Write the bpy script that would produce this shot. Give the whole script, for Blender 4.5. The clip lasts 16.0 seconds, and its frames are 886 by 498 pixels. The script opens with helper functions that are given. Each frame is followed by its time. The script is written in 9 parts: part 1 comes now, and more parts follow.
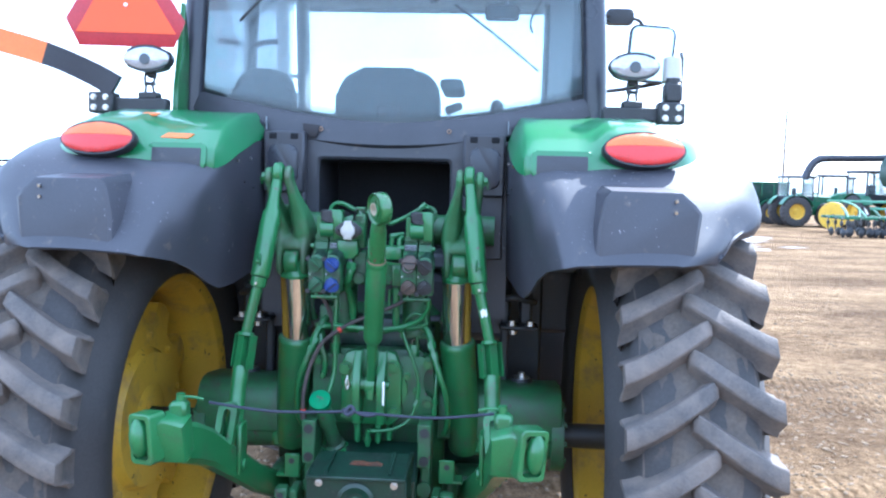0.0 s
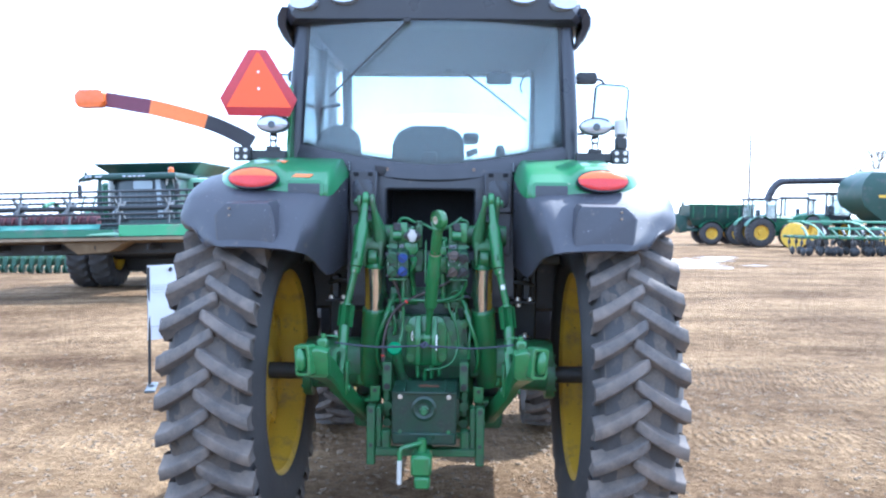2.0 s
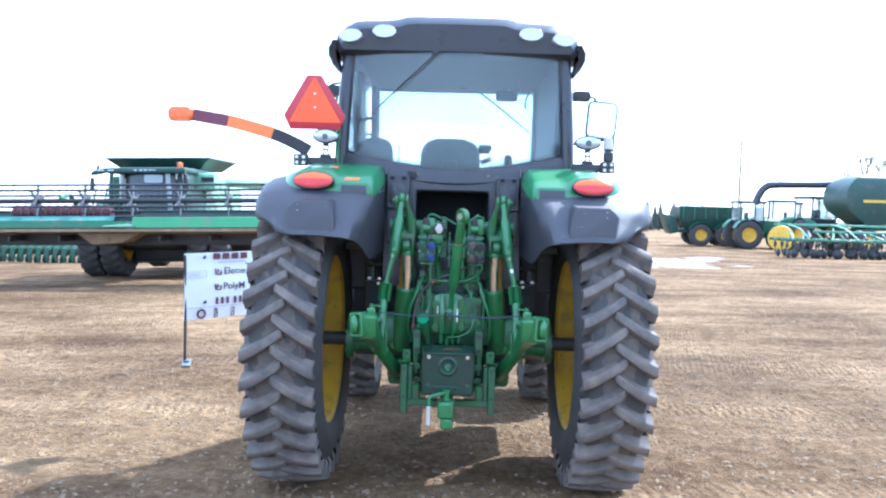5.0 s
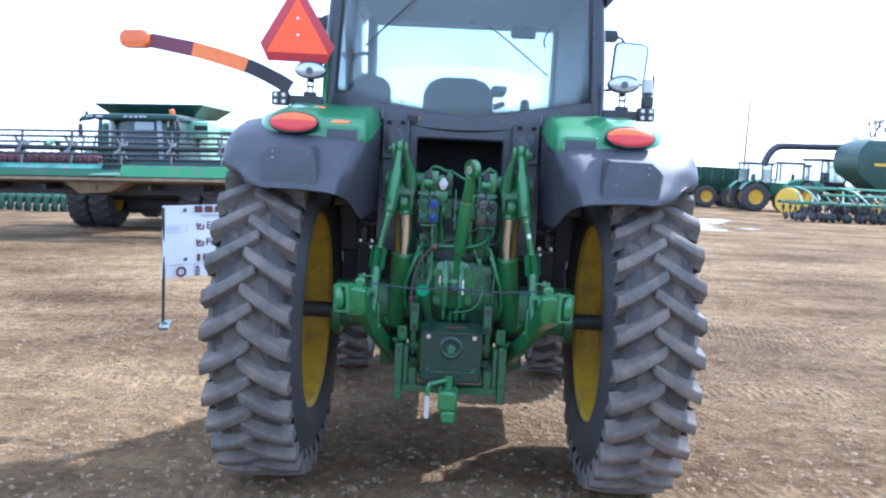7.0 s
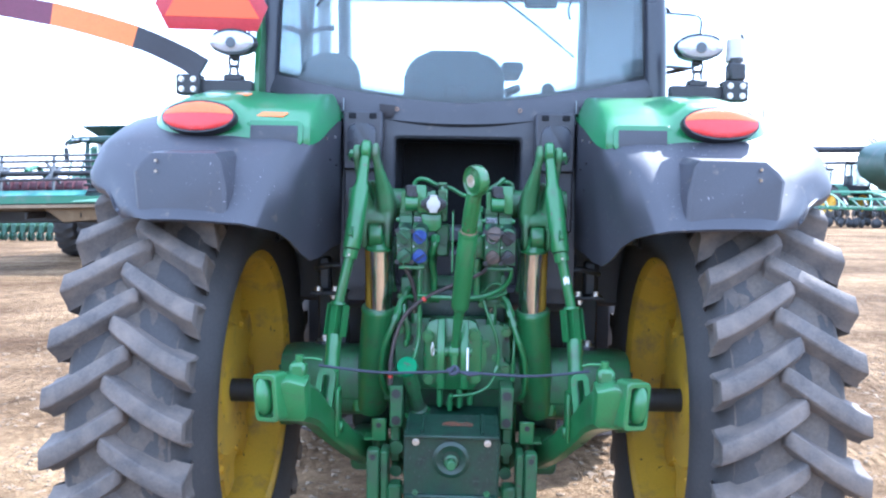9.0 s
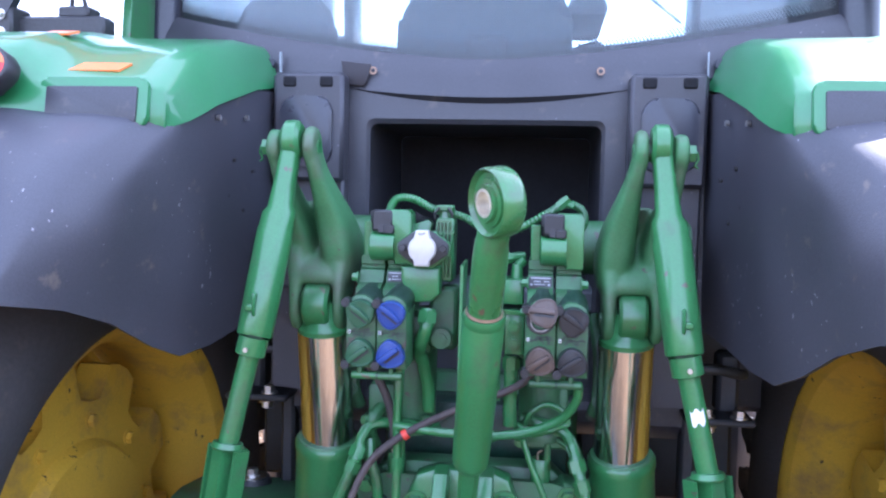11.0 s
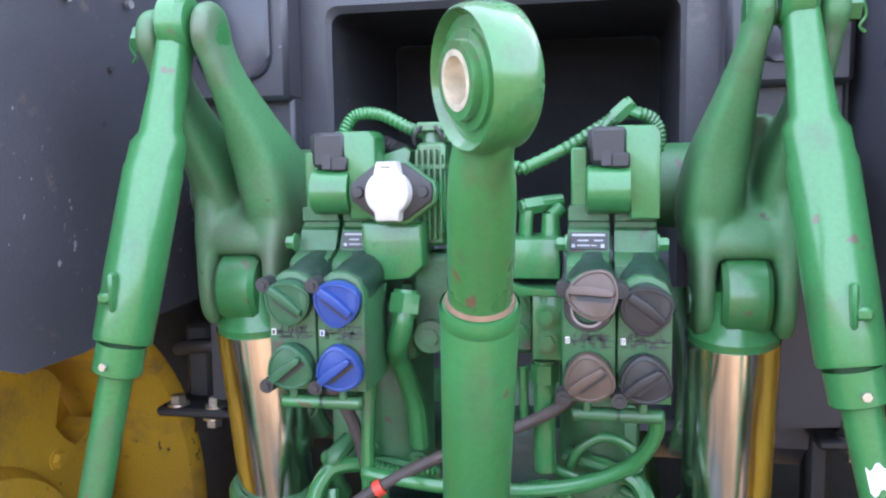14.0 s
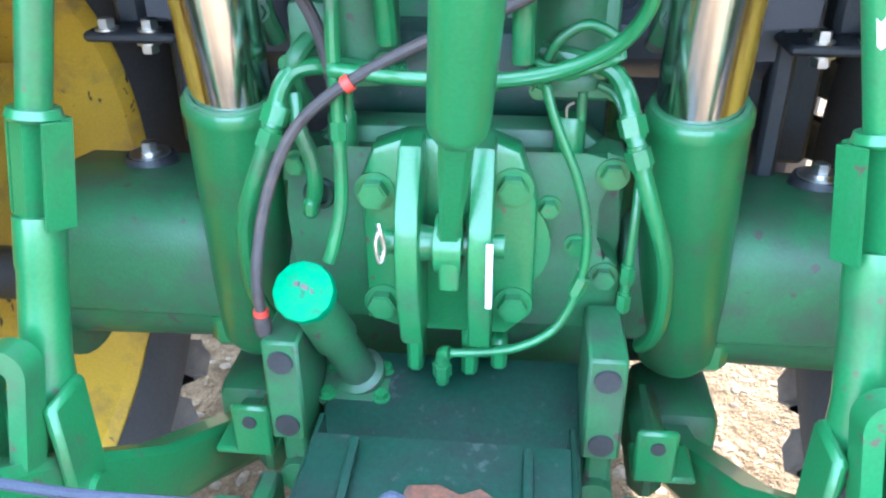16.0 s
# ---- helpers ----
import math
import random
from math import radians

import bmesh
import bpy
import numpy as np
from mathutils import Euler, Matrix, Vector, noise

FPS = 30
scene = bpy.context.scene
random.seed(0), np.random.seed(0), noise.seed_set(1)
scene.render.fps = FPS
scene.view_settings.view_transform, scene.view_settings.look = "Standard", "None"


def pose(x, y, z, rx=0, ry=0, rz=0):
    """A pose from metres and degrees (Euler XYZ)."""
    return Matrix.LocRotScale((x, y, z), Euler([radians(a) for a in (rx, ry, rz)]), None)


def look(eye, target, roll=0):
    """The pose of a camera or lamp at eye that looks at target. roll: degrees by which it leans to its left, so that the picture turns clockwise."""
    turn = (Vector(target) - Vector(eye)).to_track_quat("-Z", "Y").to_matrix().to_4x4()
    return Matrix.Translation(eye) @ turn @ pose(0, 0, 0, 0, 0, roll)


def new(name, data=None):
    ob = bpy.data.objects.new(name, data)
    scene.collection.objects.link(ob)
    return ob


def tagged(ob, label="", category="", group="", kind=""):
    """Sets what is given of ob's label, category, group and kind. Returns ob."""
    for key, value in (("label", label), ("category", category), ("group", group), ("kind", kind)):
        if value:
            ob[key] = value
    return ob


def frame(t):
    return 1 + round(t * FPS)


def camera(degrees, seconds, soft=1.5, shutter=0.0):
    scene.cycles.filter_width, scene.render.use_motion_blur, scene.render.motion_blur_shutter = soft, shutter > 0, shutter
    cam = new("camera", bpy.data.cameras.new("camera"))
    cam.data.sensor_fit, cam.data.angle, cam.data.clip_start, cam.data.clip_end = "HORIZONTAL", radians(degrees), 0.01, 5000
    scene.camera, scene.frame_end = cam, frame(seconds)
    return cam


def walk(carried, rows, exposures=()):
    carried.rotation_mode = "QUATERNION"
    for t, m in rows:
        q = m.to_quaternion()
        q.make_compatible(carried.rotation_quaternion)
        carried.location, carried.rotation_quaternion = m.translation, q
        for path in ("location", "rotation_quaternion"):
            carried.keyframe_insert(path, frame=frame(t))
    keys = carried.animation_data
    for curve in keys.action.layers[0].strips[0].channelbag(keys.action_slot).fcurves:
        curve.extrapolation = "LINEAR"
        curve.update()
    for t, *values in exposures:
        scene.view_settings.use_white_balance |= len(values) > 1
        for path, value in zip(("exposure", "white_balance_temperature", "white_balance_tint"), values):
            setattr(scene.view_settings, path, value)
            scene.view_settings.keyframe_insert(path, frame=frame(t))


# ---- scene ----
cam = camera(57.5, 16.0, 2.2)
PATH = [
    (0, (0.398, -2.896, 1.927), (0.287, -0.905, 1.755), 1.4),
    (0.5, (0.274, -3.292, 1.931), (0.196, -1.295, 1.834), 1.8),
    (1, (0.206, -3.638, 1.915), (0.15, -1.64, 1.833), 0.6),
    (1.5, (0.168, -4.035, 1.894), (0.114, -2.037, 1.814), 0.8),
    (2, (0.183, -4.384, 1.897), (0.134, -2.386, 1.793), 0.6),
    (2.5, (0.133, -4.662, 1.896), (0.078, -2.668, 1.743), 0.8),
    (3, (0.147, -4.928, 1.903), (0.079, -2.931, 1.818), 1.9),
    (3.5, (0.103, -5.186, 1.942), (0.041, -3.188, 1.865), 2.2),
    (4, (0.036, -5.391, 1.932), (0.009, -3.395, 1.807), 1.9),
    (4.2, (0.034, -5.423, 1.909), (-0.007, -3.426, 1.812), 1.7),
    (6.3, (-0.002, -5.137, 1.898), (-0.005, -3.142, 1.762), 1.2),
    (6.5, (0.007, -5.012, 1.895), (-0.032, -3.015, 1.79), 1.7),
    (7, (-0.014, -4.574, 1.874), (-0.039, -2.586, 1.655), 2.7),
    (7.5, (-0.063, -4.188, 1.881), (-0.127, -2.2, 1.671), 0.4),
    (8, (-0.005, -3.817, 1.868), (-0.038, -1.822, 1.726), 0),
    (8.2, (0.005, -3.675, 1.867), (-0.02, -1.681, 1.712), 0.4),
    (10.3, (0.083, -2.062, 1.815), (-0.032, -0.075, 1.624), 1.1),
    (10.5, (0.078, -1.924, 1.817), (-0.038, 0.066, 1.653), 0.8),
    (11, (0.134, -1.581, 1.842), (-0.115, 0.399, 1.707), 1.3),
    (11.5, (0.091, -1.272, 1.86), (-0.163, 0.71, 1.774), 0.4),
    (12, (0.087, -1.118, 1.853), (-0.123, 0.87, 1.794), 0.1),
    (12.5, (0.138, -1.026, 1.857), (-0.172, 0.948, 1.771), -0.4),
    (13, (0.147, -0.997, 1.84), (-0.234, 0.964, 1.731), -0.8),
    (13.1, (0.151, -0.994, 1.839), (-0.245, 0.962, 1.719), -0.9),
    (13.5, (0.138, -0.996, 1.813), (-0.25, 0.961, 1.67), -0.4),
    (14, (0.146, -1.001, 1.78), (-0.245, 0.948, 1.556), -0.9),
    (14.5, (0.155, -0.991, 1.749), (-0.197, 0.938, 1.358), -1.5),
    (15, (0.145, -0.981, 1.718), (-0.191, 0.901, 1.13), -1.5),
    (15.3, (0.123, -0.987, 1.694), (-0.17, 0.876, 1.029), -1.2),
    (15.5, (0.12, -0.979, 1.691), (-0.155, 0.852, 0.936), -0.8),
    (15.8, (0.141, -0.971, 1.664), (-0.18, 0.827, 0.85), -0.9),
    (16, (0.085, -0.975, 1.647), (-0.106, 0.783, 0.713), -0.4),
]
walk(cam, [(t, look(eye, target, roll)) for t, eye, target, roll in PATH],
     [(0, 2.0, 5100, 10), (2, 1.85, 5100, 10), (4, 1.8, 5100, 10), (6.5, 1.62, 5100, 10), (7, 1.52, 5100, 10), (8, 1.88, 5100, 10), (10.5, 2.38, 5300, 24), (11.5, 2.32, 5450, 28), (12.5, 1.78, 5700, 26), (13.2, 2.36, 5900, 24), (14, 2.8, 6100, 20), (15, 2.85, 6100, 12), (16, 3.5, 5100, 5)])

# ---- light ----
GA, GB = 0.012, -0.018          # the yard falls gently away from the tractor


def gz(x, y):
    return GA * x + GB * y + 0.018 * min(0.0, max(x, -60) + 3)


world = bpy.data.worlds.new("sky")
scene.world = world
world.use_nodes = True
wn = world.node_tree.nodes
wl = world.node_tree.links
sky = wn.new("ShaderNodeTexSky")
sky.sky_type = "NISHITA"
sky.sun_disc = False
SUN_EL, SUN_AZ = 47.0, 40.5     # azimuth from +y towards +x
sky.sun_elevation = radians(SUN_EL)
sky.sun_rotation = radians(SUN_AZ)
sky.air_density, sky.dust_density, sky.ozone_density = 1.0, 1.0, 1.0
haze = wn.new("ShaderNodeMix")          # thin bright cloud over the whole sky
haze.data_type = "RGBA"
haze.inputs[0].default_value = 0.55
haze.inputs[7].default_value = (6.6, 7.4, 8.4, 1)
wl.new(sky.outputs[0], haze.inputs[6])
wl.new(haze.outputs[2], wn["Background"].inputs[0])
wn["Background"].inputs[1].default_value = 0.15
sun_data = bpy.data.lights.new("sun", "SUN")
sun_data.energy, sun_data.angle, sun_data.color = 3.7, radians(0.8), (1.0, 0.95, 0.86)
sun = new("sun", sun_data)
sd = Vector((math.sin(radians(SUN_AZ)) * math.cos(radians(SUN_EL)), math.cos(radians(SUN_AZ)) * math.cos(radians(SUN_EL)), math.sin(radians(SUN_EL))))
sun.matrix_world = look(sd * 50, (0, 0, 0))


# ---- materials ----
def mat(name, col, rough=0.5, metal=0.0, var=0.12, scale=6.0, bump=0.1, fine=120.0, dirt=None, dirt_amt=0.0, dirt_scale=5.0, coat=0.0, rvar=0.1, spec=0.5, chips=None, chip_amt=0.0, chip_scale=40.0, chip_stretch=1.0):
    m = bpy.data.materials.new(name)
    m.use_nodes = True
    n, l = m.node_tree.nodes, m.node_tree.links
    b = n["Principled BSDF"]
    geo = n.new("ShaderNodeNewGeometry")
    big = n.new("ShaderNodeTexNoise")
    big.inputs["Scale"].default_value = scale
    big.inputs["Detail"].default_value = 6
    small = n.new("ShaderNodeTexNoise")
    small.inputs["Scale"].default_value = fine
    small.inputs["Detail"].default_value = 4
    l.new(geo.outputs["Position"], big.inputs["Vector"])
    l.new(geo.outputs["Position"], small.inputs["Vector"])
    add = n.new("ShaderNodeMath")
    add.operation = "ADD"
    l.new(big.outputs[0], add.inputs[0])
    l.new(small.outputs[0], add.inputs[1])
    ramp = n.new("ShaderNodeMapRange")
    ramp.inputs[1].default_value, ramp.inputs[2].default_value = 0.6, 1.4
    ramp.inputs[3].default_value, ramp.inputs[4].default_value = 1 - var, 1 + var
    l.new(add.outputs[0], ramp.inputs[0])
    mul = n.new("ShaderNodeMix")
    mul.data_type, mul.blend_type = "RGBA", "MULTIPLY"
    mul.inputs[0].default_value = 1
    mul.inputs[6].default_value = (*col, 1)
    l.new(ramp.outputs[0], mul.inputs[7])
    colour = mul.outputs[2]
    rr = n.new("ShaderNodeMapRange")
    rr.inputs[3].default_value, rr.inputs[4].default_value = max(0.02, rough - rvar), min(1, rough + rvar)
    l.new(big.outputs[0], rr.inputs[0])
    rough_out = rr.outputs[0]
    if dirt:
        dn = n.new("ShaderNodeTexNoise")
        dn.inputs["Scale"].default_value = dirt_scale
        dn.inputs["Detail"].default_value = 9
        dn.inputs["Roughness"].default_value = 0.65
        l.new(geo.outputs["Position"], dn.inputs["Vector"])
        dr = n.new("ShaderNodeMapRange")
        dr.inputs[1].default_value, dr.inputs[2].default_value = 0.66 - 0.4 * dirt_amt, 0.72
        l.new(dn.outputs[0], dr.inputs[0])
        mx = n.new("ShaderNodeMix")
        mx.data_type = "RGBA"
        mx.inputs[7].default_value = (*dirt, 1)
        l.new(colour, mx.inputs[6])
        l.new(dr.outputs[0], mx.inputs[0])
        colour = mx.outputs[2]
    if chips:
        mp = n.new("ShaderNodeMapping")
        mp.inputs["Scale"].default_value = (1, 1, 1 / chip_stretch)
        l.new(geo.outputs["Position"], mp.inputs[0])
        cn = n.new("ShaderNodeTexNoise")
        cn.inputs["Scale"].default_value = chip_scale
        cn.inputs["Detail"].default_value = 3
        l.new(mp.outputs[0], cn.inputs["Vector"])
        gate = n.new("ShaderNodeMath")                  # chips gather where the large noise is high
        gate.operation = "MULTIPLY_ADD"
        gate.inputs[1].default_value = 0.35
        l.new(big.outputs[0], gate.inputs[0])
        l.new(cn.outputs[0], gate.inputs[2])
        cr = n.new("ShaderNodeMapRange")
        cr.inputs[1].default_value, cr.inputs[2].default_value = 0.90 - chip_amt, 0.94 - chip_amt
        l.new(gate.outputs[0], cr.inputs[0])
        cm = n.new("ShaderNodeMix")
        cm.data_type = "RGBA"
        cm.inputs[7].default_value = (*chips, 1)
        l.new(colour, cm.inputs[6])
        l.new(cr.outputs[0], cm.inputs[0])
        colour = cm.outputs[2]
    l.new(colour, b.inputs["Base Color"])
    l.new(rough_out, b.inputs["Roughness"])
    b.inputs["Metallic"].default_value = metal
    b.inputs["Coat Weight"].default_value = coat
    b.inputs["Specular IOR Level"].default_value = spec
    if bump:
        bp = n.new("ShaderNodeBump")
        bp.inputs["Strength"].default_value = bump
        bp.inputs["Distance"].default_value = 0.004
        l.new(small.outputs[0], bp.inputs["Height"])
        l.new(bp.outputs[0], b.inputs["Normal"])
    return m


GREEN = mat("green_paint", (0.030, 0.150, 0.046), 0.32, var=0.2, scale=7, bump=0.06, fine=220, dirt=(0.045, 0.095, 0.045), dirt_amt=0.36, dirt_scale=9, coat=0.32, chips=(0.09, 0.075, 0.05), chip_amt=0.02, chip_scale=55)
GREEN_WORN = mat("worn_green_paint", (0.036, 0.150, 0.044), 0.27, var=0.18, scale=8, bump=0.06, fine=220, dirt=(0.075, 0.08, 0.045), dirt_amt=0.5, dirt_scale=11, coat=0.4, chips=(0.12, 0.07, 0.045), chip_amt=0.055, chip_scale=30, chip_stretch=2.2)
# oily paint; on the upper housing its darkness stands in for shade
OILY_SHADED = mat("oily_shaded_green", (0.011, 0.050, 0.028), 0.36, var=0.45, scale=14, bump=0.16, fine=130, dirt=(0.012, 0.014, 0.013), dirt_amt=0.85, dirt_scale=14, rvar=0.2, chips=(0.035, 0.05, 0.04), chip_amt=0.08, chip_scale=70)
# dusty castings; also the darker green that paints shade on some parts
GREEN_DUSTY_SHADED = mat("dusty_shaded_green", (0.030, 0.115, 0.041), 0.46, var=0.2, scale=9, bump=0.12, fine=200, dirt=(0.045, 0.062, 0.042), dirt_amt=0.55, dirt_scale=12, chips=(0.06, 0.05, 0.04), chip_amt=0.06, chip_scale=35)
ARM_GREEN = mat("dusty_cast_green", (0.046, 0.155, 0.058), 0.5, var=0.2, scale=8, bump=0.12, fine=200, dirt=(0.085, 0.095, 0.065), dirt_amt=0.5, dirt_scale=7, chips=(0.07, 0.055, 0.045), chip_amt=0.02, chip_scale=40)
GREEN_PANEL = mat("glossy_green_panel", (0.024, 0.165, 0.055), 0.36, rvar=0.06, var=0.06, scale=3, bump=0.0, coat=0.5)
YELLOW = mat("yellow_paint", (0.66, 0.41, 0.035), 0.5, var=0.12, scale=5, bump=0.05, fine=180, dirt=(0.34, 0.22, 0.07), dirt_amt=0.35, dirt_scale=7, chips=(0.08, 0.055, 0.03), chip_amt=0.03, chip_scale=45, chip_stretch=1.8)
PLASTIC = mat("black_plastic", (0.036, 0.036, 0.043), 0.40, var=0.3, scale=5, bump=0.12, fine=420, dirt=(0.075, 0.065, 0.06), dirt_amt=0.15, dirt_scale=14, chips=(0.16, 0.155, 0.17), chip_amt=0.0, chip_scale=90)
FENDER = mat("fender_plastic", (0.045, 0.045, 0.055), 0.50, var=0.25, scale=4, bump=0.1, fine=350, dirt=(0.10, 0.085, 0.075), dirt_amt=0.12, dirt_scale=22, chips=(0.24, 0.23, 0.25), chip_amt=0.005, chip_scale=120, chip_stretch=1.6)
CAB_BLACK = mat("cab_black_paint", (0.028, 0.030, 0.040), 0.3, var=0.15, scale=4, bump=0.0)
CAB_GREY = mat("cab_grey_trim", (0.30, 0.34, 0.36), 0.5, var=0.12, scale=3, bump=0.0)
FLAP_GREY = mat("dull_flap", (0.038, 0.035, 0.038), 0.5, var=0.2, scale=10, bump=0.2, fine=300, spec=0.2)
# near-black that puts the shade of recesses, holes and slots into colour
SHADE_BLACK = mat("recess_shade_black", (0.020, 0.020, 0.022), 0.9, var=0.2, scale=20, bump=0.1, spec=0.1)
STEEL_BLACK = mat("black_steel", (0.026, 0.026, 0.028), 0.5, var=0.3, scale=12, bump=0.2, fine=150)
RUBBER = mat("tyre_rubber", (0.088, 0.077, 0.072), 0.8, var=0.3, scale=11, bump=0.35, fine=130, dirt=(0.19, 0.15, 0.122), dirt_amt=0.7, dirt_scale=9)
RUBBER_SIDE = mat("tyre_sidewall", (0.05, 0.046, 0.046), 0.75, var=0.25, scale=9, bump=0.2, fine=110, dirt=(0.10, 0.08, 0.065), dirt_amt=0.2, dirt_scale=7)
CHROME = mat("chrome", (0.82, 0.80, 0.81), 0.18, metal=1.0, var=0.06, scale=14, bump=0.0, rvar=0.05)
ZINC = mat("zinc_bolt", (0.60, 0.58, 0.55), 0.35, metal=1.0, var=0.15, scale=40, bump=0.1)
ZINC_DARK = mat("dull_steel", (0.28, 0.27, 0.27), 0.5, metal=0.8, var=0.3, scale=60, bump=0.2)
RUSTY = mat("bare_worn_steel", (0.30, 0.20, 0.14), 0.55, metal=0.6, var=0.3, scale=30, bump=0.2)
OLD_DECAL = mat("faded_orange_decal", (0.16, 0.055, 0.025), 0.7, var=0.4, scale=60, bump=0.1, dirt=(0.02, 0.03, 0.025), dirt_amt=0.7, dirt_scale=50)
BRASS = mat("worn_bushing", (0.70, 0.62, 0.48), 0.35, metal=0.6, var=0.2, scale=60, bump=0.1)
HOSE = mat("braided_hose", (0.055, 0.043, 0.040), 0.7, var=0.3, scale=30, bump=0.3, fine=500, dirt=(0.10, 0.07, 0.06), dirt_amt=0.4, dirt_scale=20)
WHITE_PL = mat("white_plastic", (0.46, 0.435, 0.40), 0.45, var=0.05, scale=20, bump=0.0)
BLUE_PL = mat("blue_plastic", (0.018, 0.048, 0.20), 0.38, var=0.1, scale=40, bump=0.05)
BROWN_PL = mat("brown_plastic", (0.085, 0.058, 0.045), 0.45, var=0.15, scale=40, bump=0.05)
BLACK_PL = mat("black_cap_plastic", (0.02, 0.02, 0.022), 0.45, var=0.15, scale=40, bump=0.05)
GREEN_PL = mat("green_cap_plastic", (0.022, 0.082, 0.038), 0.42, var=0.15, scale=40, bump=0.05)
CAP_GREEN = mat("bright_green_cap", (0.012, 0.20, 0.075), 0.55, var=0.2, scale=40, bump=0.1, spec=0.25, dirt=(0.02, 0.05, 0.03), dirt_amt=0.35, dirt_scale=60)
RED_LENS = mat("red_lens", (0.58, 0.03, 0.028), 0.34, var=0.15, scale=60, bump=0.2, fine=300, coat=0.15)
AMBER_LENS = mat("amber_lens", (0.70, 0.14, 0.025), 0.34, var=0.12, scale=60, bump=0.2, fine=300, coat=0.15)
CLEAR_LENS = mat("clear_lamp_lens", (0.46, 0.48, 0.54), 0.12, metal=0.5, var=0.15, scale=50, bump=0.3, fine=160, coat=0.8)
SMV_ORANGE = mat("fluorescent_orange", (0.95, 0.10, 0.02), 0.5, var=0.04, scale=8, bump=0.0)
SMV_RED = mat("dark_red_reflective", (0.42, 0.025, 0.035), 0.35, var=0.15, scale=30, bump=0.1)
MAROON = mat("maroon_tape", (0.14, 0.03, 0.06), 0.4, var=0.15, scale=20, bump=0.0)
ORANGE_TAPE = mat("orange_reflector_tape", (0.80, 0.20, 0.05), 0.4, var=0.1, scale=30, bump=0.0)
WHITE_PAINT = mat("white_paint", (0.75, 0.75, 0.74), 0.5, var=0.06, scale=10, bump=0.0)
GREY_FABRIC = mat("seat_fabric", (0.035, 0.045, 0.05), 0.85, var=0.2, scale=14, bump=0.05, fine=120)
INTERIOR = mat("cab_trim", (0.09, 0.10, 0.11), 0.6, var=0.15, scale=8, bump=0.05)
RED_RUBBER = mat("red_sleeve", (0.55, 0.05, 0.03), 0.5, var=0.1, scale=40, bump=0.0)
STRAP = mat("woven_strap", (0.032, 0.035, 0.055), 0.8, var=0.3, scale=60, bump=0.4, fine=500)
SIGN_WHITE = mat("sign_sheet", (0.66, 0.68, 0.72), 0.5, var=0.05, scale=6, bump=0.0)
INK = mat("sign_ink", (0.03, 0.03, 0.035), 0.5, var=0.05, bump=0.0)
INK_GREY = mat("sign_grey_ink", (0.35, 0.36, 0.38), 0.5, var=0.05, bump=0.0)
SNOW = mat("old_snow", (0.40, 0.40, 0.41), 0.7, var=0.2, scale=3, bump=0.3, fine=30, dirt=(0.27, 0.22, 0.17), dirt_amt=0.75, dirt_scale=1.6)
BARK = mat("bark", (0.12, 0.09, 0.07), 0.9, var=0.3, scale=5, bump=0.3)
CONIFER = mat("conifer_foliage", (0.07, 0.085, 0.07), 0.9, var=0.4, scale=3, bump=0.2)
POLE_WOOD = mat("weathered_pole", (0.16, 0.12, 0.09), 0.9, var=0.3, scale=6, bump=0.2)


def glass(name, tint=(0.93, 0.97, 0.98), film=0.07):
    m = bpy.data.materials.new(name)
    m.use_nodes = True
    n, l = m.node_tree.nodes, m.node_tree.links
    out = n["Material Output"]
    t = n.new("ShaderNodeBsdfTransparent")
    t.inputs[0].default_value = (*tint, 1)
    g = n.new("ShaderNodeBsdfGlossy")
    g.inputs["Roughness"].default_value = 0.03
    f = n.new("ShaderNodeFresnel")
    f.inputs[0].default_value = 1.5
    mx = n.new("ShaderNodeMixShader")
    l.new(f.outputs[0], mx.inputs[0])
    l.new(t.outputs[0], mx.inputs[1])
    l.new(g.outputs[0], mx.inputs[2])
    dust = n.new("ShaderNodeBsdfTranslucent")          # thin film of dust, thickened to paint the veil of glare
    dust.inputs[0].default_value = (0.80, 0.82, 0.84, 1)
    geo = n.new("ShaderNodeNewGeometry")
    tex = n.new("ShaderNodeTexNoise")
    tex.inputs["Scale"].default_value = 2.5
    tex.inputs["Detail"].default_value = 6
    l.new(geo.outputs["Position"], tex.inputs["Vector"])
    amt = n.new("ShaderNodeMapRange")
    amt.inputs[1].default_value, amt.inputs[2].default_value = 0.3, 0.7
    amt.inputs[3].default_value, amt.inputs[4].default_value = film * 0.6, film * 1.4
    l.new(tex.outputs[0], amt.inputs[0])
    last = n.new("ShaderNodeMixShader")
    l.new(amt.outputs[0], last.inputs[0])
    l.new(mx.outputs[0], last.inputs[1])
    l.new(dust.outputs[0], last.inputs[2])
    l.new(last.outputs[0], out.inputs[0])
    return m


GLASS = glass("cab_glass", (0.86, 0.93, 0.95), 0.12)
MIRROR = mat("mirror_glass", (0.44, 0.53, 0.58), 0.02, metal=1.0, var=0.0, bump=0.0, rvar=0.01)


# ---- mesh tools ----
def sharpen(bm, angle=36):
    lim = radians(angle)
    for f in bm.faces:
        f.smooth = True
    for e in bm.edges:
        if len(e.link_faces) == 2 and e.calc_face_angle(0) > lim:
            e.smooth = False


def part(name, bm, material, parent=None, label="", angle=36):
    bmesh.ops.recalc_face_normals(bm, faces=bm.faces)
    sharpen(bm, angle)
    me = bpy.data.meshes.new(name)
    bm.to_mesh(me)
    bm.free()
    me.materials.append(material)
    ob = new(name, me)
    if parent is not None:
        ob.parent = parent
    if label:
        ob["label"] = label
    return ob


def empty(name, m=None):
    ob = new(name)
    if m is not None:
        ob.matrix_world = m
    return ob


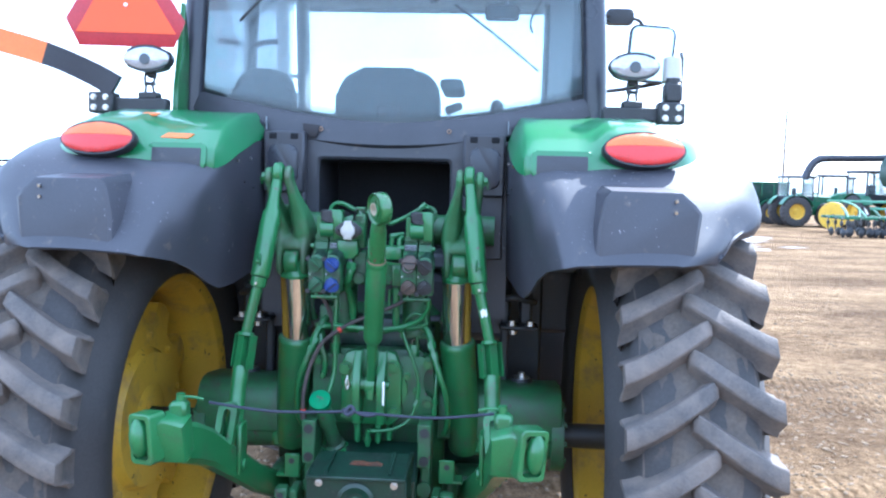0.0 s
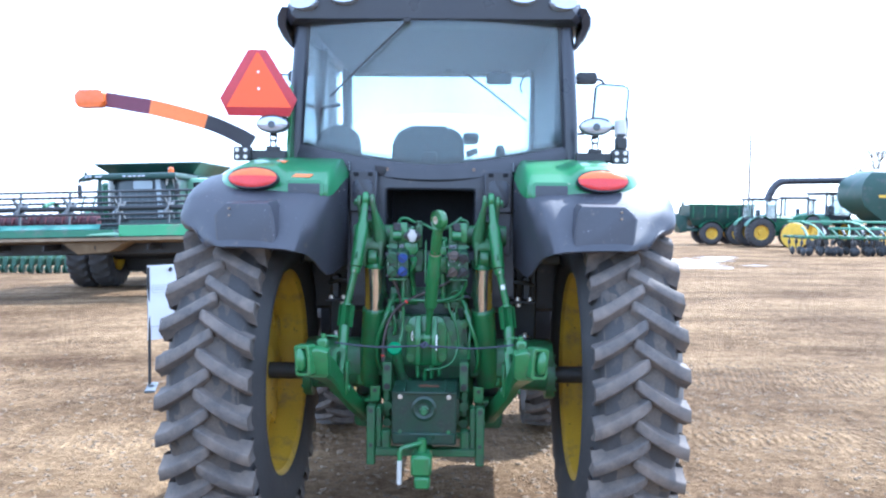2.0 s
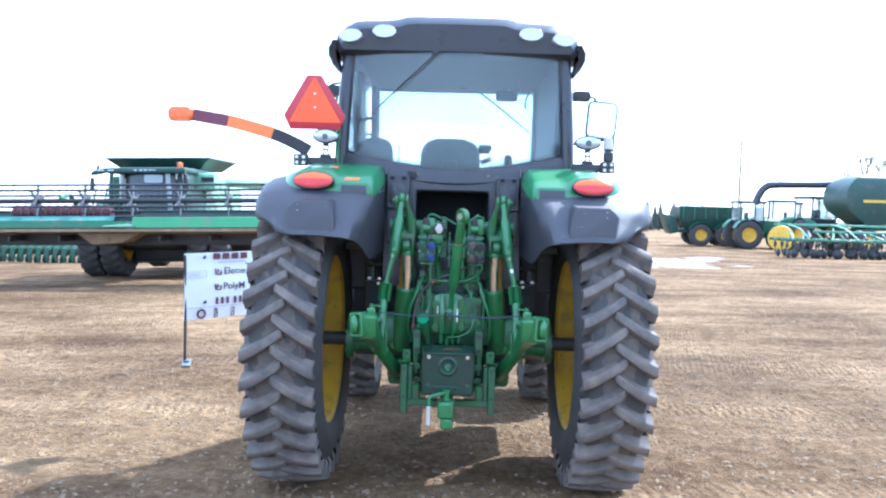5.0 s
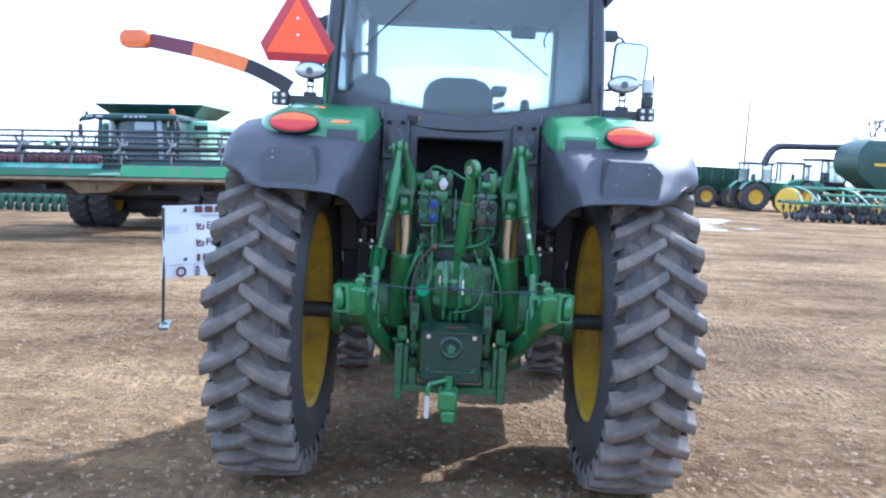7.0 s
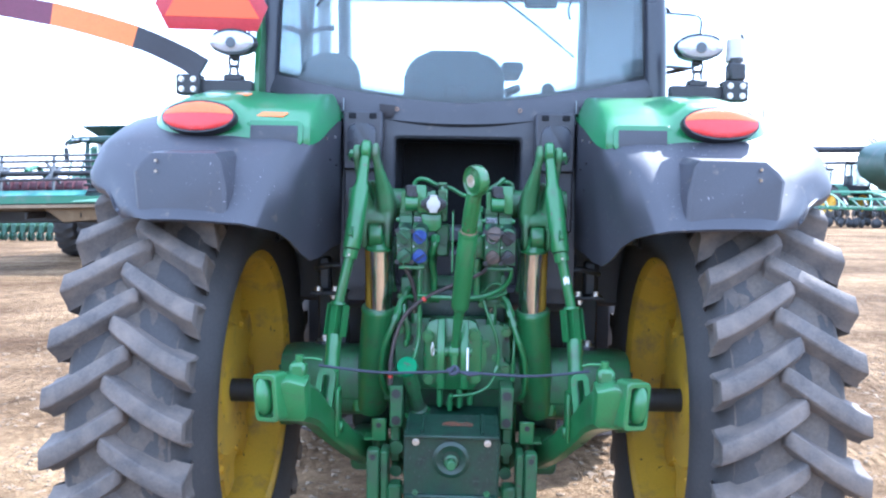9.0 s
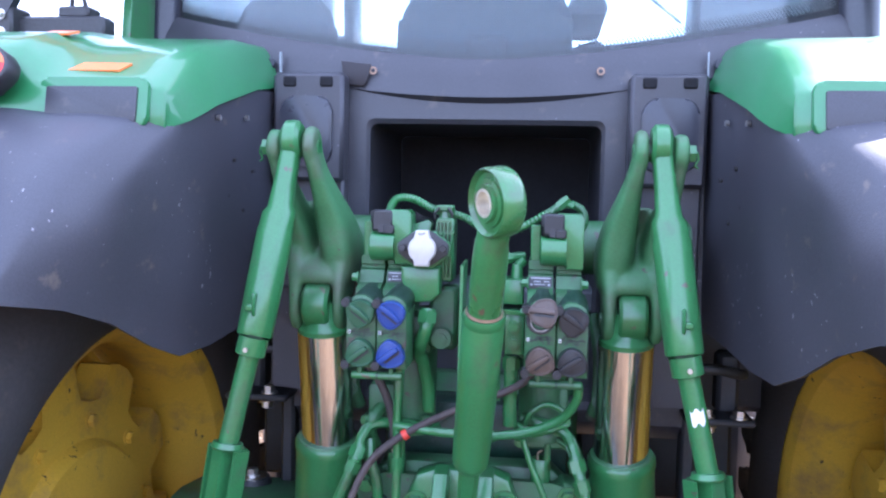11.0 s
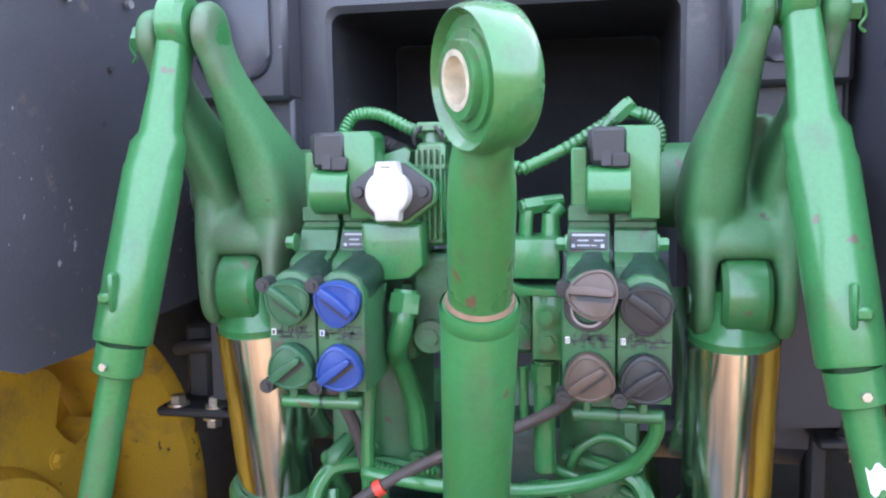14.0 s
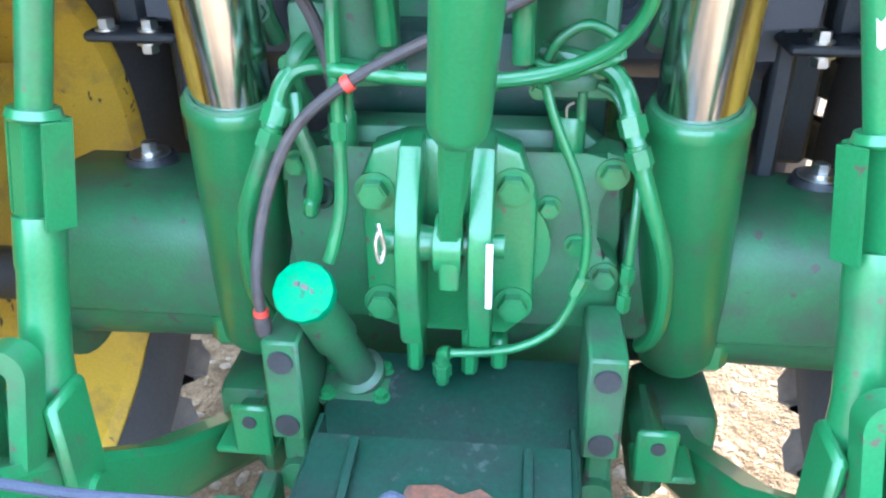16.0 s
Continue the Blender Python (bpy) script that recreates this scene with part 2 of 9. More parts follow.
def box(bm, c, s, bevel=0.0, m=None, seg=1):
    r = bmesh.ops.create_cube(bm, size=1, matrix=Matrix.Translation(c) @ (m or Matrix()) @ Matrix.Diagonal((*s, 1)))
    if bevel:
        es = list({e for v in r["verts"] for e in v.link_edges})
        bmesh.ops.bevel(bm, geom=es, offset=bevel, segments=seg, profile=0.5, affect="EDGES")
    return bm


def frame_to(p0, p1):
    d = Vector(p1) - Vector(p0)
    return Matrix.Translation(p0) @ d.to_track_quat("Z", "Y").to_matrix().to_4x4(), d.length


def cyl(bm, p0, p1, r0, r1=None, seg=20, caps=True):
    m, L = frame_to(p0, p1)
    r1 = r0 if r1 is None else r1
    rings = [[bm.verts.new(m @ Vector((r * math.cos(2 * math.pi * i / seg), r * math.sin(2 * math.pi * i / seg), z))) for i in range(seg)] for r, z in ((r0, 0), (r1, L))]
    for i in range(seg):
        j = (i + 1) % seg
        bm.faces.new((rings[0][i], rings[0][j], rings[1][j], rings[1][i]))
    if caps:
        bm.faces.new(rings[0][::-1])
        bm.faces.new(rings[1])
    return bm


def lathe(bm, prof, m, seg=32, close=False):
    """prof: (radius, height) turned about the local z of m."""
    rings = []
    for r, z in prof:
        rings.append([bm.verts.new(m @ Vector((max(r, 1e-4) * math.cos(2 * math.pi * i / seg), max(r, 1e-4) * math.sin(2 * math.pi * i / seg), z))) for i in range(seg)])
    n = len(rings)
    for k in range(n if close else n - 1):
        a, b = rings[k], rings[(k + 1) % n]
        for i in range(seg):
            j = (i + 1) % seg
            bm.faces.new((a[i], a[j], b[j], b[i]))
    return bm


def turn(bm, p0, p1, prof, seg=24):
    """A turned piece along p0 to p1: prof of (radius, share of the length)."""
    m, L = frame_to(p0, p1)
    pts = [(0.0001, prof[0][1] * L)] + [(r, s * L) for r, s in prof] + [(0.0001, prof[-1][1] * L)]
    lathe(bm, pts, m, seg)
    bmesh.ops.remove_doubles(bm, verts=bm.verts, dist=0.0002)
    return bm


def smooth_path(pts, n=8):
    P = [Vector(p) for p in pts]
    out = []
    for i in range(len(P) - 1):
        a, b, c, d = P[max(i - 1, 0)], P[i], P[i + 1], P[min(i + 2, len(P) - 1)]
        for k in range(n):
            t = k / n
            out.append(0.5 * (2 * b + (c - a) * t + (2 * a - 5 * b + 4 * c - d) * t * t + (3 * b - a - 3 * c + d) * t ** 3))
    return out + [P[-1]]


def tube(bm, pts, r, seg=10, n=8, ribs=0.0, smooth=True):
    P = smooth_path(pts, n) if smooth else [Vector(p) for p in pts]
    rings, up = [], Vector((0.13, 0.2, 1)).normalized()
    for i, p in enumerate(P):
        t = (P[min(i + 1, len(P) - 1)] - P[max(i - 1, 0)]).normalized()
        a = up - t * up.dot(t)
        if a.length < 0.05:
            a = Vector((1, 0, 0)) - t * t.x
        a.normalize()
        up = a
        b = t.cross(a)
        rr = r * (1 + (ribs if i % 2 else -ribs))
        rings.append([bm.verts.new(p + rr * (math.cos(2 * math.pi * k / seg) * a + math.sin(2 * math.pi * k / seg) * b)) for k in range(seg)])
    for q, w in zip(rings, rings[1:]):
        for k in range(seg):
            j = (k + 1) % seg
            bm.faces.new((q[k], q[j], w[j], w[k]))
    bm.faces.new(rings[0][::-1])
    bm.faces.new(rings[-1])
    return bm


def prism(bm, poly, m, depth, bevel=0.0):
    """A flat outline (x, y) of m's plane, made depth thick along its z, from -depth/2."""
    lo = [bm.verts.new(m @ Vector((x, y, -depth / 2))) for x, y in poly]
    hi = [bm.verts.new(m @ Vector((x, y, depth / 2))) for x, y in poly]
    fs = [bm.faces.new(lo[::-1]), bm.faces.new(hi)]
    for i in range(len(poly)):
        j = (i + 1) % len(poly)
        fs.append(bm.faces.new((lo[i], lo[j], hi[j], hi[i])))
    if bevel:
        es = list({e for f in fs[:2] for e in f.edges})
        bmesh.ops.bevel(bm, geom=es, offset=bevel, segments=2, profile=0.5, affect="EDGES")
    return bm


def loft(bm, rows, close_u=False):
    """Quads between rows of points."""
    V = [[bm.verts.new(p) for p in row] for row in rows]
    for a, b in zip(V, V[1:]):
        n = len(a)
        for i in range(n if close_u else n - 1):
            j = (i + 1) % n
            bm.faces.new((a[i], a[j], b[j], b[i]))
    return V


def thicken(bm, t):
    """Gives a sheet a thickness, inwards along its normals."""
    bmesh.ops.recalc_face_normals(bm, faces=bm.faces)
    bmesh.ops.solidify(bm, geom=bm.faces[:], thickness=t)
    return bm


def rounded(w, h, r, n=5):
    pts = []
    for cx, cy, a0 in ((w / 2 - r, h / 2 - r, 0), (-w / 2 + r, h / 2 - r, 90), (-w / 2 + r, -h / 2 + r, 180), (w / 2 - r, -h / 2 + r, 270)):
        for k in range(n + 1):
            a = radians(a0 + 90 * k / n)
            pts.append((cx + r * math.cos(a), cy + r * math.sin(a)))
    return pts


def ellipse(a, b, n=32):
    return [(a * math.cos(2 * math.pi * k / n), b * math.sin(2 * math.pi * k / n)) for k in range(n)]


YX = Matrix(((1, 0, 0, 0), (0, 0, 1, 0), (0, 1, 0, 0), (0, 0, 0, 1)))      # outline in x, z; depth along y
YZ = Matrix(((0, 0, 1, 0), (1, 0, 0, 0), (0, 1, 0, 0), (0, 0, 0, 1)))      # outline in y, z; depth along x


def at(x, y, z):
    return Matrix.Translation((x, y, z))


def hexbolt(bm, p, axis, r=0.012, h=0.009, washer=True):
    p, axis = Vector(p), Vector(axis).normalized()
    if washer:
        cyl(bm, p, p + axis * h * 0.25, r * 1.35, seg=18)
    cyl(bm, p + axis * h * 0.25, p + axis * h * 1.1, r, seg=6)
    cyl(bm, p + axis * h * 1.1, p + axis * h * 1.2, r * 0.85, seg=6)
    return bm


# ---- ground ----
def ground_material():
    m = bpy.data.materials.new("yard_dirt")
    m.use_nodes = True
    n, l = m.node_tree.nodes, m.node_tree.links
    b = n["Principled BSDF"]
    geo = n.new("ShaderNodeNewGeometry")

    def noise_tex(scale, detail=6, stretch=None, rough=0.55):
        t = n.new("ShaderNodeTexNoise")
        t.inputs["Scale"].default_value = scale
        t.inputs["Detail"].default_value = detail
        t.inputs["Roughness"].default_value = rough
        if stretch:
            mp = n.new("ShaderNodeMapping")
            mp.inputs["Scale"].default_value = stretch
            mp.inputs["Rotation"].default_value = (0, 0, radians(-8))
            l.new(geo.outputs["Position"], mp.inputs[0])
            l.new(mp.outputs[0], t.inputs["Vector"])
        else:
            l.new(geo.outputs["Position"], t.inputs["Vector"])
        return t
    big = noise_tex(0.35, 5)
    track = noise_tex(0.9, 6, (0.16, 1.0, 1))
    mid = noise_tex(4.5, 8, None, 0.65)
    grit = noise_tex(70, 4)
    vor = n.new("ShaderNodeTexVoronoi")
    vor.inputs["Scale"].default_value = 55
    l.new(geo.outputs["Position"], vor.inputs["Vector"])

    def ramp(src, a, b0, c0, c1):
        r = n.new("ShaderNodeValToRGB")
        r.color_ramp.elements[0].position, r.color_ramp.elements[1].position = a, b0
        r.color_ramp.elements[0].color, r.color_ramp.elements[1].color = (*c0, 1), (*c1, 1)
        l.new(src, r.inputs[0])
        return r
    base = ramp(track.outputs[0], 0.34, 0.66, (0.305, 0.208, 0.124), (0.58, 0.42, 0.262))
    blotch = ramp(big.outputs[0], 0.38, 0.62, (0.60, 0.56, 0.54), (1.10, 1.08, 1.05))
    midr = ramp(mid.outputs[0], 0.3, 0.7, (0.58, 0.54, 0.51), (1.26, 1.23, 1.18))
    gritr = ramp(grit.outputs[0], 0.35, 0.65, (0.84, 0.83, 0.82), (1.12, 1.12, 1.10))

    def mul(a, c):
        x = n.new("ShaderNodeMix")
        x.data_type, x.blend_type = "RGBA", "MULTIPLY"
        x.inputs[0].default_value = 1
        l.new(a, x.inputs[6])
        l.new(c, x.inputs[7])
        return x.outputs[2]
    clods = noise_tex(13, 7, None, 0.75)
    clodr = ramp(clods.outputs[0], 0.36, 0.62, (0.70, 0.66, 0.62), (1.16, 1.15, 1.12))
    c = mul(mul(mul(mul(base.outputs[0], blotch.outputs[0]), midr.outputs[0]), gritr.outputs[0]), clodr.outputs[0])
    l.new(c, b.inputs["Base Color"])
    b.inputs["Roughness"].default_value = 0.92
    b.inputs["Specular IOR Level"].default_value = 0.06
    h = n.new("ShaderNodeMath")
    h.operation = "MULTIPLY_ADD"
    h.inputs[1].default_value = 4.0
    l.new(mid.outputs[0], h.inputs[0])
    clod = noise_tex(17, 6, None, 0.7)
    h2 = n.new("ShaderNodeMath")
    h2.operation = "MULTIPLY_ADD"
    h2.inputs[1].default_value = 1.6
    l.new(clod.outputs[0], h2.inputs[0])
    l.new(grit.outputs[0], h2.inputs[2])
    l.new(h2.outputs[0], h.inputs[2])
    total = h.outputs[0]
    for ang, scale, seed in ((-8, 3.6, 0.0), (14, 4.4, 7.0)):       # old tyre tracks with cross ribs
        mp = n.new("ShaderNodeMapping")
        mp.inputs["Rotation"].default_value = (0, 0, radians(ang))
        mp.inputs["Location"].default_value = (seed, seed * 0.7, 0)
        l.new(geo.outputs["Position"], mp.inputs[0])
        wave = n.new("ShaderNodeTexWave")
        wave.bands_direction = "X"
        wave.inputs["Scale"].default_value = scale
        wave.inputs["Distortion"].default_value = 3.0
        wave.inputs["Detail"].default_value = 3
        wave.inputs["Detail Scale"].default_value = 1.6
        l.new(mp.outputs[0], wave.inputs["Vector"])
        band = n.new("ShaderNodeMapping")
        band.inputs["Scale"].default_value = (0.05, 0.75, 1)
        l.new(mp.outputs[0], band.inputs[0])
        bn = n.new("ShaderNodeTexNoise")
        bn.inputs["Scale"].default_value = 1.0
        bn.inputs["Detail"].default_value = 2
        l.new(band.outputs[0], bn.inputs["Vector"])
        mask = n.new("ShaderNodeMapRange")
        mask.inputs[1].default_value, mask.inputs[2].default_value = 0.52, 0.60
        l.new(bn.outputs[0], mask.inputs[0])
        prod = n.new("ShaderNodeMath")
        prod.operation = "MULTIPLY"
        l.new(wave.outputs[1], prod.inputs[0])
        l.new(mask.outputs[0], prod.inputs[1])
        sm = n.new("ShaderNodeMath")
        sm.operation = "MULTIPLY_ADD"
        sm.inputs[1].default_value = 0.55
        l.new(prod.outputs[0], sm.inputs[0])
        l.new(total, sm.inputs[2])
        total = sm.outputs[0]
    bp = n.new("ShaderNodeBump")
    bp.inputs["Strength"].default_value = 1.0
    bp.inputs["Distance"].default_value = 0.10
    l.new(total, bp.inputs["Height"])
    l.new(bp.outputs[0], b.inputs["Normal"])
    return m


DIRT = ground_material()
MUD = mat("dried_mud", (0.105, 0.085, 0.070), 0.9, var=0.35, scale=16, bump=0.5, fine=90, dirt=(0.09, 0.08, 0.075), dirt_amt=0.5, dirt_scale=13)


def ground_height(x, y):
    """Height of the yard: gentle fall, shallow ruts, clods near the tractor."""
    d = max(0.0, 1 - math.hypot(x, y - 4) / 60)
    z = gz(x, y) + d * (0.028 * noise.noise((x * 0.22, y * 0.9, 1.0)) + 0.030 * noise.noise((x * 0.8, y * 2.2, 4.0)) + 0.010 * noise.noise((x * 2.6, y * 3.1, 9.0)) + 0.010 * noise.noise((x * 5.5, y * 6.5, 3.0)))
    near = max(0.0, 1 - math.hypot(x, y - 2) / 13)
    if near > 0:
        rough = max(0.0, 0.5 + 1.2 * noise.noise((x * 0.35, y * 0.8, 21.0)))
        z += near * rough * (0.016 * noise.noise((x * 8.0, y * 9.5, 5.0)) + 0.011 * noise.noise((x * 16.0, y * 17.0, 2.0)))
    # level under the wheels
    for wx, wy in ((-1, 0.17), (1, 0.17), (-1, 2.85), (1, 2.85)):
        k = math.exp(-((x - wx) ** 2 + (y - wy) ** 2) / 0.35)
        z = z * (1 - k) + k * (gz(wx, wy) - 0.004)
    return z


def build_ground():
    xs = [-1500, -700, -300, -120, -60, -35] + [-22 + 0.5 * i for i in range(24)] + [-10 + 0.10 * i for i in range(30)] + [-7 + 0.05 * i for i in range(301)] + [8.1 + 0.1 * i for i in range(24)] + [10.5 + 0.7 * i for i in range(26)] + [34, 60, 120, 300, 700, 1500]
    ys = [-400, -60, -20, -9, -6] + [-4 + 0.05 * i for i in range(281)] + [10.1 + 0.12 * i for i in range(12)] + [11.6 + 0.6 * i for i in range(40)] + [37, 45, 60, 90, 150, 300, 700, 1800]
    verts = [(x, y, ground_height(x, y)) for y in ys for x in xs]
    w = len(xs)
    faces = [(j * w + i, j * w + i + 1, (j + 1) * w + i + 1, (j + 1) * w + i) for j in range(len(ys) - 1) for i in range(w - 1)]
    me = bpy.data.meshes.new("ground")
    me.from_pydata(verts, [], faces)
    me.polygons.foreach_set("use_smooth", [True] * len(faces))
    me.materials.append(DIRT)
    ob = new("ground", me)
    tagged(ob, "dry tan dirt yard with tyre tracks and gravel", "ground", "", "structure")


build_ground()

# ---- the tractor ----
tractor = tagged(empty("tractor"), "green and yellow farm tractor with enclosed cab on dirt yard", "tractor")
AY, AZ = 0.17, 0.955            # rear axle
TR, TX, TW = 0.968, 1.003, 0.202    # tyre radius, track half, half width


def crown(x):
    return 0.918 - 0.022 * (x / TW) ** 2


def tyre_profile(R, W, rim, bulge=1.03):
    """Radius and offset of one tyre's skin, from flange over the crown to flange."""
    half = [(rim, W * bulge * 0.84), (rim + 0.025, W * bulge * 0.91), (rim + 0.09, W * bulge * 0.985), (rim + 0.16, W * bulge), (R - 0.13, W * (0.35 * bulge + 0.63)), (R - 0.075, W * 0.93), (R - 0.038, W * 0.86), (R - 0.016, W * 0.76), (R - 0.006, W * 0.6), (R, W * 0.3)]
    return [(r, x) for r, x in half] + [(r, -x) for r, x in half[::-1]]


def lug_mesh(name, R0, R1, W, sweep, half_b, half_t, s):
    """One tread bar: a blunt nose just past the middle, a straight bar, and a square end that overhangs the sidewall."""
    bm = bmesh.new()
    rows = []
    N = 9
    tip = W * 1.06
    for k in range(-1, N + 3):
        u = min(max(k, 0), N) / N
        x = -0.022 + (tip + 0.022) * u
        a = sweep * (1 - (1 - u) ** 1.22)               # metres along the tread
        rb = R0 - 0.030 * (x / W) ** 2 - 0.012
        rt = R1 - 0.017 * (x / W) ** 2
        hb, ht = half_b * (1 + 0.10 * u), half_t * (1 + 0.06 * u)
        if k == -1:                                     # nose
            x, rt, hb, ht = x - 0.014, rt - 0.016, hb * 0.62, ht * 0.55
        if k == 0:
            hb, ht, rt = hb * 0.92, ht * 0.90, rt - 0.003
        if k == N + 1:                                  # the end drops down the sidewall
            x, rt, rb, hb = x + 0.003, rt - 0.016, rb - 0.020, hb * 0.92
        if k == N + 2:
            x, rt, rb, ht, hb = x - 0.016, rt - 0.085, rb - 0.060, ht * 0.95, hb * 0.85
        row = []
        for off, r in ((-hb * 1.12, rb), (-hb * 0.90, rb + 0.014), (-ht * 1.05, rt - 0.012), (-ht * 0.96, rt - 0.004), (-ht * 0.78, rt), (ht * 0.78, rt), (ht * 0.96, rt - 0.004), (ht * 1.05, rt - 0.012), (hb * 0.90, rb + 0.014), (hb * 1.12, rb)):
            th = -(a + off) / R1
            row.append(Vector((s * x, -r * math.cos(th), r * math.sin(th))))
        rows.append(row)
    V = loft(bm, rows)
    bm.faces.new(V[0])
    bm.faces.new(V[-1][::-1])
    bmesh.ops.recalc_face_normals(bm, faces=bm.faces)
    sharpen(bm, 42)
    me = bpy.data.meshes.new(name)
    bm.to_mesh(me)
    bm.free()
    me.materials.append(RUBBER)
    return me


X_AXIS = Matrix.Rotation(radians(90), 4, "Y")       # local z becomes world x


def build_rear_wheels():
    NL = 33
    lug = {s: lug_mesh("lug", 0.914, TR + 0.003, TW, 0.142, 0.053, 0.031, s) for s in (-1, 1)}
    for side in (-1, 1):
        c = at(side * TX, AY, AZ)
        bm = bmesh.new()
        lathe(bm, tyre_profile(0.914, TW, 0.578, 1.17), c @ X_AXIS, 96)
        tyre = part("rear_tyre", bm, RUBBER_SIDE, tractor, "dusty black tractor tyre with angled lugs")
        phase = 2 * math.pi * (0.05 if side < 0 else -0.333) / NL
        # dried mud caked between the bars
        bm = bmesh.new()
        rows = []
        for k in range(180):
            a = 2 * math.pi * k / 180
            row = []
            for j in range(13):
                u = -1 + j / 6
                r = 0.921 - 0.030 * u * u + 0.011 * noise.noise((3 * math.cos(a) + side, 3 * math.sin(a), u * 2.2)) + 0.009 * noise.noise((14 * math.cos(a), 14 * math.sin(a) + side, u * 5))
                row.append(c @ Vector((u * TW * 0.80, r * math.cos(a), r * math.sin(a))))
            rows.append(row)
        rows.append(rows[0])
        loft(bm, rows)
        part("mud_layer", bm, MUD, tyre, "dried mud between the tread bars")
        for k in range(NL):
            for s in (-1, 1):
                ob = new("lug", lug[s])
                ob.parent = tyre
                ob.matrix_basis = c @ Matrix.Rotation(2 * math.pi * (k + (0.5 if s > 0 else 0)) / NL + phase, 4, "X")
        # rim: barrel, dish and hub, seen from the inside
        bm = bmesh.new()
        i = -side                                       # towards the tractor's middle
        prof = [(0.590, i * 0.196), (0.592, i * 0.190), (0.568, i * 0.180), (0.560, i * 0.15), (0.535, i * 0.12), (0.532, i * 0.03), (0.548, i * 0.0), (0.55, i * -0.10), (0.562, i * -0.15), (0.572, i * -0.18), (0.592, i * -0.192), (0.578, i * -0.198), (0.556, i * -0.18), (0.535, i * -0.1), (0.522, i * -0.005), (0.518, i * 0.03), (0.520, i * 0.115), (0.545, i * 0.15), (0.552, i * 0.176), (0.575, i * 0.194)]
        lathe(bm, prof, c @ X_AXIS, 72, close=True)
        rim = part("rear_rim", bm, YELLOW, tractor, "yellow painted steel wheel rim")
        bm = bmesh.new()
        prof = [(0.530, i * -0.085), (0.50, i * -0.080), (0.46, i * -0.055), (0.38, i * -0.035), (0.32, i * -0.045), (0.26, i * -0.015), (0.20, i * 0.01), (0.16, i * 0.07), (0.13, i * 0.09), (0.05, i * 0.09)]
        lathe(bm, prof, c @ X_AXIS, 64)
        lathe(bm, [(r, x - i * 0.02) for r, x in prof], c @ X_AXIS, 64)
        disc = part("wheel_disc", bm, YELLOW, rim, "yellow cast wheel disc")
        outline = []
        for k in range(10):
            a0 = 2 * math.pi * k / 10 + 0.15
            for da, r in ((-0.150, 0.462), (-0.05, 0.474), (0.05, 0.474), (0.150, 0.462), (0.165, 0.400), (0.195, 0.372), (0.314, 0.364), (0.433, 0.372), (0.463, 0.400)):
                outline.append((r * math.cos(a0 + da), r * math.sin(a0 + da)))
        bm = bmesh.new()
        prism(bm, outline, at(side * TX + i * 0.012, AY, AZ) @ X_AXIS, 0.085, 0.006)
        turn(bm, (side * TX + i * 0.045, AY, AZ), (side * TX + i * 0.085, AY, AZ), [(0.285, 0), (0.275, 0.6), (0.262, 1.0)], 48)
        part("toothed_centre", bm, YELLOW, disc, "toothed yellow cast centre")
        for k in range(10):
            a0 = 2 * math.pi * k / 10 + 0.15
            bm = bmesh.new()
            q = Vector((side * TX + i * 0.054, AY - 0.325 * math.sin(a0 + 0.3), AZ + 0.325 * math.cos(a0 + 0.3)))
            hexbolt(bm, q, (i, 0, 0), 0.016, 0.014)
            part("disc_bolt", bm, YELLOW, disc)
        bm = bmesh.new()
        cyl(bm, (side * 0.60, AY, AZ), (side * 1.22, AY, AZ), 0.047, seg=24)
        part("bar_axle", bm, STEEL_BLACK, tractor, "dark greasy bar axle")


build_rear_wheels()


def build_front_wheels():
    for side in (-1, 1):
        c = at(side * 0.93, 2.85, 0.66 + gz(side * 0.93, 2.85))
        bm = bmesh.new()
        lathe(bm, tyre_profile(0.63, 0.19, 0.38), c @ X_AXIS, 48)
        tyre = part("front_tyre", bm, RUBBER_SIDE, tractor, "black front tractor tyre")
        lug = {s: lug_mesh("front_lug", 0.63, 0.665, 0.19, 0.13, 0.04, 0.026, s) for s in (-1, 1)}
        for k in range(22):
            for s in (-1, 1):
                ob = new("lug", lug[s])
                ob.parent = tyre
                ob.matrix_basis = c @ Matrix.Rotation(2 * math.pi * (k + (0.5 if s > 0 else 0)) / 22, 4, "X")
        bm = bmesh.new()
        i = -side
        lathe(bm, [(0.39, i * 0.16), (0.37, i * 0.15), (0.35, i * 0.02), (0.36, i * -0.14), (0.39, i * -0.16)], c @ X_AXIS, 40)
        lathe(bm, [(0.35, 0.0), (0.2, i * 0.03), (0.12, i * 0.12), (0.02, i * 0.14)], c @ X_AXIS, 40)
        part("front_rim", bm, YELLOW, tractor, "yellow front wheel rim")
    bm = bmesh.new()
    cyl(bm, (-0.8, 2.85, 0.62), (0.8, 2.85, 0.62), 0.09, seg=16)
    box(bm, (0, 2.85, 0.66), (0.5, 0.3, 0.26), 0.04)
    part("front_axle", bm, GREEN_DUSTY_SHADED, tractor)


build_front_wheels()


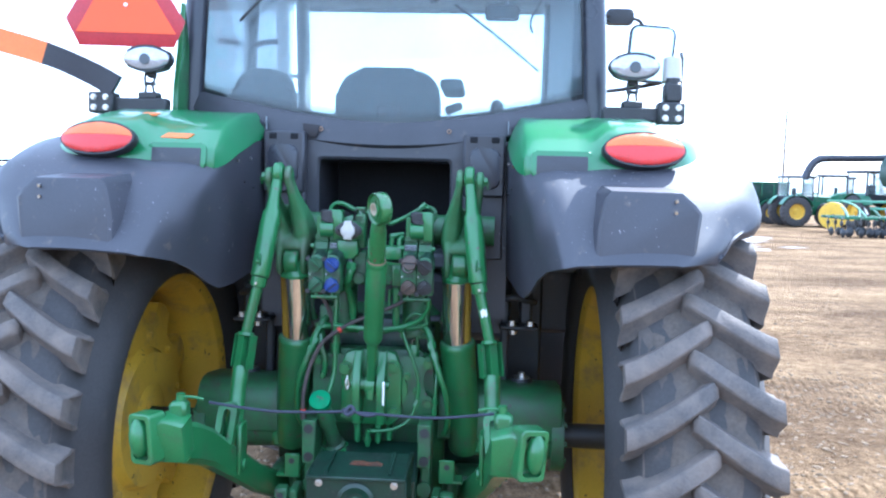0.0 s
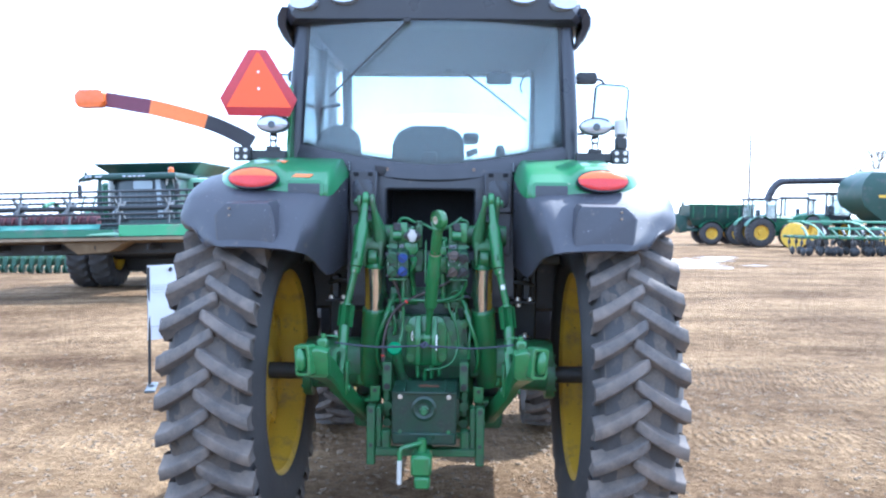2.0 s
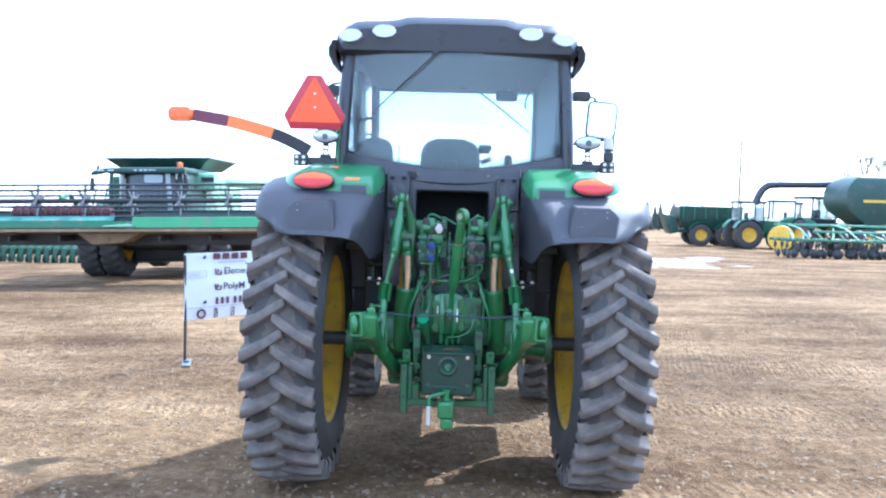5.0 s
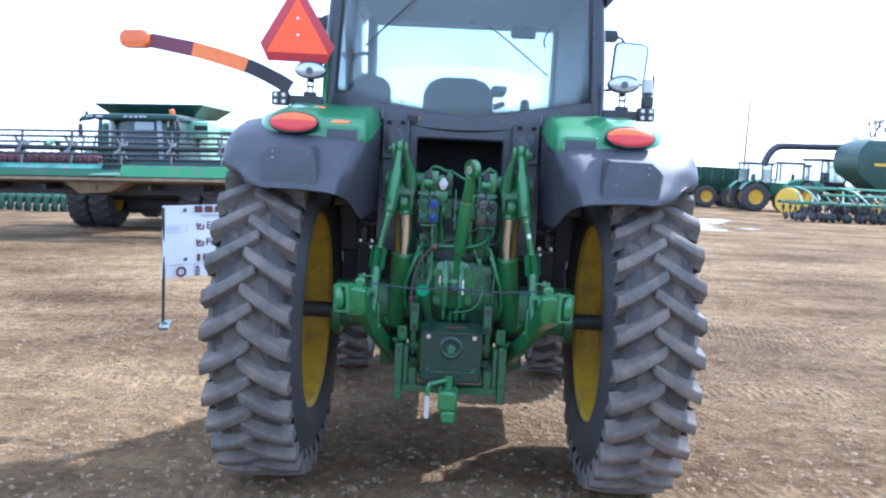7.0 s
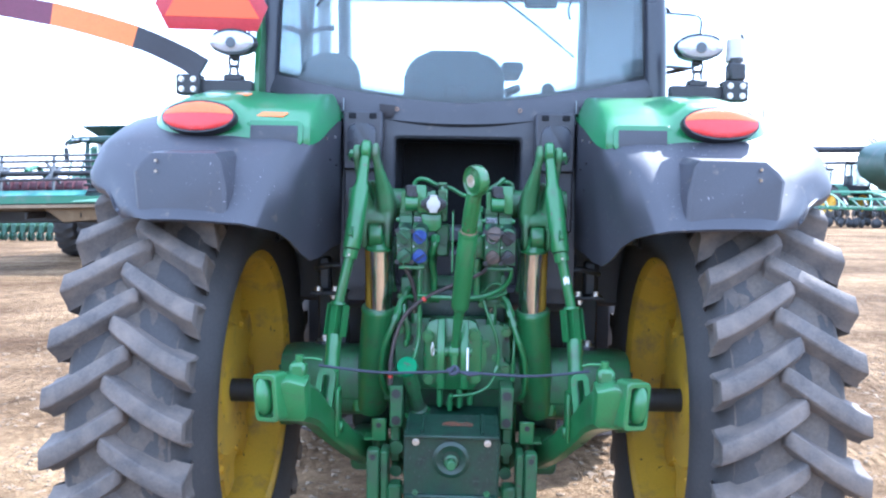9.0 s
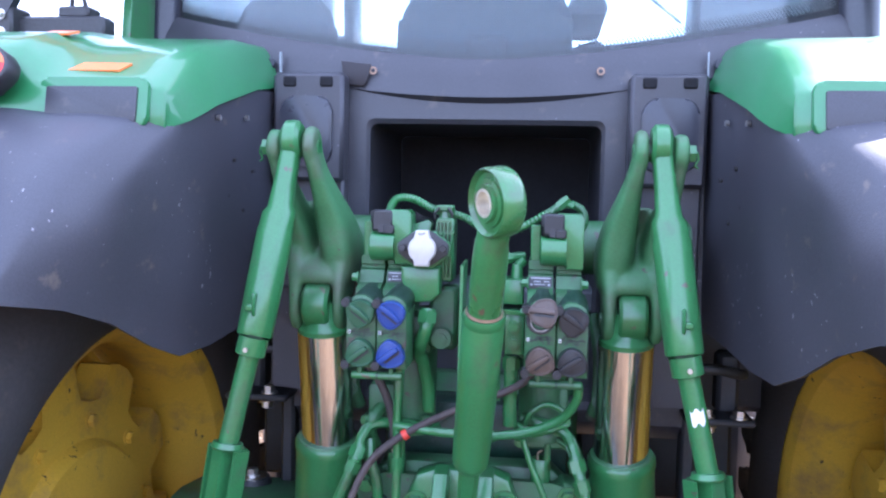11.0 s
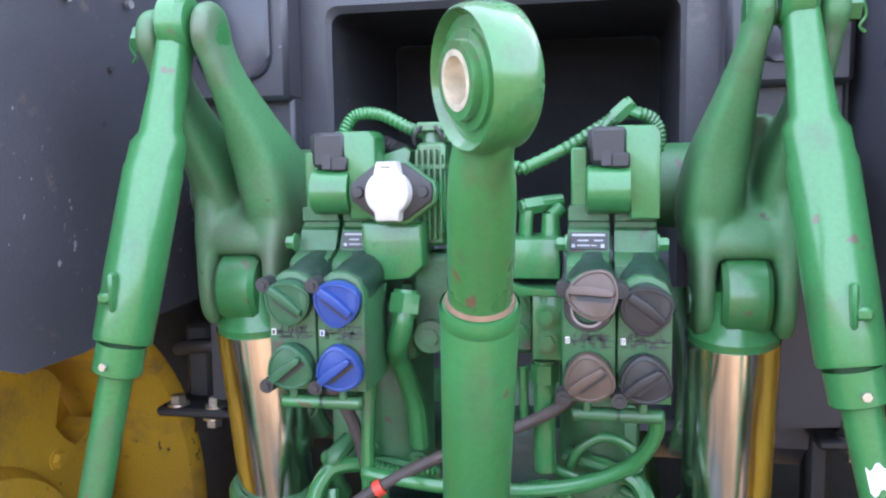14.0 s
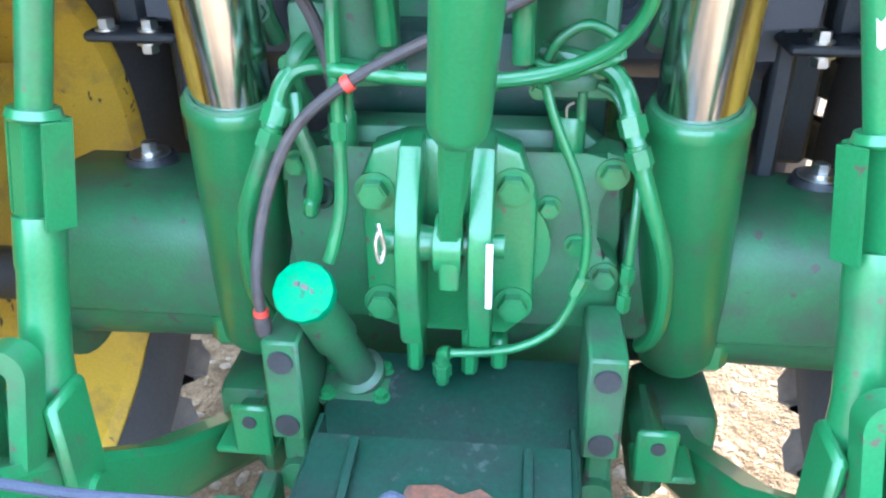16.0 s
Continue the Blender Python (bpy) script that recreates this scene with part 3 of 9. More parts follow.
def build_body():
    # bonnet and engine block, ahead of the cab
    bm = bmesh.new()
    rows = []
    for y, w, top in ((1.95, 0.36, 2.02), (2.6, 0.37, 1.98), (3.4, 0.35, 1.86), (3.75, 0.30, 1.72), (3.86, 0.26, 1.5)):
        rows.append([(-w, y, 1.15), (-w, y, top - 0.2), (-w * 0.86, y, top - 0.05), (-w * 0.5, y, top), (w * 0.5, y, top), (w * 0.86, y, top - 0.05), (w, y, top - 0.2), (w, y, 1.15)])
    V = loft(bm, rows, True)
    bm.faces.new(V[0])
    bm.faces.new(V[-1][::-1])
    part("bonnet", bm, GREEN_PANEL, tractor, "sloping green bonnet")
    bm = bmesh.new()
    box(bm, (0, 2.4, 0.95), (0.52, 2.6, 0.46), 0.05)
    box(bm, (0, 3.6, 0.95), (0.4, 0.5, 0.4), 0.04)
    part("engine_block", bm, GREEN_DUSTY_SHADED, tractor)
    bm = bmesh.new()
    box(bm, (0, 0.66, 0.93), (0.50, 1.17, 0.60), 0.05)
    box(bm, (0, 0.47, 1.25), (0.44, 0.5, 0.36), 0.04)
    part("gearbox_housing", bm, GREEN_DUSTY_SHADED, tractor, "dusty green gearbox and axle housing")
    for side in (-1, 1):
        bm = bmesh.new()
        prism(bm, [(-0.118, 0.985), (-0.112, 0.962), (-0.095, 0.949), (0.15, 0.949), (0.15, 1.13), (0.0, 1.150), (-0.05, 1.146), (-0.083, 1.133), (-0.104, 1.110), (-0.114, 1.078), (-0.118, 1.04)], at(side * 0.46, AY, 0) @ YZ, 0.46, 0.006)
        cyl(bm, (side * 0.40, AY, AZ + 0.02), (side * 0.70, AY, AZ), 0.105, 0.095, seg=28)
        cyl(bm, (side * 0.655, AY, AZ), (side * 0.70, AY, AZ), 0.135, seg=28)
        for k in range(10):
            a = 2 * math.pi * k / 10
            hexbolt(bm, (side * 0.70, AY + 0.115 * math.cos(a), AZ + 0.115 * math.sin(a)), (side, 0, 0), 0.011, 0.010, False)
        # the duller green puts this housing's shade into its colour
        part("axle_housing", bm, GREEN_DUSTY_SHADED, tractor, "green axle trumpet housing", angle=30)
    # fuel tank and cab underside, dark
    bm = bmesh.new()
    box(bm, (0, 1.05, 1.42), (1.0, 1.5, 0.28), 0.04)
    box(bm, (-0.66, 1.6, 1.12), (0.42, 0.9, 0.95), 0.08)
    box(bm, (0.66, 1.6, 1.12), (0.42, 0.9, 0.95), 0.08)
    part("fuel_tank", bm, PLASTIC, tractor, "black plastic tank under the cab")


build_body()


def arch_row(side, phi, k, cols):
    """Points across a fender at one angle about the axle, from the outer skirt inwards."""
    deg = math.degrees(phi)
    r = 1.055 + 0.034 * min(1.0, max(0.0, (deg - 49) / 14))
    o = 1.205 + 0.085 * min(1.0, k) ** 0.7                # widest further forward
    o -= 0.125 * max(0.0, 1 - (deg - 43.2) / 13) ** 2      # rounded lower rear corner
    sk = min(1.0, 0.06 + max(0.0, (deg - 43.2) / 20))     # the skirt deepens away from that corner
    pts = [(o - 0.012, r - 0.16 * sk), (o, r - 0.10 * sk), (o - 0.004, r - 0.05 * sk), (o - 0.024, r - 0.012), (o - 0.065, r + 0.016), (o - 0.14, r + 0.032), (0.93, r + 0.036), (0.84, r + 0.036), (0.76, r + 0.032), (0.70, r + 0.026)]
    out = []
    for x, q in pts[:cols]:                               # the rear edge sweeps up towards the outside
        a = phi + radians(7.5) * min(1.0, max(0.0, (x - 0.93) / 0.2)) ** 2 * max(0.0, 1 - (deg - 43.2) / 22)
        out.append(Vector((side * x, AY - q * math.cos(a), AZ + q * math.sin(a))))
    return out


def mix(a, b, t):
    return a + (b - a) * t


def build_fenders():
    low_z = ((-0.46, 1.655), (-0.36, 1.62), (-0.26, 1.565), (-0.19, 1.535), (-0.10, 1.54), (0.02, 1.56), (0.16, 1.57), (0.5, 1.57))
    for side in (-1, 1):
        bm = bmesh.new()
        # rear shell with the inner face that runs forward to the cab
        rows = []
        N = 14
        for i in range(N + 1):
            t = i / N
            phi = radians(43.2 + 24.3 * t)
            row = arch_row(side, phi, t * 0.5, 10)
            last = row[-1]
            rr = 1.060 + 0.046 * min(1.0, max(0.0, (math.degrees(phi) - 46) / 13))
            ridge = Vector((side * mix(0.605, 0.522, t ** 1.15), AY - rr * math.cos(phi), AZ + rr * math.sin(phi)))
            row.append(mix(last, ridge, 0.50) + Vector((0, -0.004, 0.004)))
            row.append(mix(last, ridge, 0.86) + Vector((0, -0.002, 0.001)))
            row.append(ridge + Vector((side * 0.004, 0.012, 0)))
            for j, (y, z0) in enumerate(low_z):
                f = (j + 1) / len(low_z)
                yy = mix(max(y, ridge.y + 0.03 + 0.03 * j), y, 0.5)
                x = mix(mix(0.595, 0.468, min(1, f * 1.15)), mix(0.512, 0.458, min(1, f * 1.15)), t)
                row.append(Vector((side * x, max(yy, ridge.y + 0.02 * (j + 1)), mix(z0, 1.955 + 0.115 * f ** 0.8, t))))
            rows.append(row)
        loft(bm, rows)
        # arch over the wheel, forward of the cap
        rows = [arch_row(side, radians(67.5 + 62 * i / 16), 0.5 + 0.6 * i / 16, 10) for i in range(17)]
        loft(bm, rows)
        bmesh.ops.remove_doubles(bm, verts=bm.verts, dist=0.001)
        thicken(bm, 0.010)
        fender = part("fender", bm, FENDER, tractor, "black plastic rear fender with scuff marks", angle=58)
        # boxed lamp step that stands out of the fender below the cap
        bm = bmesh.new()
        rows = []
        for inset, y in ((0.0, -0.36), (0.0, -0.545), (0.006, -0.574), (0.020, -0.582)):
            zz = 1.0 if y > -0.5 else 0.0
            P8 = [(0.700, 1.70), (0.704, 1.80), (0.724, 1.890), (0.742, 1.910), (0.945, 1.908), (0.985, 1.876), (1.005, 1.845), (0.985, 1.70)]
            rows.append([(side * (0.86 + (x - 0.86) * (1 - inset * 5)), y - 0.10 * max(0.0, 1.86 - z) * (y < -0.5), z - (inset * 0.7 if z > 1.86 else 0) + 0.012 * zz * (z > 1.86)) for x, z in P8])
        V = loft(bm, rows, True)
        bm.faces.new(V[-1] if side < 0 else V[-1][::-1])
        bmesh.ops.recalc_face_normals(bm, faces=bm.faces)
        part("fender_moulding", bm, FENDER, fender, angle=30)
        for dz in (-0.02, 0.012):
            bm = bmesh.new()
            cyl(bm, (side * 0.925, -0.575, 1.870 + dz), (side * 0.925, -0.590, 1.868 + dz), 0.005, seg=8)
            part("fender_screw", bm, ZINC, fender)
        for q, (y, z, x) in enumerate(((-0.13, 1.975, 0.477), (-0.02, 1.985, 0.465), (0.02, 1.88, 0.466), (-0.05, 1.90, 0.478), (-0.06, 1.83, 0.488), (0.0, 1.80, 0.48))):
            bm = bmesh.new()
            cyl(bm, (side * x, y, z), (side * (x - 0.006), y - 0.001, z), 0.0055 if q < 2 else 0.004, seg=12)
            part("fender_screw", bm, ZINC if q < 2 else STEEL_BLACK, fender)


build_fenders()


# lower edge of a fender cap, from the cab round the rear to the outside: x, y, z, and how far its face leans in
CAP_EDGE = ((0.462, 0.16, 2.068), (0.458, 0.0, 2.042), (0.462, -0.11, 2.014), (0.475, -0.200, 1.974), (0.492, -0.250, 1.950), (0.512, -0.275, 1.942), (0.540, -0.290, 1.940), (0.62, -0.296, 1.940), (0.74, -0.302, 1.941), (0.87, -0.307, 1.947), (0.96, -0.294, 1.958), (1.03, -0.255, 1.975), (1.08, -0.18, 2.0), (1.105, -0.08, 2.03), (1.11, 0.05, 2.06))


def build_fender_caps():
    for side in (-1, 1):
        bm = bmesh.new()
        P = [Vector(q) for q in smooth_path(CAP_EDGE[5:], 4)]           # rear and outer edge
        rows = []
        for p in P:
            out = max(0.0, (p.x - 0.93) / 0.18)
            top = max(2.152 - 0.050 * out, p.z + 0.034)
            h = (top - p.z) / 0.208
            w = min(1.0, max(0.0, (p.x - 0.722) / 0.045))
            w = w * w * (3 - 2 * w)                             # 0: flat facet above the plate, 1: lamp pod
            inn = Vector((-0.30 * out, 1, 0)).normalized()
            row = [p + inn * 0.012 + Vector((0, 0, 0.010))]     # turned-in lip
            for (d0, z0), (d1, z1) in zip(((0.006, 0.0), (0.0, 0.0), (-0.003, 0.02), (0.0, 0.063), (0.010, 0.073), (0.045, 0.099), (0.085, 0.128), (0.125, 0.156), (0.30, 0.205)), ((0.006, 0.0), (0.0, 0.0), (-0.004, 0.012), (0.006, 0.055), (0.020, 0.098), (0.038, 0.134), (0.068, 0.158), (0.12, 0.178), (0.26, 0.206))):
                row.append(p + inn * mix(d0, d1, w) + Vector((0, 0, mix(z0, h * z1, w))))
            last = row[-1]
            end = Vector((p.x - 0.05 * out, 0.45, 2.19 - 0.03 * out))
            for f in (0.3, 0.65, 1.0):
                row.append(mix(last, end, f))
            rows.append(row)
        F = [Vector(q) for q in CAP_EDGE[:6]][::-1] + [Vector((0.462, 0.45, 2.09))]    # lower edge beside the cab
        flank = []
        for q in rows[0][2:]:
            k = next((m for m in range(len(F) - 1) if F[m + 1].y >= q.y), len(F) - 2)
            a, b = F[k], F[k + 1]
            low = mix(a, b, min(1.0, max(0.0, (q.y - a.y) / (b.y - a.y))))
            mid = mix(low, q, 0.55) + Vector((-0.006, -0.002, 0.004))
            flank.append([q, mix(q, mid, 0.3) + Vector((-0.003, 0, 0.001)), mid, low, low + Vector((0.012, 0, 0.006))])
        for block in (rows, flank):
            loft(bm, [[(side * q.x, q.y, q.z) for q in row] for row in block])
        bmesh.ops.remove_doubles(bm, verts=bm.verts, dist=0.0008)
        bmesh.ops.recalc_face_normals(bm, faces=bm.faces)
        cap = part("fender_cap", bm, GREEN_PANEL, tractor, "glossy green fender cover", angle=50)
        tilt = Matrix.Rotation(radians(-20), 4, "X")
        # tail lamp: dark seat, domed two-colour lens with fine ribs
        c = at(side * 0.878, -0.309, 2.030) @ Matrix.Rotation(side * radians(8), 4, "Z") @ tilt
        bm = bmesh.new()
        prism(bm, ellipse(0.134, 0.059, 40), c @ YX, 0.034, 0.006)
        part("tail_lamp", bm, BLACK_PL, cap, "oval tail lamp with amber top and red bottom")
        for nm, z0, z1, mt in (("amber_lens", 0.006, 0.052, AMBER_LENS), ("red_lens", -0.052, 0.005, RED_LENS)):
            bm = bmesh.new()
            rows = []
            for q in range(9):
                z = mix(z0, z1, q / 8)
                half = 0.127 * math.sqrt(max(0.0004, 1 - (z / 0.0525) ** 2))
                rows.append([c @ Vector((half * v, -0.017 - 0.016 * math.sqrt(max(0.0, 1 - (z / 0.054) ** 2)) * (1 - abs(v) ** 3) - 0.0012 * (k % 2), z)) for k, v in enumerate([-1 + f / 12 for f in range(25)])])
            loft(bm, rows)
            thicken(bm, 0.004)
            part(nm, bm, mt, cap, angle=50)
        # dark rectangular blank beside it
        bm = bmesh.new()
        prism(bm, rounded(0.196, 0.084, 0.016), at(side * 0.626, -0.293, 1.983) @ Matrix.Rotation(radians(-9), 4, "X") @ YX, 0.014, 0.005)
        surround = part("plate_surround", bm, GREEN_PANEL, cap, "raised green surround")
        bm = bmesh.new()
        prism(bm, rounded(0.162, 0.059, 0.003), at(side * 0.626, -0.3015, 1.980) @ Matrix.Rotation(radians(-9), 4, "X") @ YX, 0.006, 0.0008)
        part("blank_plate", bm, PLASTIC, surround, "black rectangular blanking plate")


build_fender_caps()


def build_cab():
    YR = 0.20                       # rear wall
    # lower rear wall with the recess
    def zb(x):
        return 2.135 + 0.115 * (abs(x) / 0.75) ** 1.6

    # one moulded panel with an arched opening; the recess is its own tray
    bm = bmesh.new()
    inner = rounded(0.50, 0.60, 0.018, 4)
    inner = [(x - 0.003, z + 1.694) for x, z in inner]
    flare = [(x * 1.03, 1.694 + (z - 1.694) * 1.035) for x, z in inner]
    outer = []
    for x, z in inner:
        ux = 0.47 if x > 0 else -0.47
        outer.append((ux, 2.07 if z > 1.9 else (1.40 if z < 1.45 else z)))
    V = loft(bm, [[(x, YR - 0.03, z) for x, z in outer], [(x, YR - 0.035, z) for x, z in flare], [(x, YR - 0.028, z) for x, z in inner], [(x * 0.985, YR + 0.34, z) for x, z in inner]], True)
    wall = part("cab_rear_panel", bm, PLASTIC, tractor, "black moulded plastic cab rear panel with deep recess", angle=28)
    # near-black sheet stands in for the shade at the recess's depth
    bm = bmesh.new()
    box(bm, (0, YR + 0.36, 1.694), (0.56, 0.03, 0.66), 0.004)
    part("recess_back", bm, SHADE_BLACK, wall, "near-black sheet put in for the shade deep in the recess")
    for x in (-0.285, 0.278):
        for z in (1.965, 1.885):
            bm = bmesh.new()
            lathe(bm, [(0.0065, 0.0), (0.0065, 0.0035), (0.0095, 0.0035), (0.0105, 0.0)], at(x, YR - 0.030, z) @ Matrix.Rotation(radians(90), 4, "X"), 20, True)
            ring = part("screw_hole", bm, PLASTIC, wall, "open screw hole with raised rim")
            # dark disc painted as the shade inside the hole
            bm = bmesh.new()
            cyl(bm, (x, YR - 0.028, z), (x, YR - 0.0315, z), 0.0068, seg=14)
            part("hole_shadow", bm, SHADE_BLACK, ring)
    # curved sill under the rear window
    bm = bmesh.new()
    rows = []
    for i in range(31):
        x = -0.80 + 1.6 * i / 30
        z = zb(x)
        zl = 2.05 + 0.055 * (abs(x) / 0.5) ** 2
        yc = 0.165 + 0.10 * (x / 0.75) ** 2
        rows.append([(x, yc + 0.03, zl - 0.03), (x, yc, zl - 0.01), (x, yc - 0.012, zl), (x, yc - 0.004, z - 0.045), (x, yc + 0.005, z - 0.02), (x, yc + 0.02, z), (x, yc + 0.09, z + 0.006), (x, yc + 0.09, zl - 0.03)])
    V = loft(bm, rows, True)
    bm.faces.new(V[0])
    bm.faces.new(V[-1][::-1])
    sill = part("window_sill", bm, PLASTIC, tractor, "black curved sill below the rear window", angle=40)
    for x in (-0.247, 0.24):
        bm = bmesh.new()
        lathe(bm, [(0.005, 0.0), (0.005, 0.003), (0.0085, 0.003), (0.0085, 0.0)], at(x, 0.163, 2.107) @ Matrix.Rotation(radians(90), 4, "X"), 16, True)
        part("threaded_insert", bm, RUSTY, sill, "small brass threaded insert")
    bm = bmesh.new()
    prism(bm, [(-0.318, 2.128), (-0.250, 2.120), (-0.260, 2.082), (-0.268, 2.073), (-0.304, 2.076), (-0.312, 2.086)], at(0, 0.160, 0) @ YX, 0.006, 0.002)
    part("sill_flap", bm, FLAP_GREY, sill, "dull dark flap below the window")
    for side in (-1, 1):
        bm = bmesh.new()
        lathe(bm, [(0.0, 0.006), (0.010, 0.006), (0.0125, 0.003), (0.0125, 0.0)], at(side * 0.487, 0.188, 2.125) @ Matrix.Rotation(radians(90), 4, "X"), 18)
        part("sill_bolt", bm, CAB_BLACK, sill, "round black bolt head")
        bm = bmesh.new()
        box(bm, (side * 0.462, 0.184, 2.125), (0.0016, 0.012, 0.05), 0)
        part("sill_seam", bm, CAB_GREY, sill, "thin light seam between panels")
    # columns beside the recess, with notches
    for side in (-1, 1):
        bm = bmesh.new()
        box(bm, (side * 0.375, 0.135, 1.98), (0.155, 0.06, 0.23), 0.008)
        box(bm, (side * 0.375, 0.15, 1.78), (0.15, 0.04, 0.3), 0.006)
        col = part("cab_column", bm, PLASTIC, tractor)
        bm = bmesh.new()
        box(bm, (side * 0.47, 0.20, 1.99), (0.08, 0.03, 0.17), 0.004)
        part("corner_filler", bm, PLASTIC, col)
        # raised near-black blocks stand in for shaded clip slots
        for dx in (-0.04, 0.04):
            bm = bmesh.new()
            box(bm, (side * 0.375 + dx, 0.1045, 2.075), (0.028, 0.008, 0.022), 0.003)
            part("clip_shade", bm, SHADE_BLACK, col)
        bm = bmesh.new()
        prism(bm, rounded(0.115, 0.15, 0.035), at(side * 0.378, 0.105, 1.97) @ YX, 0.016, 0.006)
        part("boss_cover", bm, CAB_BLACK, col, angle=25)
    # pillars
    for side in (-1, 1):
        for nm, pts, r in (("rear_pillar", ((0.80, 0.30, 2.10), (0.785, 0.31, 2.5), (0.755, 0.36, 3.0)), 0.045), ("door_pillar", ((0.80, 1.05, 1.6), (0.795, 1.05, 2.4), (0.765, 1.05, 3.0)), 0.04), ("front_pillar", ((0.70, 1.95, 1.6), (0.72, 1.92, 2.4), (0.72, 1.85, 3.0)), 0.04)):
            bm = bmesh.new()
            tube(bm, [(side * x, y, z) for x, y, z in pts], r, 14)
            part(nm, bm, CAB_BLACK, tractor)
        # side wall of the cab, below the windows
        bm = bmesh.new()
        box(bm, (side * 0.79, 1.15, 1.86), (0.05, 1.6, 0.62), 0.01)
        part("cab_side", bm, CAB_BLACK, tractor)
        bm = bmesh.new()
        box(bm, (side * 0.785, 1.5, 2.57), (0.006, 0.84, 0.9), 0)
        g = part("side_window", bm, GLASS, tractor)
        g.visible_shadow = False
        bm = bmesh.new()
        box(bm, (side * 0.785, 0.68, 2.57), (0.006, 0.70, 0.9), 0)
        g = part("side_window", bm, GLASS, tractor)
        g.visible_shadow = False
    bm = bmesh.new()
    box(bm, (0.735, 1.02, 2.6), (0.06, 1.40, 0.95), 0.02)
    part("inner_trim", bm, INTERIOR, tractor, "grey inner cab trim")
    # rear window: pane and dark printed border
    bm = bmesh.new()
    rows = []
    for i in range(25):
        u = i / 24 * 2 - 1
        xb, xt = 0.775 * u, 0.735 * u
        rows.append([(xb + (xt - xb) * k / 6, 0.215 + 0.09 * u * u + 0.02 * k / 6, zb(xb) - 0.01 + (2.985 - zb(xb)) * k / 6) for k in range(7)])
    loft(bm, rows)
    thicken(bm, 0.005)
    rear_glass = part("rear_window", bm, GLASS, tractor, "tinted curved rear cab window")
    rear_glass.visible_shadow = False
    bm = bmesh.new()
    rows = []
    for i in range(41):
        u = i / 40 * 2 - 1
        x = 0.77 * u
        y = 0.212 + 0.09 * u * u
        rows.append([(x, y, zb(x) - 0.012), (x, y - 0.0005, zb(x) + 0.016)])
    loft(bm, rows)
    part("frit_band", bm, BLACK_PL, rear_glass, "black printed glass border")
    verts, faces = [], []
    for row, (dz, r) in enumerate(((0.0185, 0.0031), (0.0245, 0.0028), (0.0302, 0.0024), (0.0355, 0.0020), (0.0402, 0.0015))):
        for i in range(190):
            u = -0.97 + 1.94 * (i + 0.5 * (row % 2)) / 189.5
            x = 0.77 * u
            y = 0.211 + 0.09 * u * u
            o = len(verts)
            verts += [(x + r * math.cos(math.pi * k / 3), y, zb(x) + dz + r * math.sin(math.pi * k / 3)) for k in range(6)]
            faces.append(tuple(range(o, o + 6)))
    me = bpy.data.meshes.new("frit_dots")
    me.from_pydata(verts, [], faces)
    me.materials.append(BLACK_PL)
    dots = new("frit_dots", me)
    dots.parent = rear_glass
    tagged(dots, "fine black printed dots along the glass edge", kind="stuff")
    for side in (-1, 1):
        bm = bmesh.new()
        rows = [[(side * (0.775 - 0.04 * k / 8 - w), 0.209 + 0.09 * ((0.775 - w) / 0.775) ** 2 + 0.02 * k / 8, 2.24 + 0.74 * k / 8) for w in (0.0, 0.028)] for k in range(9)]
        loft(bm, rows)
        part("frit_band", bm, BLACK_PL, rear_glass, "black printed glass border")
    bm = bmesh.new()
    rows = []
    for i in range(13):
        u = i / 12 * 2 - 1
        rows.append([(0.70 * u, 1.95 - 0.08 * u * u, 2.0), (0.69 * u, 1.87 - 0.08 * u * u, 3.0)])
    loft(bm, rows)
    thicken(bm, 0.005)
    g = part("windscreen", bm, GLASS, tractor, "front windscreen")
    g.visible_shadow = False
    # roof
    bm = bmesh.new()
    rows = []
    for y, w, zt, zb_ in ((0.22, 0.80, 3.135, 2.955), (0.27, 0.835, 3.19, 2.935), (0.42, 0.86, 3.235, 2.93), (1.0, 0.87, 3.26, 2.93), (1.7, 0.86, 3.23, 2.94), (2.05, 0.82, 3.14, 2.95), (2.12, 0.76, 3.08, 2.97)):
        row = []
        for k in range(25):
            u = k / 24 * 2 - 1
            a = abs(u)
            z = zt - (0.0 if a < 0.40 else 0.028 * min(1, (a - 0.40) / 0.12)) - 0.012 * max(0, (a - 0.5) / 0.4) - 0.105 * max(0, (a - 0.80) / 0.20) ** 2
            row.append((w * u, y - 0.03 * (1 - a) * (1 if y < 0.3 else 0), z))
        row += [(w * (1.0 + 0.005), y, zb_ + 0.03), (w * 0.97, y, zb_), (-w * 0.97, y, zb_), (-w * 1.005, y, zb_ + 0.03)]
        rows.append(row)
    V = loft(bm, rows, True)
    bm.faces.new(V[0])
    bm.faces.new(V[-1][::-1])
    roof = part("cab_roof", bm, CAB_BLACK, tractor, "dark moulded cab roof", angle=40)
    for x, z in ((-0.728, 3.040), (-0.500, 3.073), (0.505, 3.073), (0.728, 3.043)):
        bm = bmesh.new()
        m = at(x, 0.203 + 0.006 * (abs(x) > 0.6), z) @ Matrix.Rotation(radians(14 if x > 0.6 else (-14 if x < -0.6 else 0)), 4, "Z") @ Matrix.Rotation(radians(-12), 4, "X")
        prism(bm, ellipse(0.083, 0.045), m @ YX, 0.05, 0.01)
        part("work_lamp", bm, CLEAR_LENS, roof, "oval clear work lamp in roof edge")
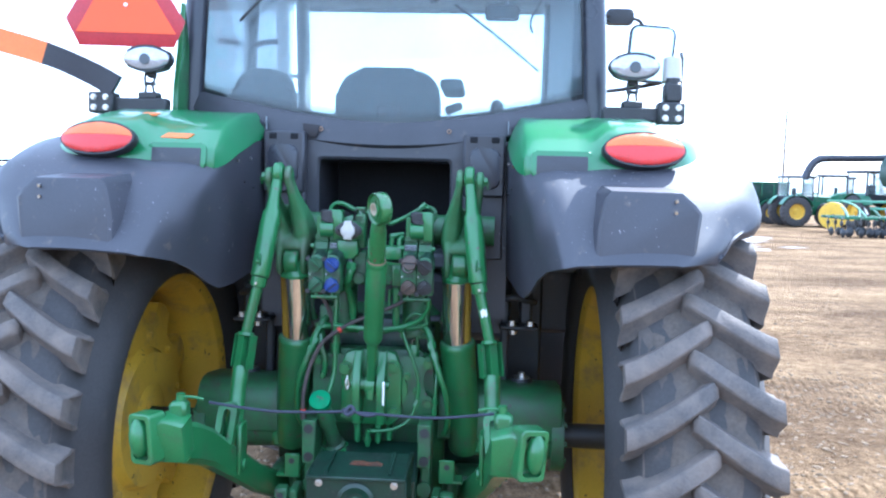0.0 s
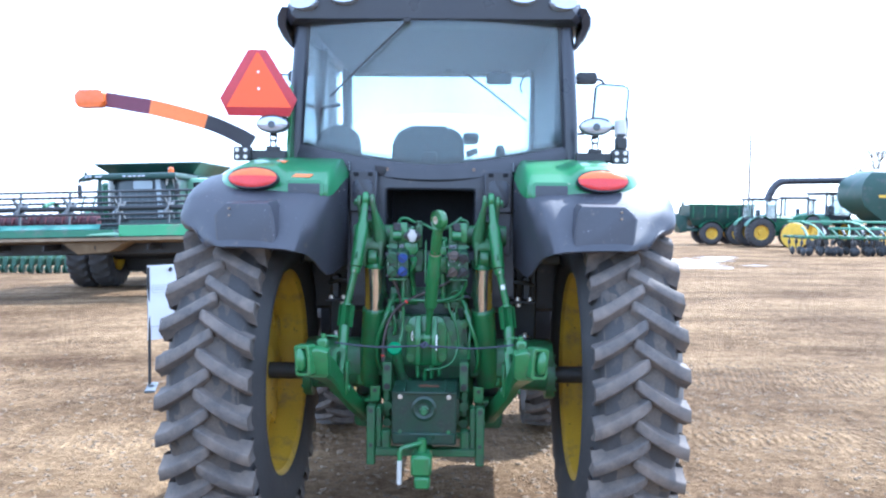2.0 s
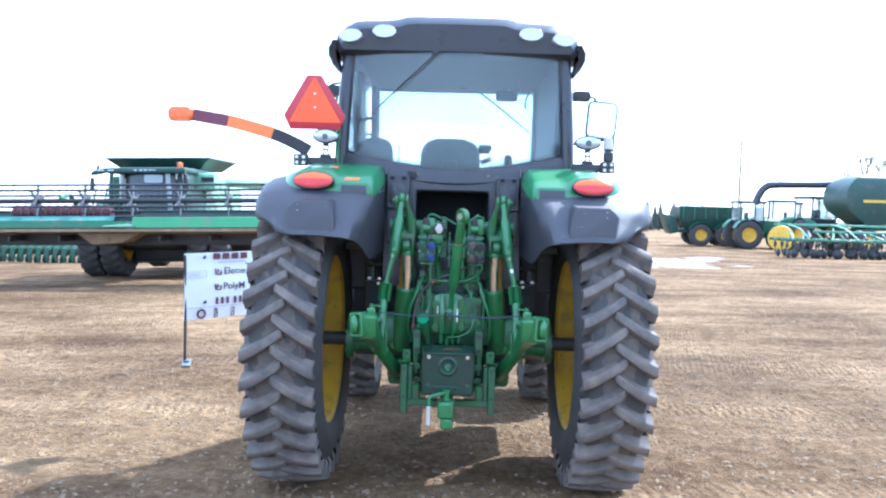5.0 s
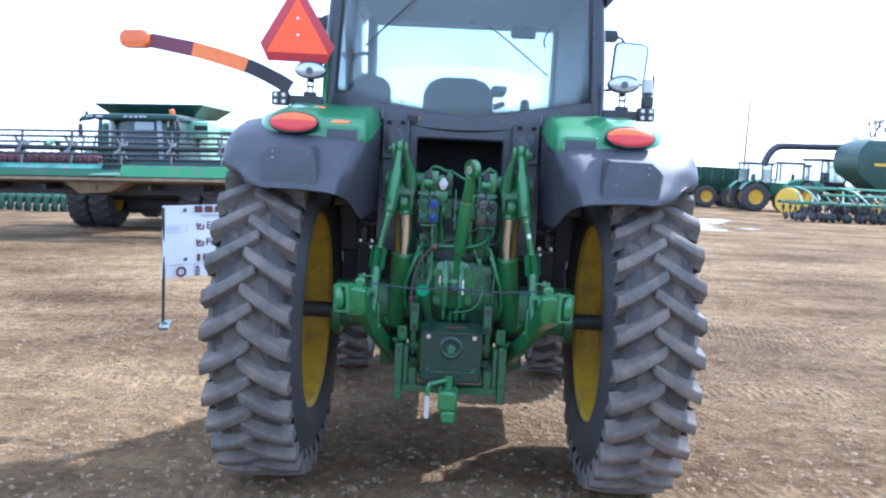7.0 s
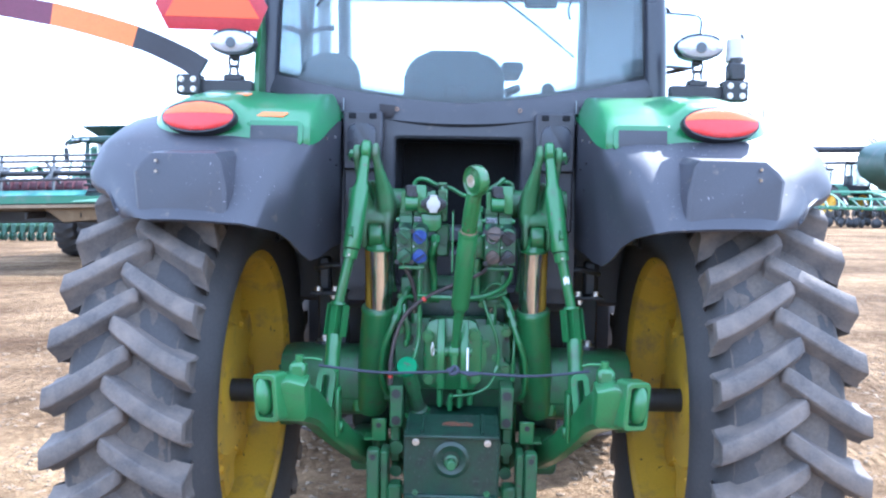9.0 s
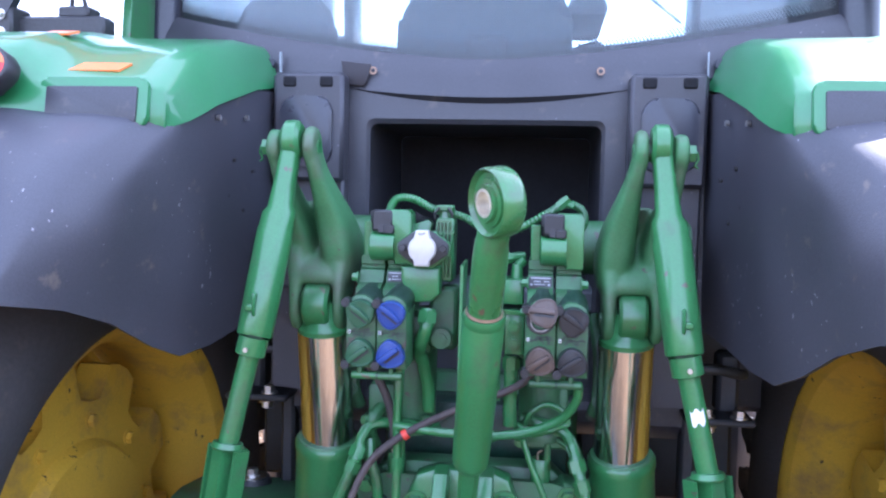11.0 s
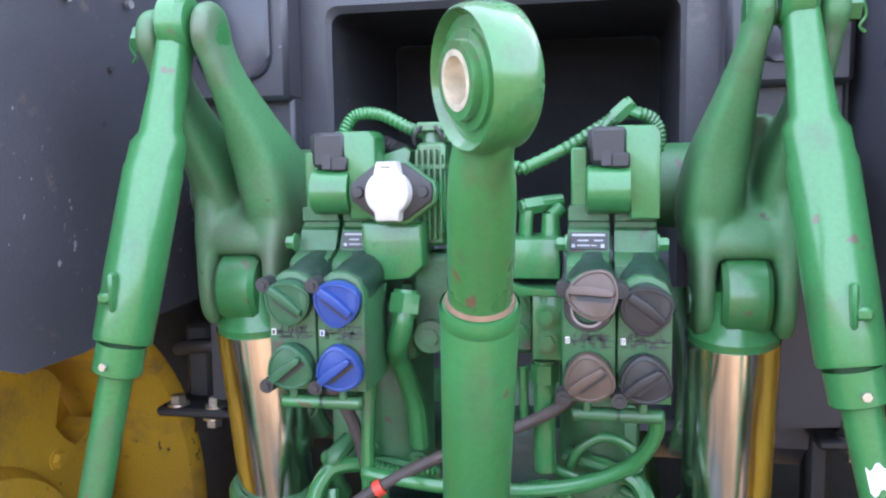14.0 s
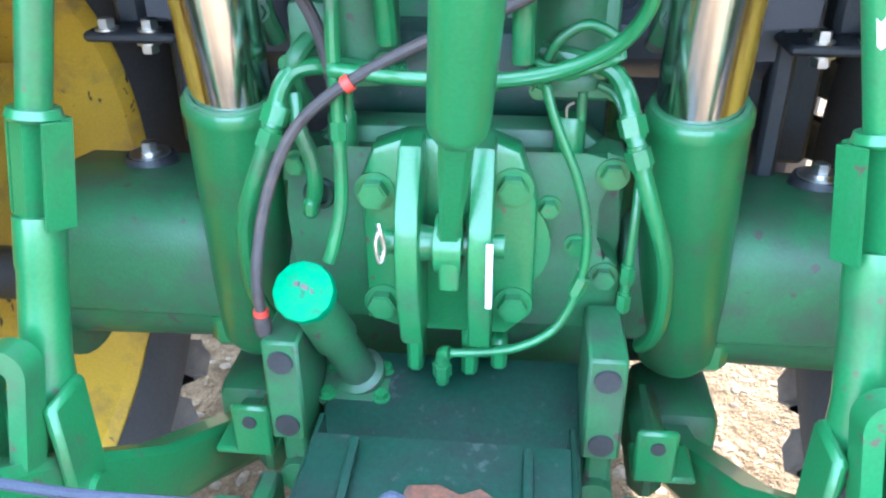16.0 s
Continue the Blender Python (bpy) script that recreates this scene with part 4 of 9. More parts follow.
    for side in (-1, 1):
        bm = bmesh.new()
        rows = []
        for dz, y0, y1, x, th in ((0.0, 0.24, 0.62, 0.845, 0.030), (-0.05, 0.245, 0.62, 0.872, 0.032), (-0.10, 0.26, 0.58, 0.876, 0.028), (-0.16, 0.29, 0.50, 0.852, 0.022), (-0.21, 0.32, 0.42, 0.818, 0.012)):
            z = 3.025 + dz
            rows.append([(side * (x - th), y0 + 0.02, z), (side * (x + th * 0.5), y0, z), (side * (x + th), y0 + 0.05, z), (side * (x + th), y1 - 0.05, z), (side * (x + th * 0.5), y1, z), (side * (x - th), y1, z)])
        V = loft(bm, rows, True)
        bm.faces.new(V[0])
        bm.faces.new(V[-1][::-1])
        bmesh.ops.recalc_face_normals(bm, faces=bm.faces)
        part("roof_corner", bm, CAB_BLACK, roof)
    bm = bmesh.new()
    box(bm, (0, 1.10, 2.945), (1.44, 1.5, 0.03), 0.01)
    part("headliner", bm, INTERIOR, tractor, "grey cab headliner")
    # floor
    bm = bmesh.new()
    box(bm, (0, 1.1, 1.60), (1.5, 1.6, 0.06), 0.01)
    part("cab_floor", bm, INTERIOR, tractor)
    # operator seat
    bm = bmesh.new()
    prism(bm, rounded(0.425, 0.36, 0.11), at(-0.028, 0.46, 2.19) @ Matrix.Rotation(radians(-5), 4, "X") @ YX, 0.12, 0.045)
    seat = part("seat_backrest", bm, GREY_FABRIC, tractor, "dark operator seat backrest")
    bm = bmesh.new()
    box(bm, (-0.028, 0.87, 1.96), (0.5, 0.5, 0.14), 0.05, seg=3)
    part("seat_cushion", bm, GREY_FABRIC, tractor)
    bm = bmesh.new()
    box(bm, (-0.02, 0.385, 2.165), (0.10, 0.02, 0.12), 0.012)
    part("seat_handle_plate", bm, BLACK_PL, seat, "dark moulded plate on the seat back")
    bm = bmesh.new()
    box(bm, (0.225, 0.70, 2.325), (0.10, 0.34, 0.05), 0.02, seg=2)
    part("armrest", bm, GREY_FABRIC, tractor)
    bm = bmesh.new()
    tube(bm, [(0.20, 0.62, 2.22), (0.235, 0.63, 2.235), (0.255, 0.66, 2.245)], 0.020, 10)
    part("seat_knob", bm, BLACK_PL, tractor)
    bm = bmesh.new()
    prism(bm, rounded(0.062, 0.12, 0.028), at(0.42, 0.95, 2.245) @ YX, 0.05, 0.014)
    part("control_lever", bm, BLACK_PL, tractor, "dark control lever knob")
    bm = bmesh.new()
    prism(bm, rounded(0.26, 0.5, 0.09), at(-0.585, 0.60, 2.13) @ YX, 0.10, 0.035)
    part("passenger_seat", bm, GREY_FABRIC, tractor, "folding instructor seat")
    bm = bmesh.new()
    tube(bm, [(-0.78, 1.00, 2.2), (-0.77, 1.0, 2.50), (-0.72, 1.02, 2.56), (-0.64, 1.02, 2.57)], 0.014, 8)
    part("grab_handle", bm, BLACK_PL, tractor)
    bm = bmesh.new()
    box(bm, (0.0, 1.75, 2.02), (0.4, 0.22, 0.35), 0.05, seg=2)
    lathe(bm, [(0.20 + 0.014 * math.cos(a), 0.014 * math.sin(a)) for a in [2 * math.pi * k / 8 for k in range(8)]], at(0, 1.6, 2.10) @ Matrix.Rotation(radians(-28), 4, "X"), 32, True)
    part("dashboard", bm, BLACK_PL, tractor)
    # wiper, inner mirror, aerial
    bm = bmesh.new()
    tube(bm, [(-0.145, 0.20, 2.935), (-0.36, 0.205, 2.73), (-0.582, 0.235, 2.518)], 0.006, 6)
    box(bm, (-0.145, 0.2, 2.94), (0.04, 0.03, 0.03), 0.006)
    part("rear_wiper", bm, BLACK_PL, tractor)
    bm = bmesh.new()
    tube(bm, [(0.134, 1.86, 2.96), (0.40, 1.87, 2.77), (0.66, 1.88, 2.565)], 0.008, 6)
    part("front_wiper", bm, BLACK_PL, tractor)
    bm = bmesh.new()
    prism(bm, rounded(0.19, 0.09, 0.02), at(0.44, 1.72, 2.862) @ YX, 0.03, 0.006)
    tube(bm, [(0.46, 1.74, 2.9), (0.47, 1.78, 2.96)], 0.01, 8)
    inner = part("interior_mirror", bm, BLACK_PL, tractor, "rear-view mirror below the headliner")
    bm = bmesh.new()
    prism(bm, rounded(0.17, 0.07, 0.016), at(0.44, 1.703, 2.862) @ YX, 0.003)
    part("mirror_glass", bm, MIRROR, inner)
    bm = bmesh.new()
    tube(bm, [(0.66, 1.7, 2.93), (0.60, 1.7, 2.82), (0.61, 1.7, 2.75)], 0.007, 8)
    box(bm, (0.06, 1.75, 2.93), (0.05, 0.03, 0.03), 0.006)
    part("cab_fittings", bm, BLACK_PL, tractor)
    # outside mirrors
    for side, mx, mz in ((-1, 1.27, 2.80), (1, 1.375, 2.735)):
        face = at(side * mx, 2.30, mz) @ Matrix.Rotation(radians(1.6), 4, "X") @ Matrix.Rotation(radians(4), 4, "Y")
        bm = bmesh.new()
        prism(bm, rounded(0.285, 0.35, 0.05), face @ YX, 0.05, 0.012)
        mir = part("outside_mirror", bm, BLACK_PL, tractor, "square outside mirror in black shell")
        bm = bmesh.new()
        prism(bm, rounded(0.255, 0.32, 0.04), face @ at(0, -0.026, 0) @ YX, 0.004)
        part("mirror_glass", bm, MIRROR, mir, "blue-tinted mirror glass")
        bm = bmesh.new()
        tube(bm, [(side * 0.75, 1.95, mz - 0.28), (side * 1.12, 2.3, mz - 0.23), (side * (mx + 0.07), 2.34, mz - 0.17), (side * (mx + 0.13), 2.34, mz - 0.13)], 0.014, 8)
        tube(bm, [(side * 0.75, 1.9, mz + 0.17), (side * 1.0, 2.1, mz + 0.2), (side * (mx - 0.10), 2.3, mz + 0.215), (side * (mx - 0.05), 2.32, mz + 0.165)], 0.012, 8)
        part("mirror_arm", bm, BLACK_PL, mir)
        bm = bmesh.new()
        prism(bm, rounded(0.165, 0.09, 0.02), at(side * 1.16, 2.2, 2.94) @ YX, 0.08, 0.015)
        part("side_lamp", bm, BLACK_PL, tractor, "dark side lamp beside the roof")


build_cab()


# ---- the hitch, its linkage and the hydraulics ----
def octo(cx, cy, z, hx, hy, ch=0.25):
    """A rounded section: the larger ch, the rounder."""
    e = 2 / (2 + (0.45 - ch) * 9)
    out = []
    for k in range(20):
        c, w = math.cos(2 * math.pi * k / 20 - 1.41), math.sin(2 * math.pi * k / 20 - 1.41)
        out.append((cx + hx * math.copysign(abs(c) ** e, c), cy + hy * math.copysign(abs(w) ** e, w), z))
    return out


def spine(bm, secs, ch=0.25):
    """An upright forged member: sections (x, y, z, half width, half depth), eased between."""
    fine = []
    n = len(secs)
    for i in range(n - 1):
        p0, p1, p2, p3 = (np.array(secs[max(0, min(n - 1, i + k))]) for k in (-1, 0, 1, 2))
        for u in (0, 0.25, 0.5, 0.75):
            fine.append(0.5 * (2 * p1 + (p2 - p0) * u + (2 * p0 - 5 * p1 + 4 * p2 - p3) * u ** 2 + (3 * p1 - p0 - 3 * p2 + p3) * u ** 3))
    fine.append(np.array(secs[-1]))
    V = loft(bm, [octo(*(float(q) for q in f), ch) for f in fine], True)
    bm.faces.new(V[0][::-1])
    bm.faces.new(V[-1])
    return bm


def build_lift(side):
    def S(x, y, z):
        return (side * x, y, z)
    # rocker arm with two ears above and a fork below
    bm = bmesh.new()
    spine(bm, [(side * 0.260, 0.00, 1.67, 0.026, 0.065), (side * 0.264, -0.005, 1.72, 0.034, 0.078), (side * 0.272, -0.025, 1.78, 0.032, 0.072), (side * 0.283, -0.07, 1.84, 0.021, 0.052), (side * 0.292, -0.108, 1.89, 0.0135, 0.04), (side * 0.2965, -0.123, 1.93, 0.0118, 0.034)])
    turn(bm, S(0.2845, -0.125, 1.926), S(0.3085, -0.125, 1.926), [(0.029, 0), (0.0345, 0.12), (0.036, 0.3), (0.036, 0.7), (0.0345, 0.88), (0.029, 1)], 32)
    spine(bm, [(side * 0.335, 0.01, 1.69, 0.026, 0.065), (side * 0.341, -0.01, 1.75, 0.026, 0.07), (side * 0.352, -0.06, 1.82, 0.019, 0.052), (side * 0.360, -0.10, 1.875, 0.0145, 0.04), (side * 0.3635, -0.12, 1.925, 0.0132, 0.033)])
    turn(bm, S(0.350, -0.125, 1.922), S(0.377, -0.125, 1.922), [(0.027, 0), (0.0325, 0.12), (0.034, 0.3), (0.034, 0.7), (0.0325, 0.88), (0.027, 1)], 32)
    spine(bm, [(side * 0.300, -0.018, 1.664, 0.050, 0.062), (side * 0.300, -0.010, 1.682, 0.056, 0.074), (side * 0.301, 0.0, 1.708, 0.052, 0.070), (side * 0.303, 0.02, 1.735, 0.040, 0.050), (side * 0.306, 0.03, 1.760, 0.034, 0.036), (side * 0.311, 0.015, 1.80, 0.030, 0.026), (side * 0.316, 0.0, 1.825, 0.018, 0.018)], 0.22)
    for x in (0.2565, 0.3430):
        spine(bm, [(side * x, -0.044, 1.572, 0.010, 0.020), (side * x, -0.044, 1.592, 0.0125, 0.036), (side * x, -0.042, 1.62, 0.0128, 0.044), (side * x, -0.032, 1.66, 0.0145, 0.054), (side * x, -0.016, 1.695, 0.0195, 0.066), (side * x, -0.006, 1.735, 0.020, 0.070)], 0.28)
    arm = part("rocker_arm", bm, ARM_GREEN, tractor, "green cast hydraulic lift arm", angle=180)
    cast = arm.modifiers.new("cast", "REMESH")
    cast.mode = "VOXEL"
    cast.voxel_size = 0.0042
    cast.use_smooth_shade = True
    fillet = arm.modifiers.new("fillet", "SMOOTH")
    fillet.factor = 0.5
    fillet.iterations = 14
    bm = bmesh.new()
    cyl(bm, S(0.262, -0.042, 1.612), S(0.2415, -0.042, 1.612), 0.018, 0.016, seg=20)
    part("fork_pin", bm, GREEN_DUSTY_SHADED, arm)
    bm = bmesh.new()
    cyl(bm, S(0.2826, -0.122, 1.922), S(0.380, -0.122, 1.922), 0.0155, seg=20)
    cyl(bm, S(0.378, -0.125, 1.922), S(0.389, -0.125, 1.922), 0.016, seg=6)
    tube(bm, [S(0.390, -0.135, 1.925), S(0.394, -0.132, 1.912), S(0.389, -0.13, 1.902), S(0.395, -0.128, 1.896)], 0.0018, 6)
    part("hitch_pin", bm, GREEN, arm)
    bm = bmesh.new()
    cyl(bm, S(0.18, 0.09, 1.74), S(0.42, 0.09, 1.74), 0.055, seg=24)
    part("rockshaft", bm, GREEN_DUSTY_SHADED, tractor)
    # lift ram
    bm = bmesh.new()
    turn(bm, S(0.2735, -0.052, 1.622), S(0.3260, -0.052, 1.622), [(0.040, 0), (0.046, 0.12), (0.047, 0.5), (0.046, 0.88), (0.040, 1)], 36)
    turn(bm, S(0.292, -0.040, 1.568), S(0.292, -0.050, 1.63), [(0.051, 0), (0.051, 0.15), (0.042, 0.3), (0.03, 1)])
    ram = part("ram_rod_end", bm, GREEN, tractor, "green forged rod end")
    bm = bmesh.new()
    turn(bm, S(0.2965, 0.022, 1.30), S(0.292, -0.040, 1.572), [(0.053, 0), (0.053, 1)], 40)
    part("ram_rod", bm, CHROME, ram, "polished chrome ram rod")
    bm = bmesh.new()
    turn(bm, S(0.334, 0.11, 0.90), S(0.2965, 0.013, 1.338), [(0.05, 0), (0.064, 0.06), (0.064, 0.955), (0.0665, 0.958), (0.0665, 0.985), (0.062, 1.0)], 40)
    box(bm, S(0.34, 0.11, 0.93), (0.13, 0.10, 0.07), 0.015)
    part("ram_cylinder", bm, GREEN, tractor, "green lift cylinder barrel")
    bm = bmesh.new()
    m, L = frame_to(S(0.334, 0.11, 0.90), S(0.2965, 0.013, 1.338))
    lathe(bm, [(0.0535, L * 0.997), (0.0535, L * 1.008), (0.060, L * 1.008), (0.062, L * 0.997)], m, 36, True)
    part("ram_wiper_seal", bm, ARM_GREEN, ram, "dusty green wiper ring")
    # upright lift link
    top, low, end = Vector(S(0.329, -0.135, 1.935)), Vector(S(0.369, -0.222, 1.585)), Vector(S(0.413, -0.232, 1.39))
    bm = bmesh.new()
    turn(bm, top - Vector((0.017, 0, 0)), top + Vector((0.017, 0, 0)), [(0.028, 0), (0.036, 0.18), (0.037, 0.5), (0.036, 0.82), (0.028, 1)], 28)
    m, L = frame_to(low, top)
    flat = []
    for s, hx, hy in ((0.52, 0.031, 0.031), (0.625, 0.030, 0.029), (0.655, 0.0225, 0.023), (0.80, 0.0185, 0.021), (0.98, 0.0165, 0.026)):
        c = low.lerp(top, s)
        flat.append(octo(c.x, c.y, c.z, hx, hy, 0.30 if s > 0.7 else 0.42))
    V = loft(bm, flat, True)
    bm.faces.new(V[0][::-1])
    bm.faces.new(V[-1])
    turn(bm, low, low.lerp(top, 0.575), [(0.030, 0), (0.0315, 0.02), (0.0325, 0.4), (0.0325, 0.92), (0.026, 1)], 28)
    turn(bm, low.lerp(end, 0.17), low, [(0.024, 0), (0.0265, 0.06), (0.0265, 1)], 24)
    p = low.lerp(top, 0.17)
    box(bm, p + Vector((side * 0.0, -0.036, 0)), (0.006, 0.016, 0.042), 0.003)
    box(bm, p + Vector((side * 0.008, -0.036, -0.006)), (0.016, 0.014, 0.012), 0.003)
    link = part("lift_link", bm, GREEN, tractor, "green adjustable lift link")
    bm = bmesh.new()
    q = low.lerp(end, 0.1)
    hexbolt(bm, q + Vector((0, -0.026, 0)), (0, -1, 0), 0.0045, 0.005, False)
    part("grease_nipple", bm, ZINC, link)
    bm = bmesh.new()
    turn(bm, end, low.lerp(end, 0.15), [(0.018, 0), (0.018, 1)], 20)
    part("link_screw", bm, GREEN, link, "bright green threaded link rod")
    if side > 0:
        bm = bmesh.new()
        q = low.lerp(end, 0.50)
        d = (end - low).normalized()
        ex = Vector((1, 0, 0)) - d * d.x
        ex.normalize()
        ey = d.cross(ex)
        if ey.y > 0:
            ey = -ey
        rows = []
        for k in range(9):
            w = radians(-36 + 72 * k / 8)
            rows.append([q + (ex * math.sin(w) + ey * math.cos(w)) * 0.0184 + d * (v + 0.004 * math.sin(k * 1.3)) for v in (-0.012, 0.0, 0.012)])
        loft(bm, rows)
        part("bare_patch", bm, WHITE_PAINT, link, "worn pale patch")
    # adjuster handle: folded plate round the screw
    low2 = Vector(S(0.425, -0.250, 1.275))
    bm = bmesh.new()
    mm, L = frame_to(low2, end)
    outline = [(-0.041, 0.012), (-0.036, -0.022), (-0.020, -0.020), (-0.019, -0.030), (0.019, -0.030), (0.020, -0.020), (0.036, -0.022), (0.041, 0.012), (0.036, 0.012), (0.031, -0.014), (0.014, -0.012), (0.014, 0.02), (-0.014, 0.02), (-0.014, -0.012), (-0.031, -0.014), (-0.036, 0.012)]
    lo = [bm.verts.new(mm @ Vector((x, y, 0))) for x, y in outline]
    hi = [bm.verts.new(mm @ Vector((x, y, L * 0.96))) for x, y in outline]
    for i in range(len(outline)):
        j = (i + 1) % len(outline)
        bm.faces.new((lo[i], lo[j], hi[j], hi[i]))
    bm.faces.new(lo[::-1])
    bm.faces.new(hi)
    turn(bm, low2.lerp(end, 0.93), low2.lerp(end, 1.04), [(0.026, 0), (0.029, 0.3), (0.026, 1)], 20)
    part("adjuster_handle", bm, GREEN, link, "folded green adjuster handle")
    foot = Vector(S(0.432, -0.315, 1.055))
    bm = bmesh.new()
    turn(bm, foot, low2.lerp(end, 0.05), [(0.032, 0), (0.034, 0.1), (0.027, 0.35), (0.026, 0.75), (0.0275, 0.78), (0.0275, 1)], 24)
    box(bm, foot + Vector((side * 0.024, -0.01, -0.03)), (0.016, 0.07, 0.17), 0.006)
    box(bm, foot + Vector((side * -0.034, -0.01, -0.03)), (0.016, 0.07, 0.17), 0.006)
    cyl(bm, foot + Vector((-0.05, -0.01, -0.085)), foot + Vector((0.05, -0.01, -0.085)), 0.018, seg=16)
    part("link_yoke", bm, GREEN, link, "slotted green link yoke")
    loop_m = at(side * 0.438, -0.372, 1.085) @ Matrix.Rotation(side * radians(-6), 4, "Y") @ Matrix.Rotation(radians(-12), 4, "X")
    bm = bmesh.new()
    ring = []
    for (w, h, r, dz), d in (((0.062, 0.205, 0.028, 0.0), 0.018), ((0.062, 0.205, 0.028, 0.0), -0.018), ((0.024, 0.115, 0.011, 0.022), -0.018), ((0.024, 0.115, 0.011, 0.022), 0.018)):
        ring.append([loop_m @ Vector((x, d, z + dz)) for x, z in rounded(w, h, r)])
    loft(bm, ring + [ring[0]], True)
    part("yoke_loop", bm, GREEN, link, "slotted green loop")
    # lower link with hook end
    bm = bmesh.new()
    path = [(0.335, 0.16, 0.72, 0.028, 0.05), (0.345, 0.02, 0.76, 0.026, 0.05), (0.385, -0.20, 0.875, 0.024, 0.05), (0.43, -0.36, 0.99, 0.024, 0.055), (0.45, -0.52, 1.09, 0.03, 0.06), (0.465, -0.62, 1.135, 0.042, 0.062), (0.48, -0.70, 1.165, 0.05, 0.062)]
    rows = []
    for x, y, z, hx, hz in path:
        b = hx * 0.7
        c = hz * 0.75
        rows.append([(side * (x + u), y, z + v) for u, v in ((hx, -c), (hx, c), (b, hz), (-b, hz), (-hx, c), (-hx, -c), (-b, -hz), (b, -hz))])
    V = loft(bm, rows, True)
    bm.faces.new(V[0])
    bm.faces.new(V[-1][::-1])
    lower = part("lower_link", bm, GREEN, tractor, "green lower lift arm with hook end", angle=32)
    bm = bmesh.new()
    # hook end: open ball cup facing out and back, with a latch on top
    prism(bm, [(-0.055, -0.05), (0.045, -0.055), (0.075, -0.03), (0.08, 0.02), (0.055, 0.055), (0.0, 0.075), (-0.055, 0.06)], at(side * 0.475, -0.735, 1.185) @ Matrix.Diagonal((side, 1, 1, 1)) @ Matrix.Rotation(radians(12), 4, "X") @ YX, 0.085, 0.012)
    part("hook_end", bm, GREEN, lower, "worn green cast hook body")
    face = at(side * 0.527, -0.775, 1.198) @ Matrix.Rotation(side * radians(24), 4, "Z") @ Matrix.Rotation(side * radians(5), 4, "Y")
    bm = bmesh.new()
    ring = []
    for w, h, r, d in ((0.082, 0.140, 0.014, 0.035), (0.082, 0.140, 0.014, -0.018), (0.076, 0.134, 0.012, -0.022), (0.056, 0.112, 0.012, -0.022), (0.052, 0.108, 0.012, 0.005)):
        ring.append([face @ Vector((x, d, z)) for x, z in rounded(w, h, r)])
    V = loft(bm, ring, True)
    bm.faces.new(V[-1])
    claw = part("claw_frame", bm, GREEN, lower, "square-edged green claw frame")
    bm = bmesh.new()
    rows = []
    for k in range(13):
        a = math.pi * k / 12
        rows.append([face @ Vector((side * 0.010 + 0.027 * math.sin(a) * math.cos(2 * math.pi * q / 24), -0.012 + 0.030 * math.sin(a) * math.sin(2 * math.pi * q / 24), 0.004 + 0.056 * math.cos(a))) for q in range(24)])
    loft(bm, rows, True)
    bmesh.ops.remove_doubles(bm, verts=bm.verts, dist=0.0004)
    part("claw_ball", bm, GREEN, claw, "rounded green claw")
    bm = bmesh.new()
    box(bm, S(0.455, -0.715, 1.265), (0.05, 0.05, 0.05), 0.01)
    cyl(bm, S(0.452, -0.715, 1.285), S(0.452, -0.715, 1.31), 0.012, seg=12)
    tube(bm, [S(0.452, -0.715, 1.300), S(0.41, -0.72, 1.302), S(0.385, -0.72, 1.296)], 0.004, 8)
    part("hook_latch", bm, GREEN, lower)
    # sway block and pivot bracket
    bm = bmesh.new()
    box(bm, S(0.345, 0.14, 0.74), (0.14, 0.16, 0.16), 0.03, seg=2)
    box(bm, S(0.285, 0.02, 0.80), (0.05, 0.16, 0.12), 0.02)
    cyl(bm, S(0.25, 0.15, 0.735), S(0.42, 0.15, 0.735), 0.035, seg=18)
    part("pivot_bracket", bm, GREEN_DUSTY_SHADED, tractor)
    bm = bmesh.new()
    box(bm, S(0.275, -0.13, 0.90), (0.055, 0.012, 0.085), 0.004)
    box(bm, S(0.29, -0.10, 0.862), (0.085, 0.07, 0.012), 0.004)
    bracket = part("guard_bracket", bm, GREEN, tractor)
    # black disc on the solid plate stands in for a hole's shade
    bm = bmesh.new()
    cyl(bm, S(0.276, -0.1385, 0.918), S(0.276, -0.134, 0.918), 0.010, seg=16)
    part("bracket_hole", bm, STEEL_BLACK, bracket)
    # black cab support behind, with bolts
    bm = bmesh.new()
    box(bm, S(0.528, 0.26, 1.357), (0.15, 0.09, 0.016), 0.005)
    tube(bm, [S(0.43, 0.25, 1.46), S(0.50, 0.22, 1.475), S(0.57, 0.25, 1.46), S(0.59, 0.30, 1.45)], 0.012, 10)
    sup = part("cab_support", bm, STEEL_BLACK, tractor, "black steel cab mount")
    bm = bmesh.new()
    box(bm, S(0.475, 0.32, 1.28), (0.035, 0.05, 0.36), 0.008)
    box(bm, S(0.555, 0.31, 1.43), (0.05, 0.06, 0.14), 0.01)
    part("mount_post", bm, STEEL_BLACK, sup)
    bm = bmesh.new()
    turn(bm, S(0.545, 0.25, 1.075), S(0.545, 0.25, 1.155), [(0.060, 0), (0.062, 0.3), (0.056, 0.55), (0.045, 0.8), (0.040, 1)], 28)
    part("rubber_mount", bm, STEEL_BLACK, sup, "round black rubber mount")
    bm = bmesh.new()
    lathe(bm, [(0.014, 0), (0.034, 0), (0.034, 0.005), (0.014, 0.005)], at(side * 0.545, 0.25, 1.153), 24, True)
    part("mount_washer", bm, ZINC, sup, "zinc washer")
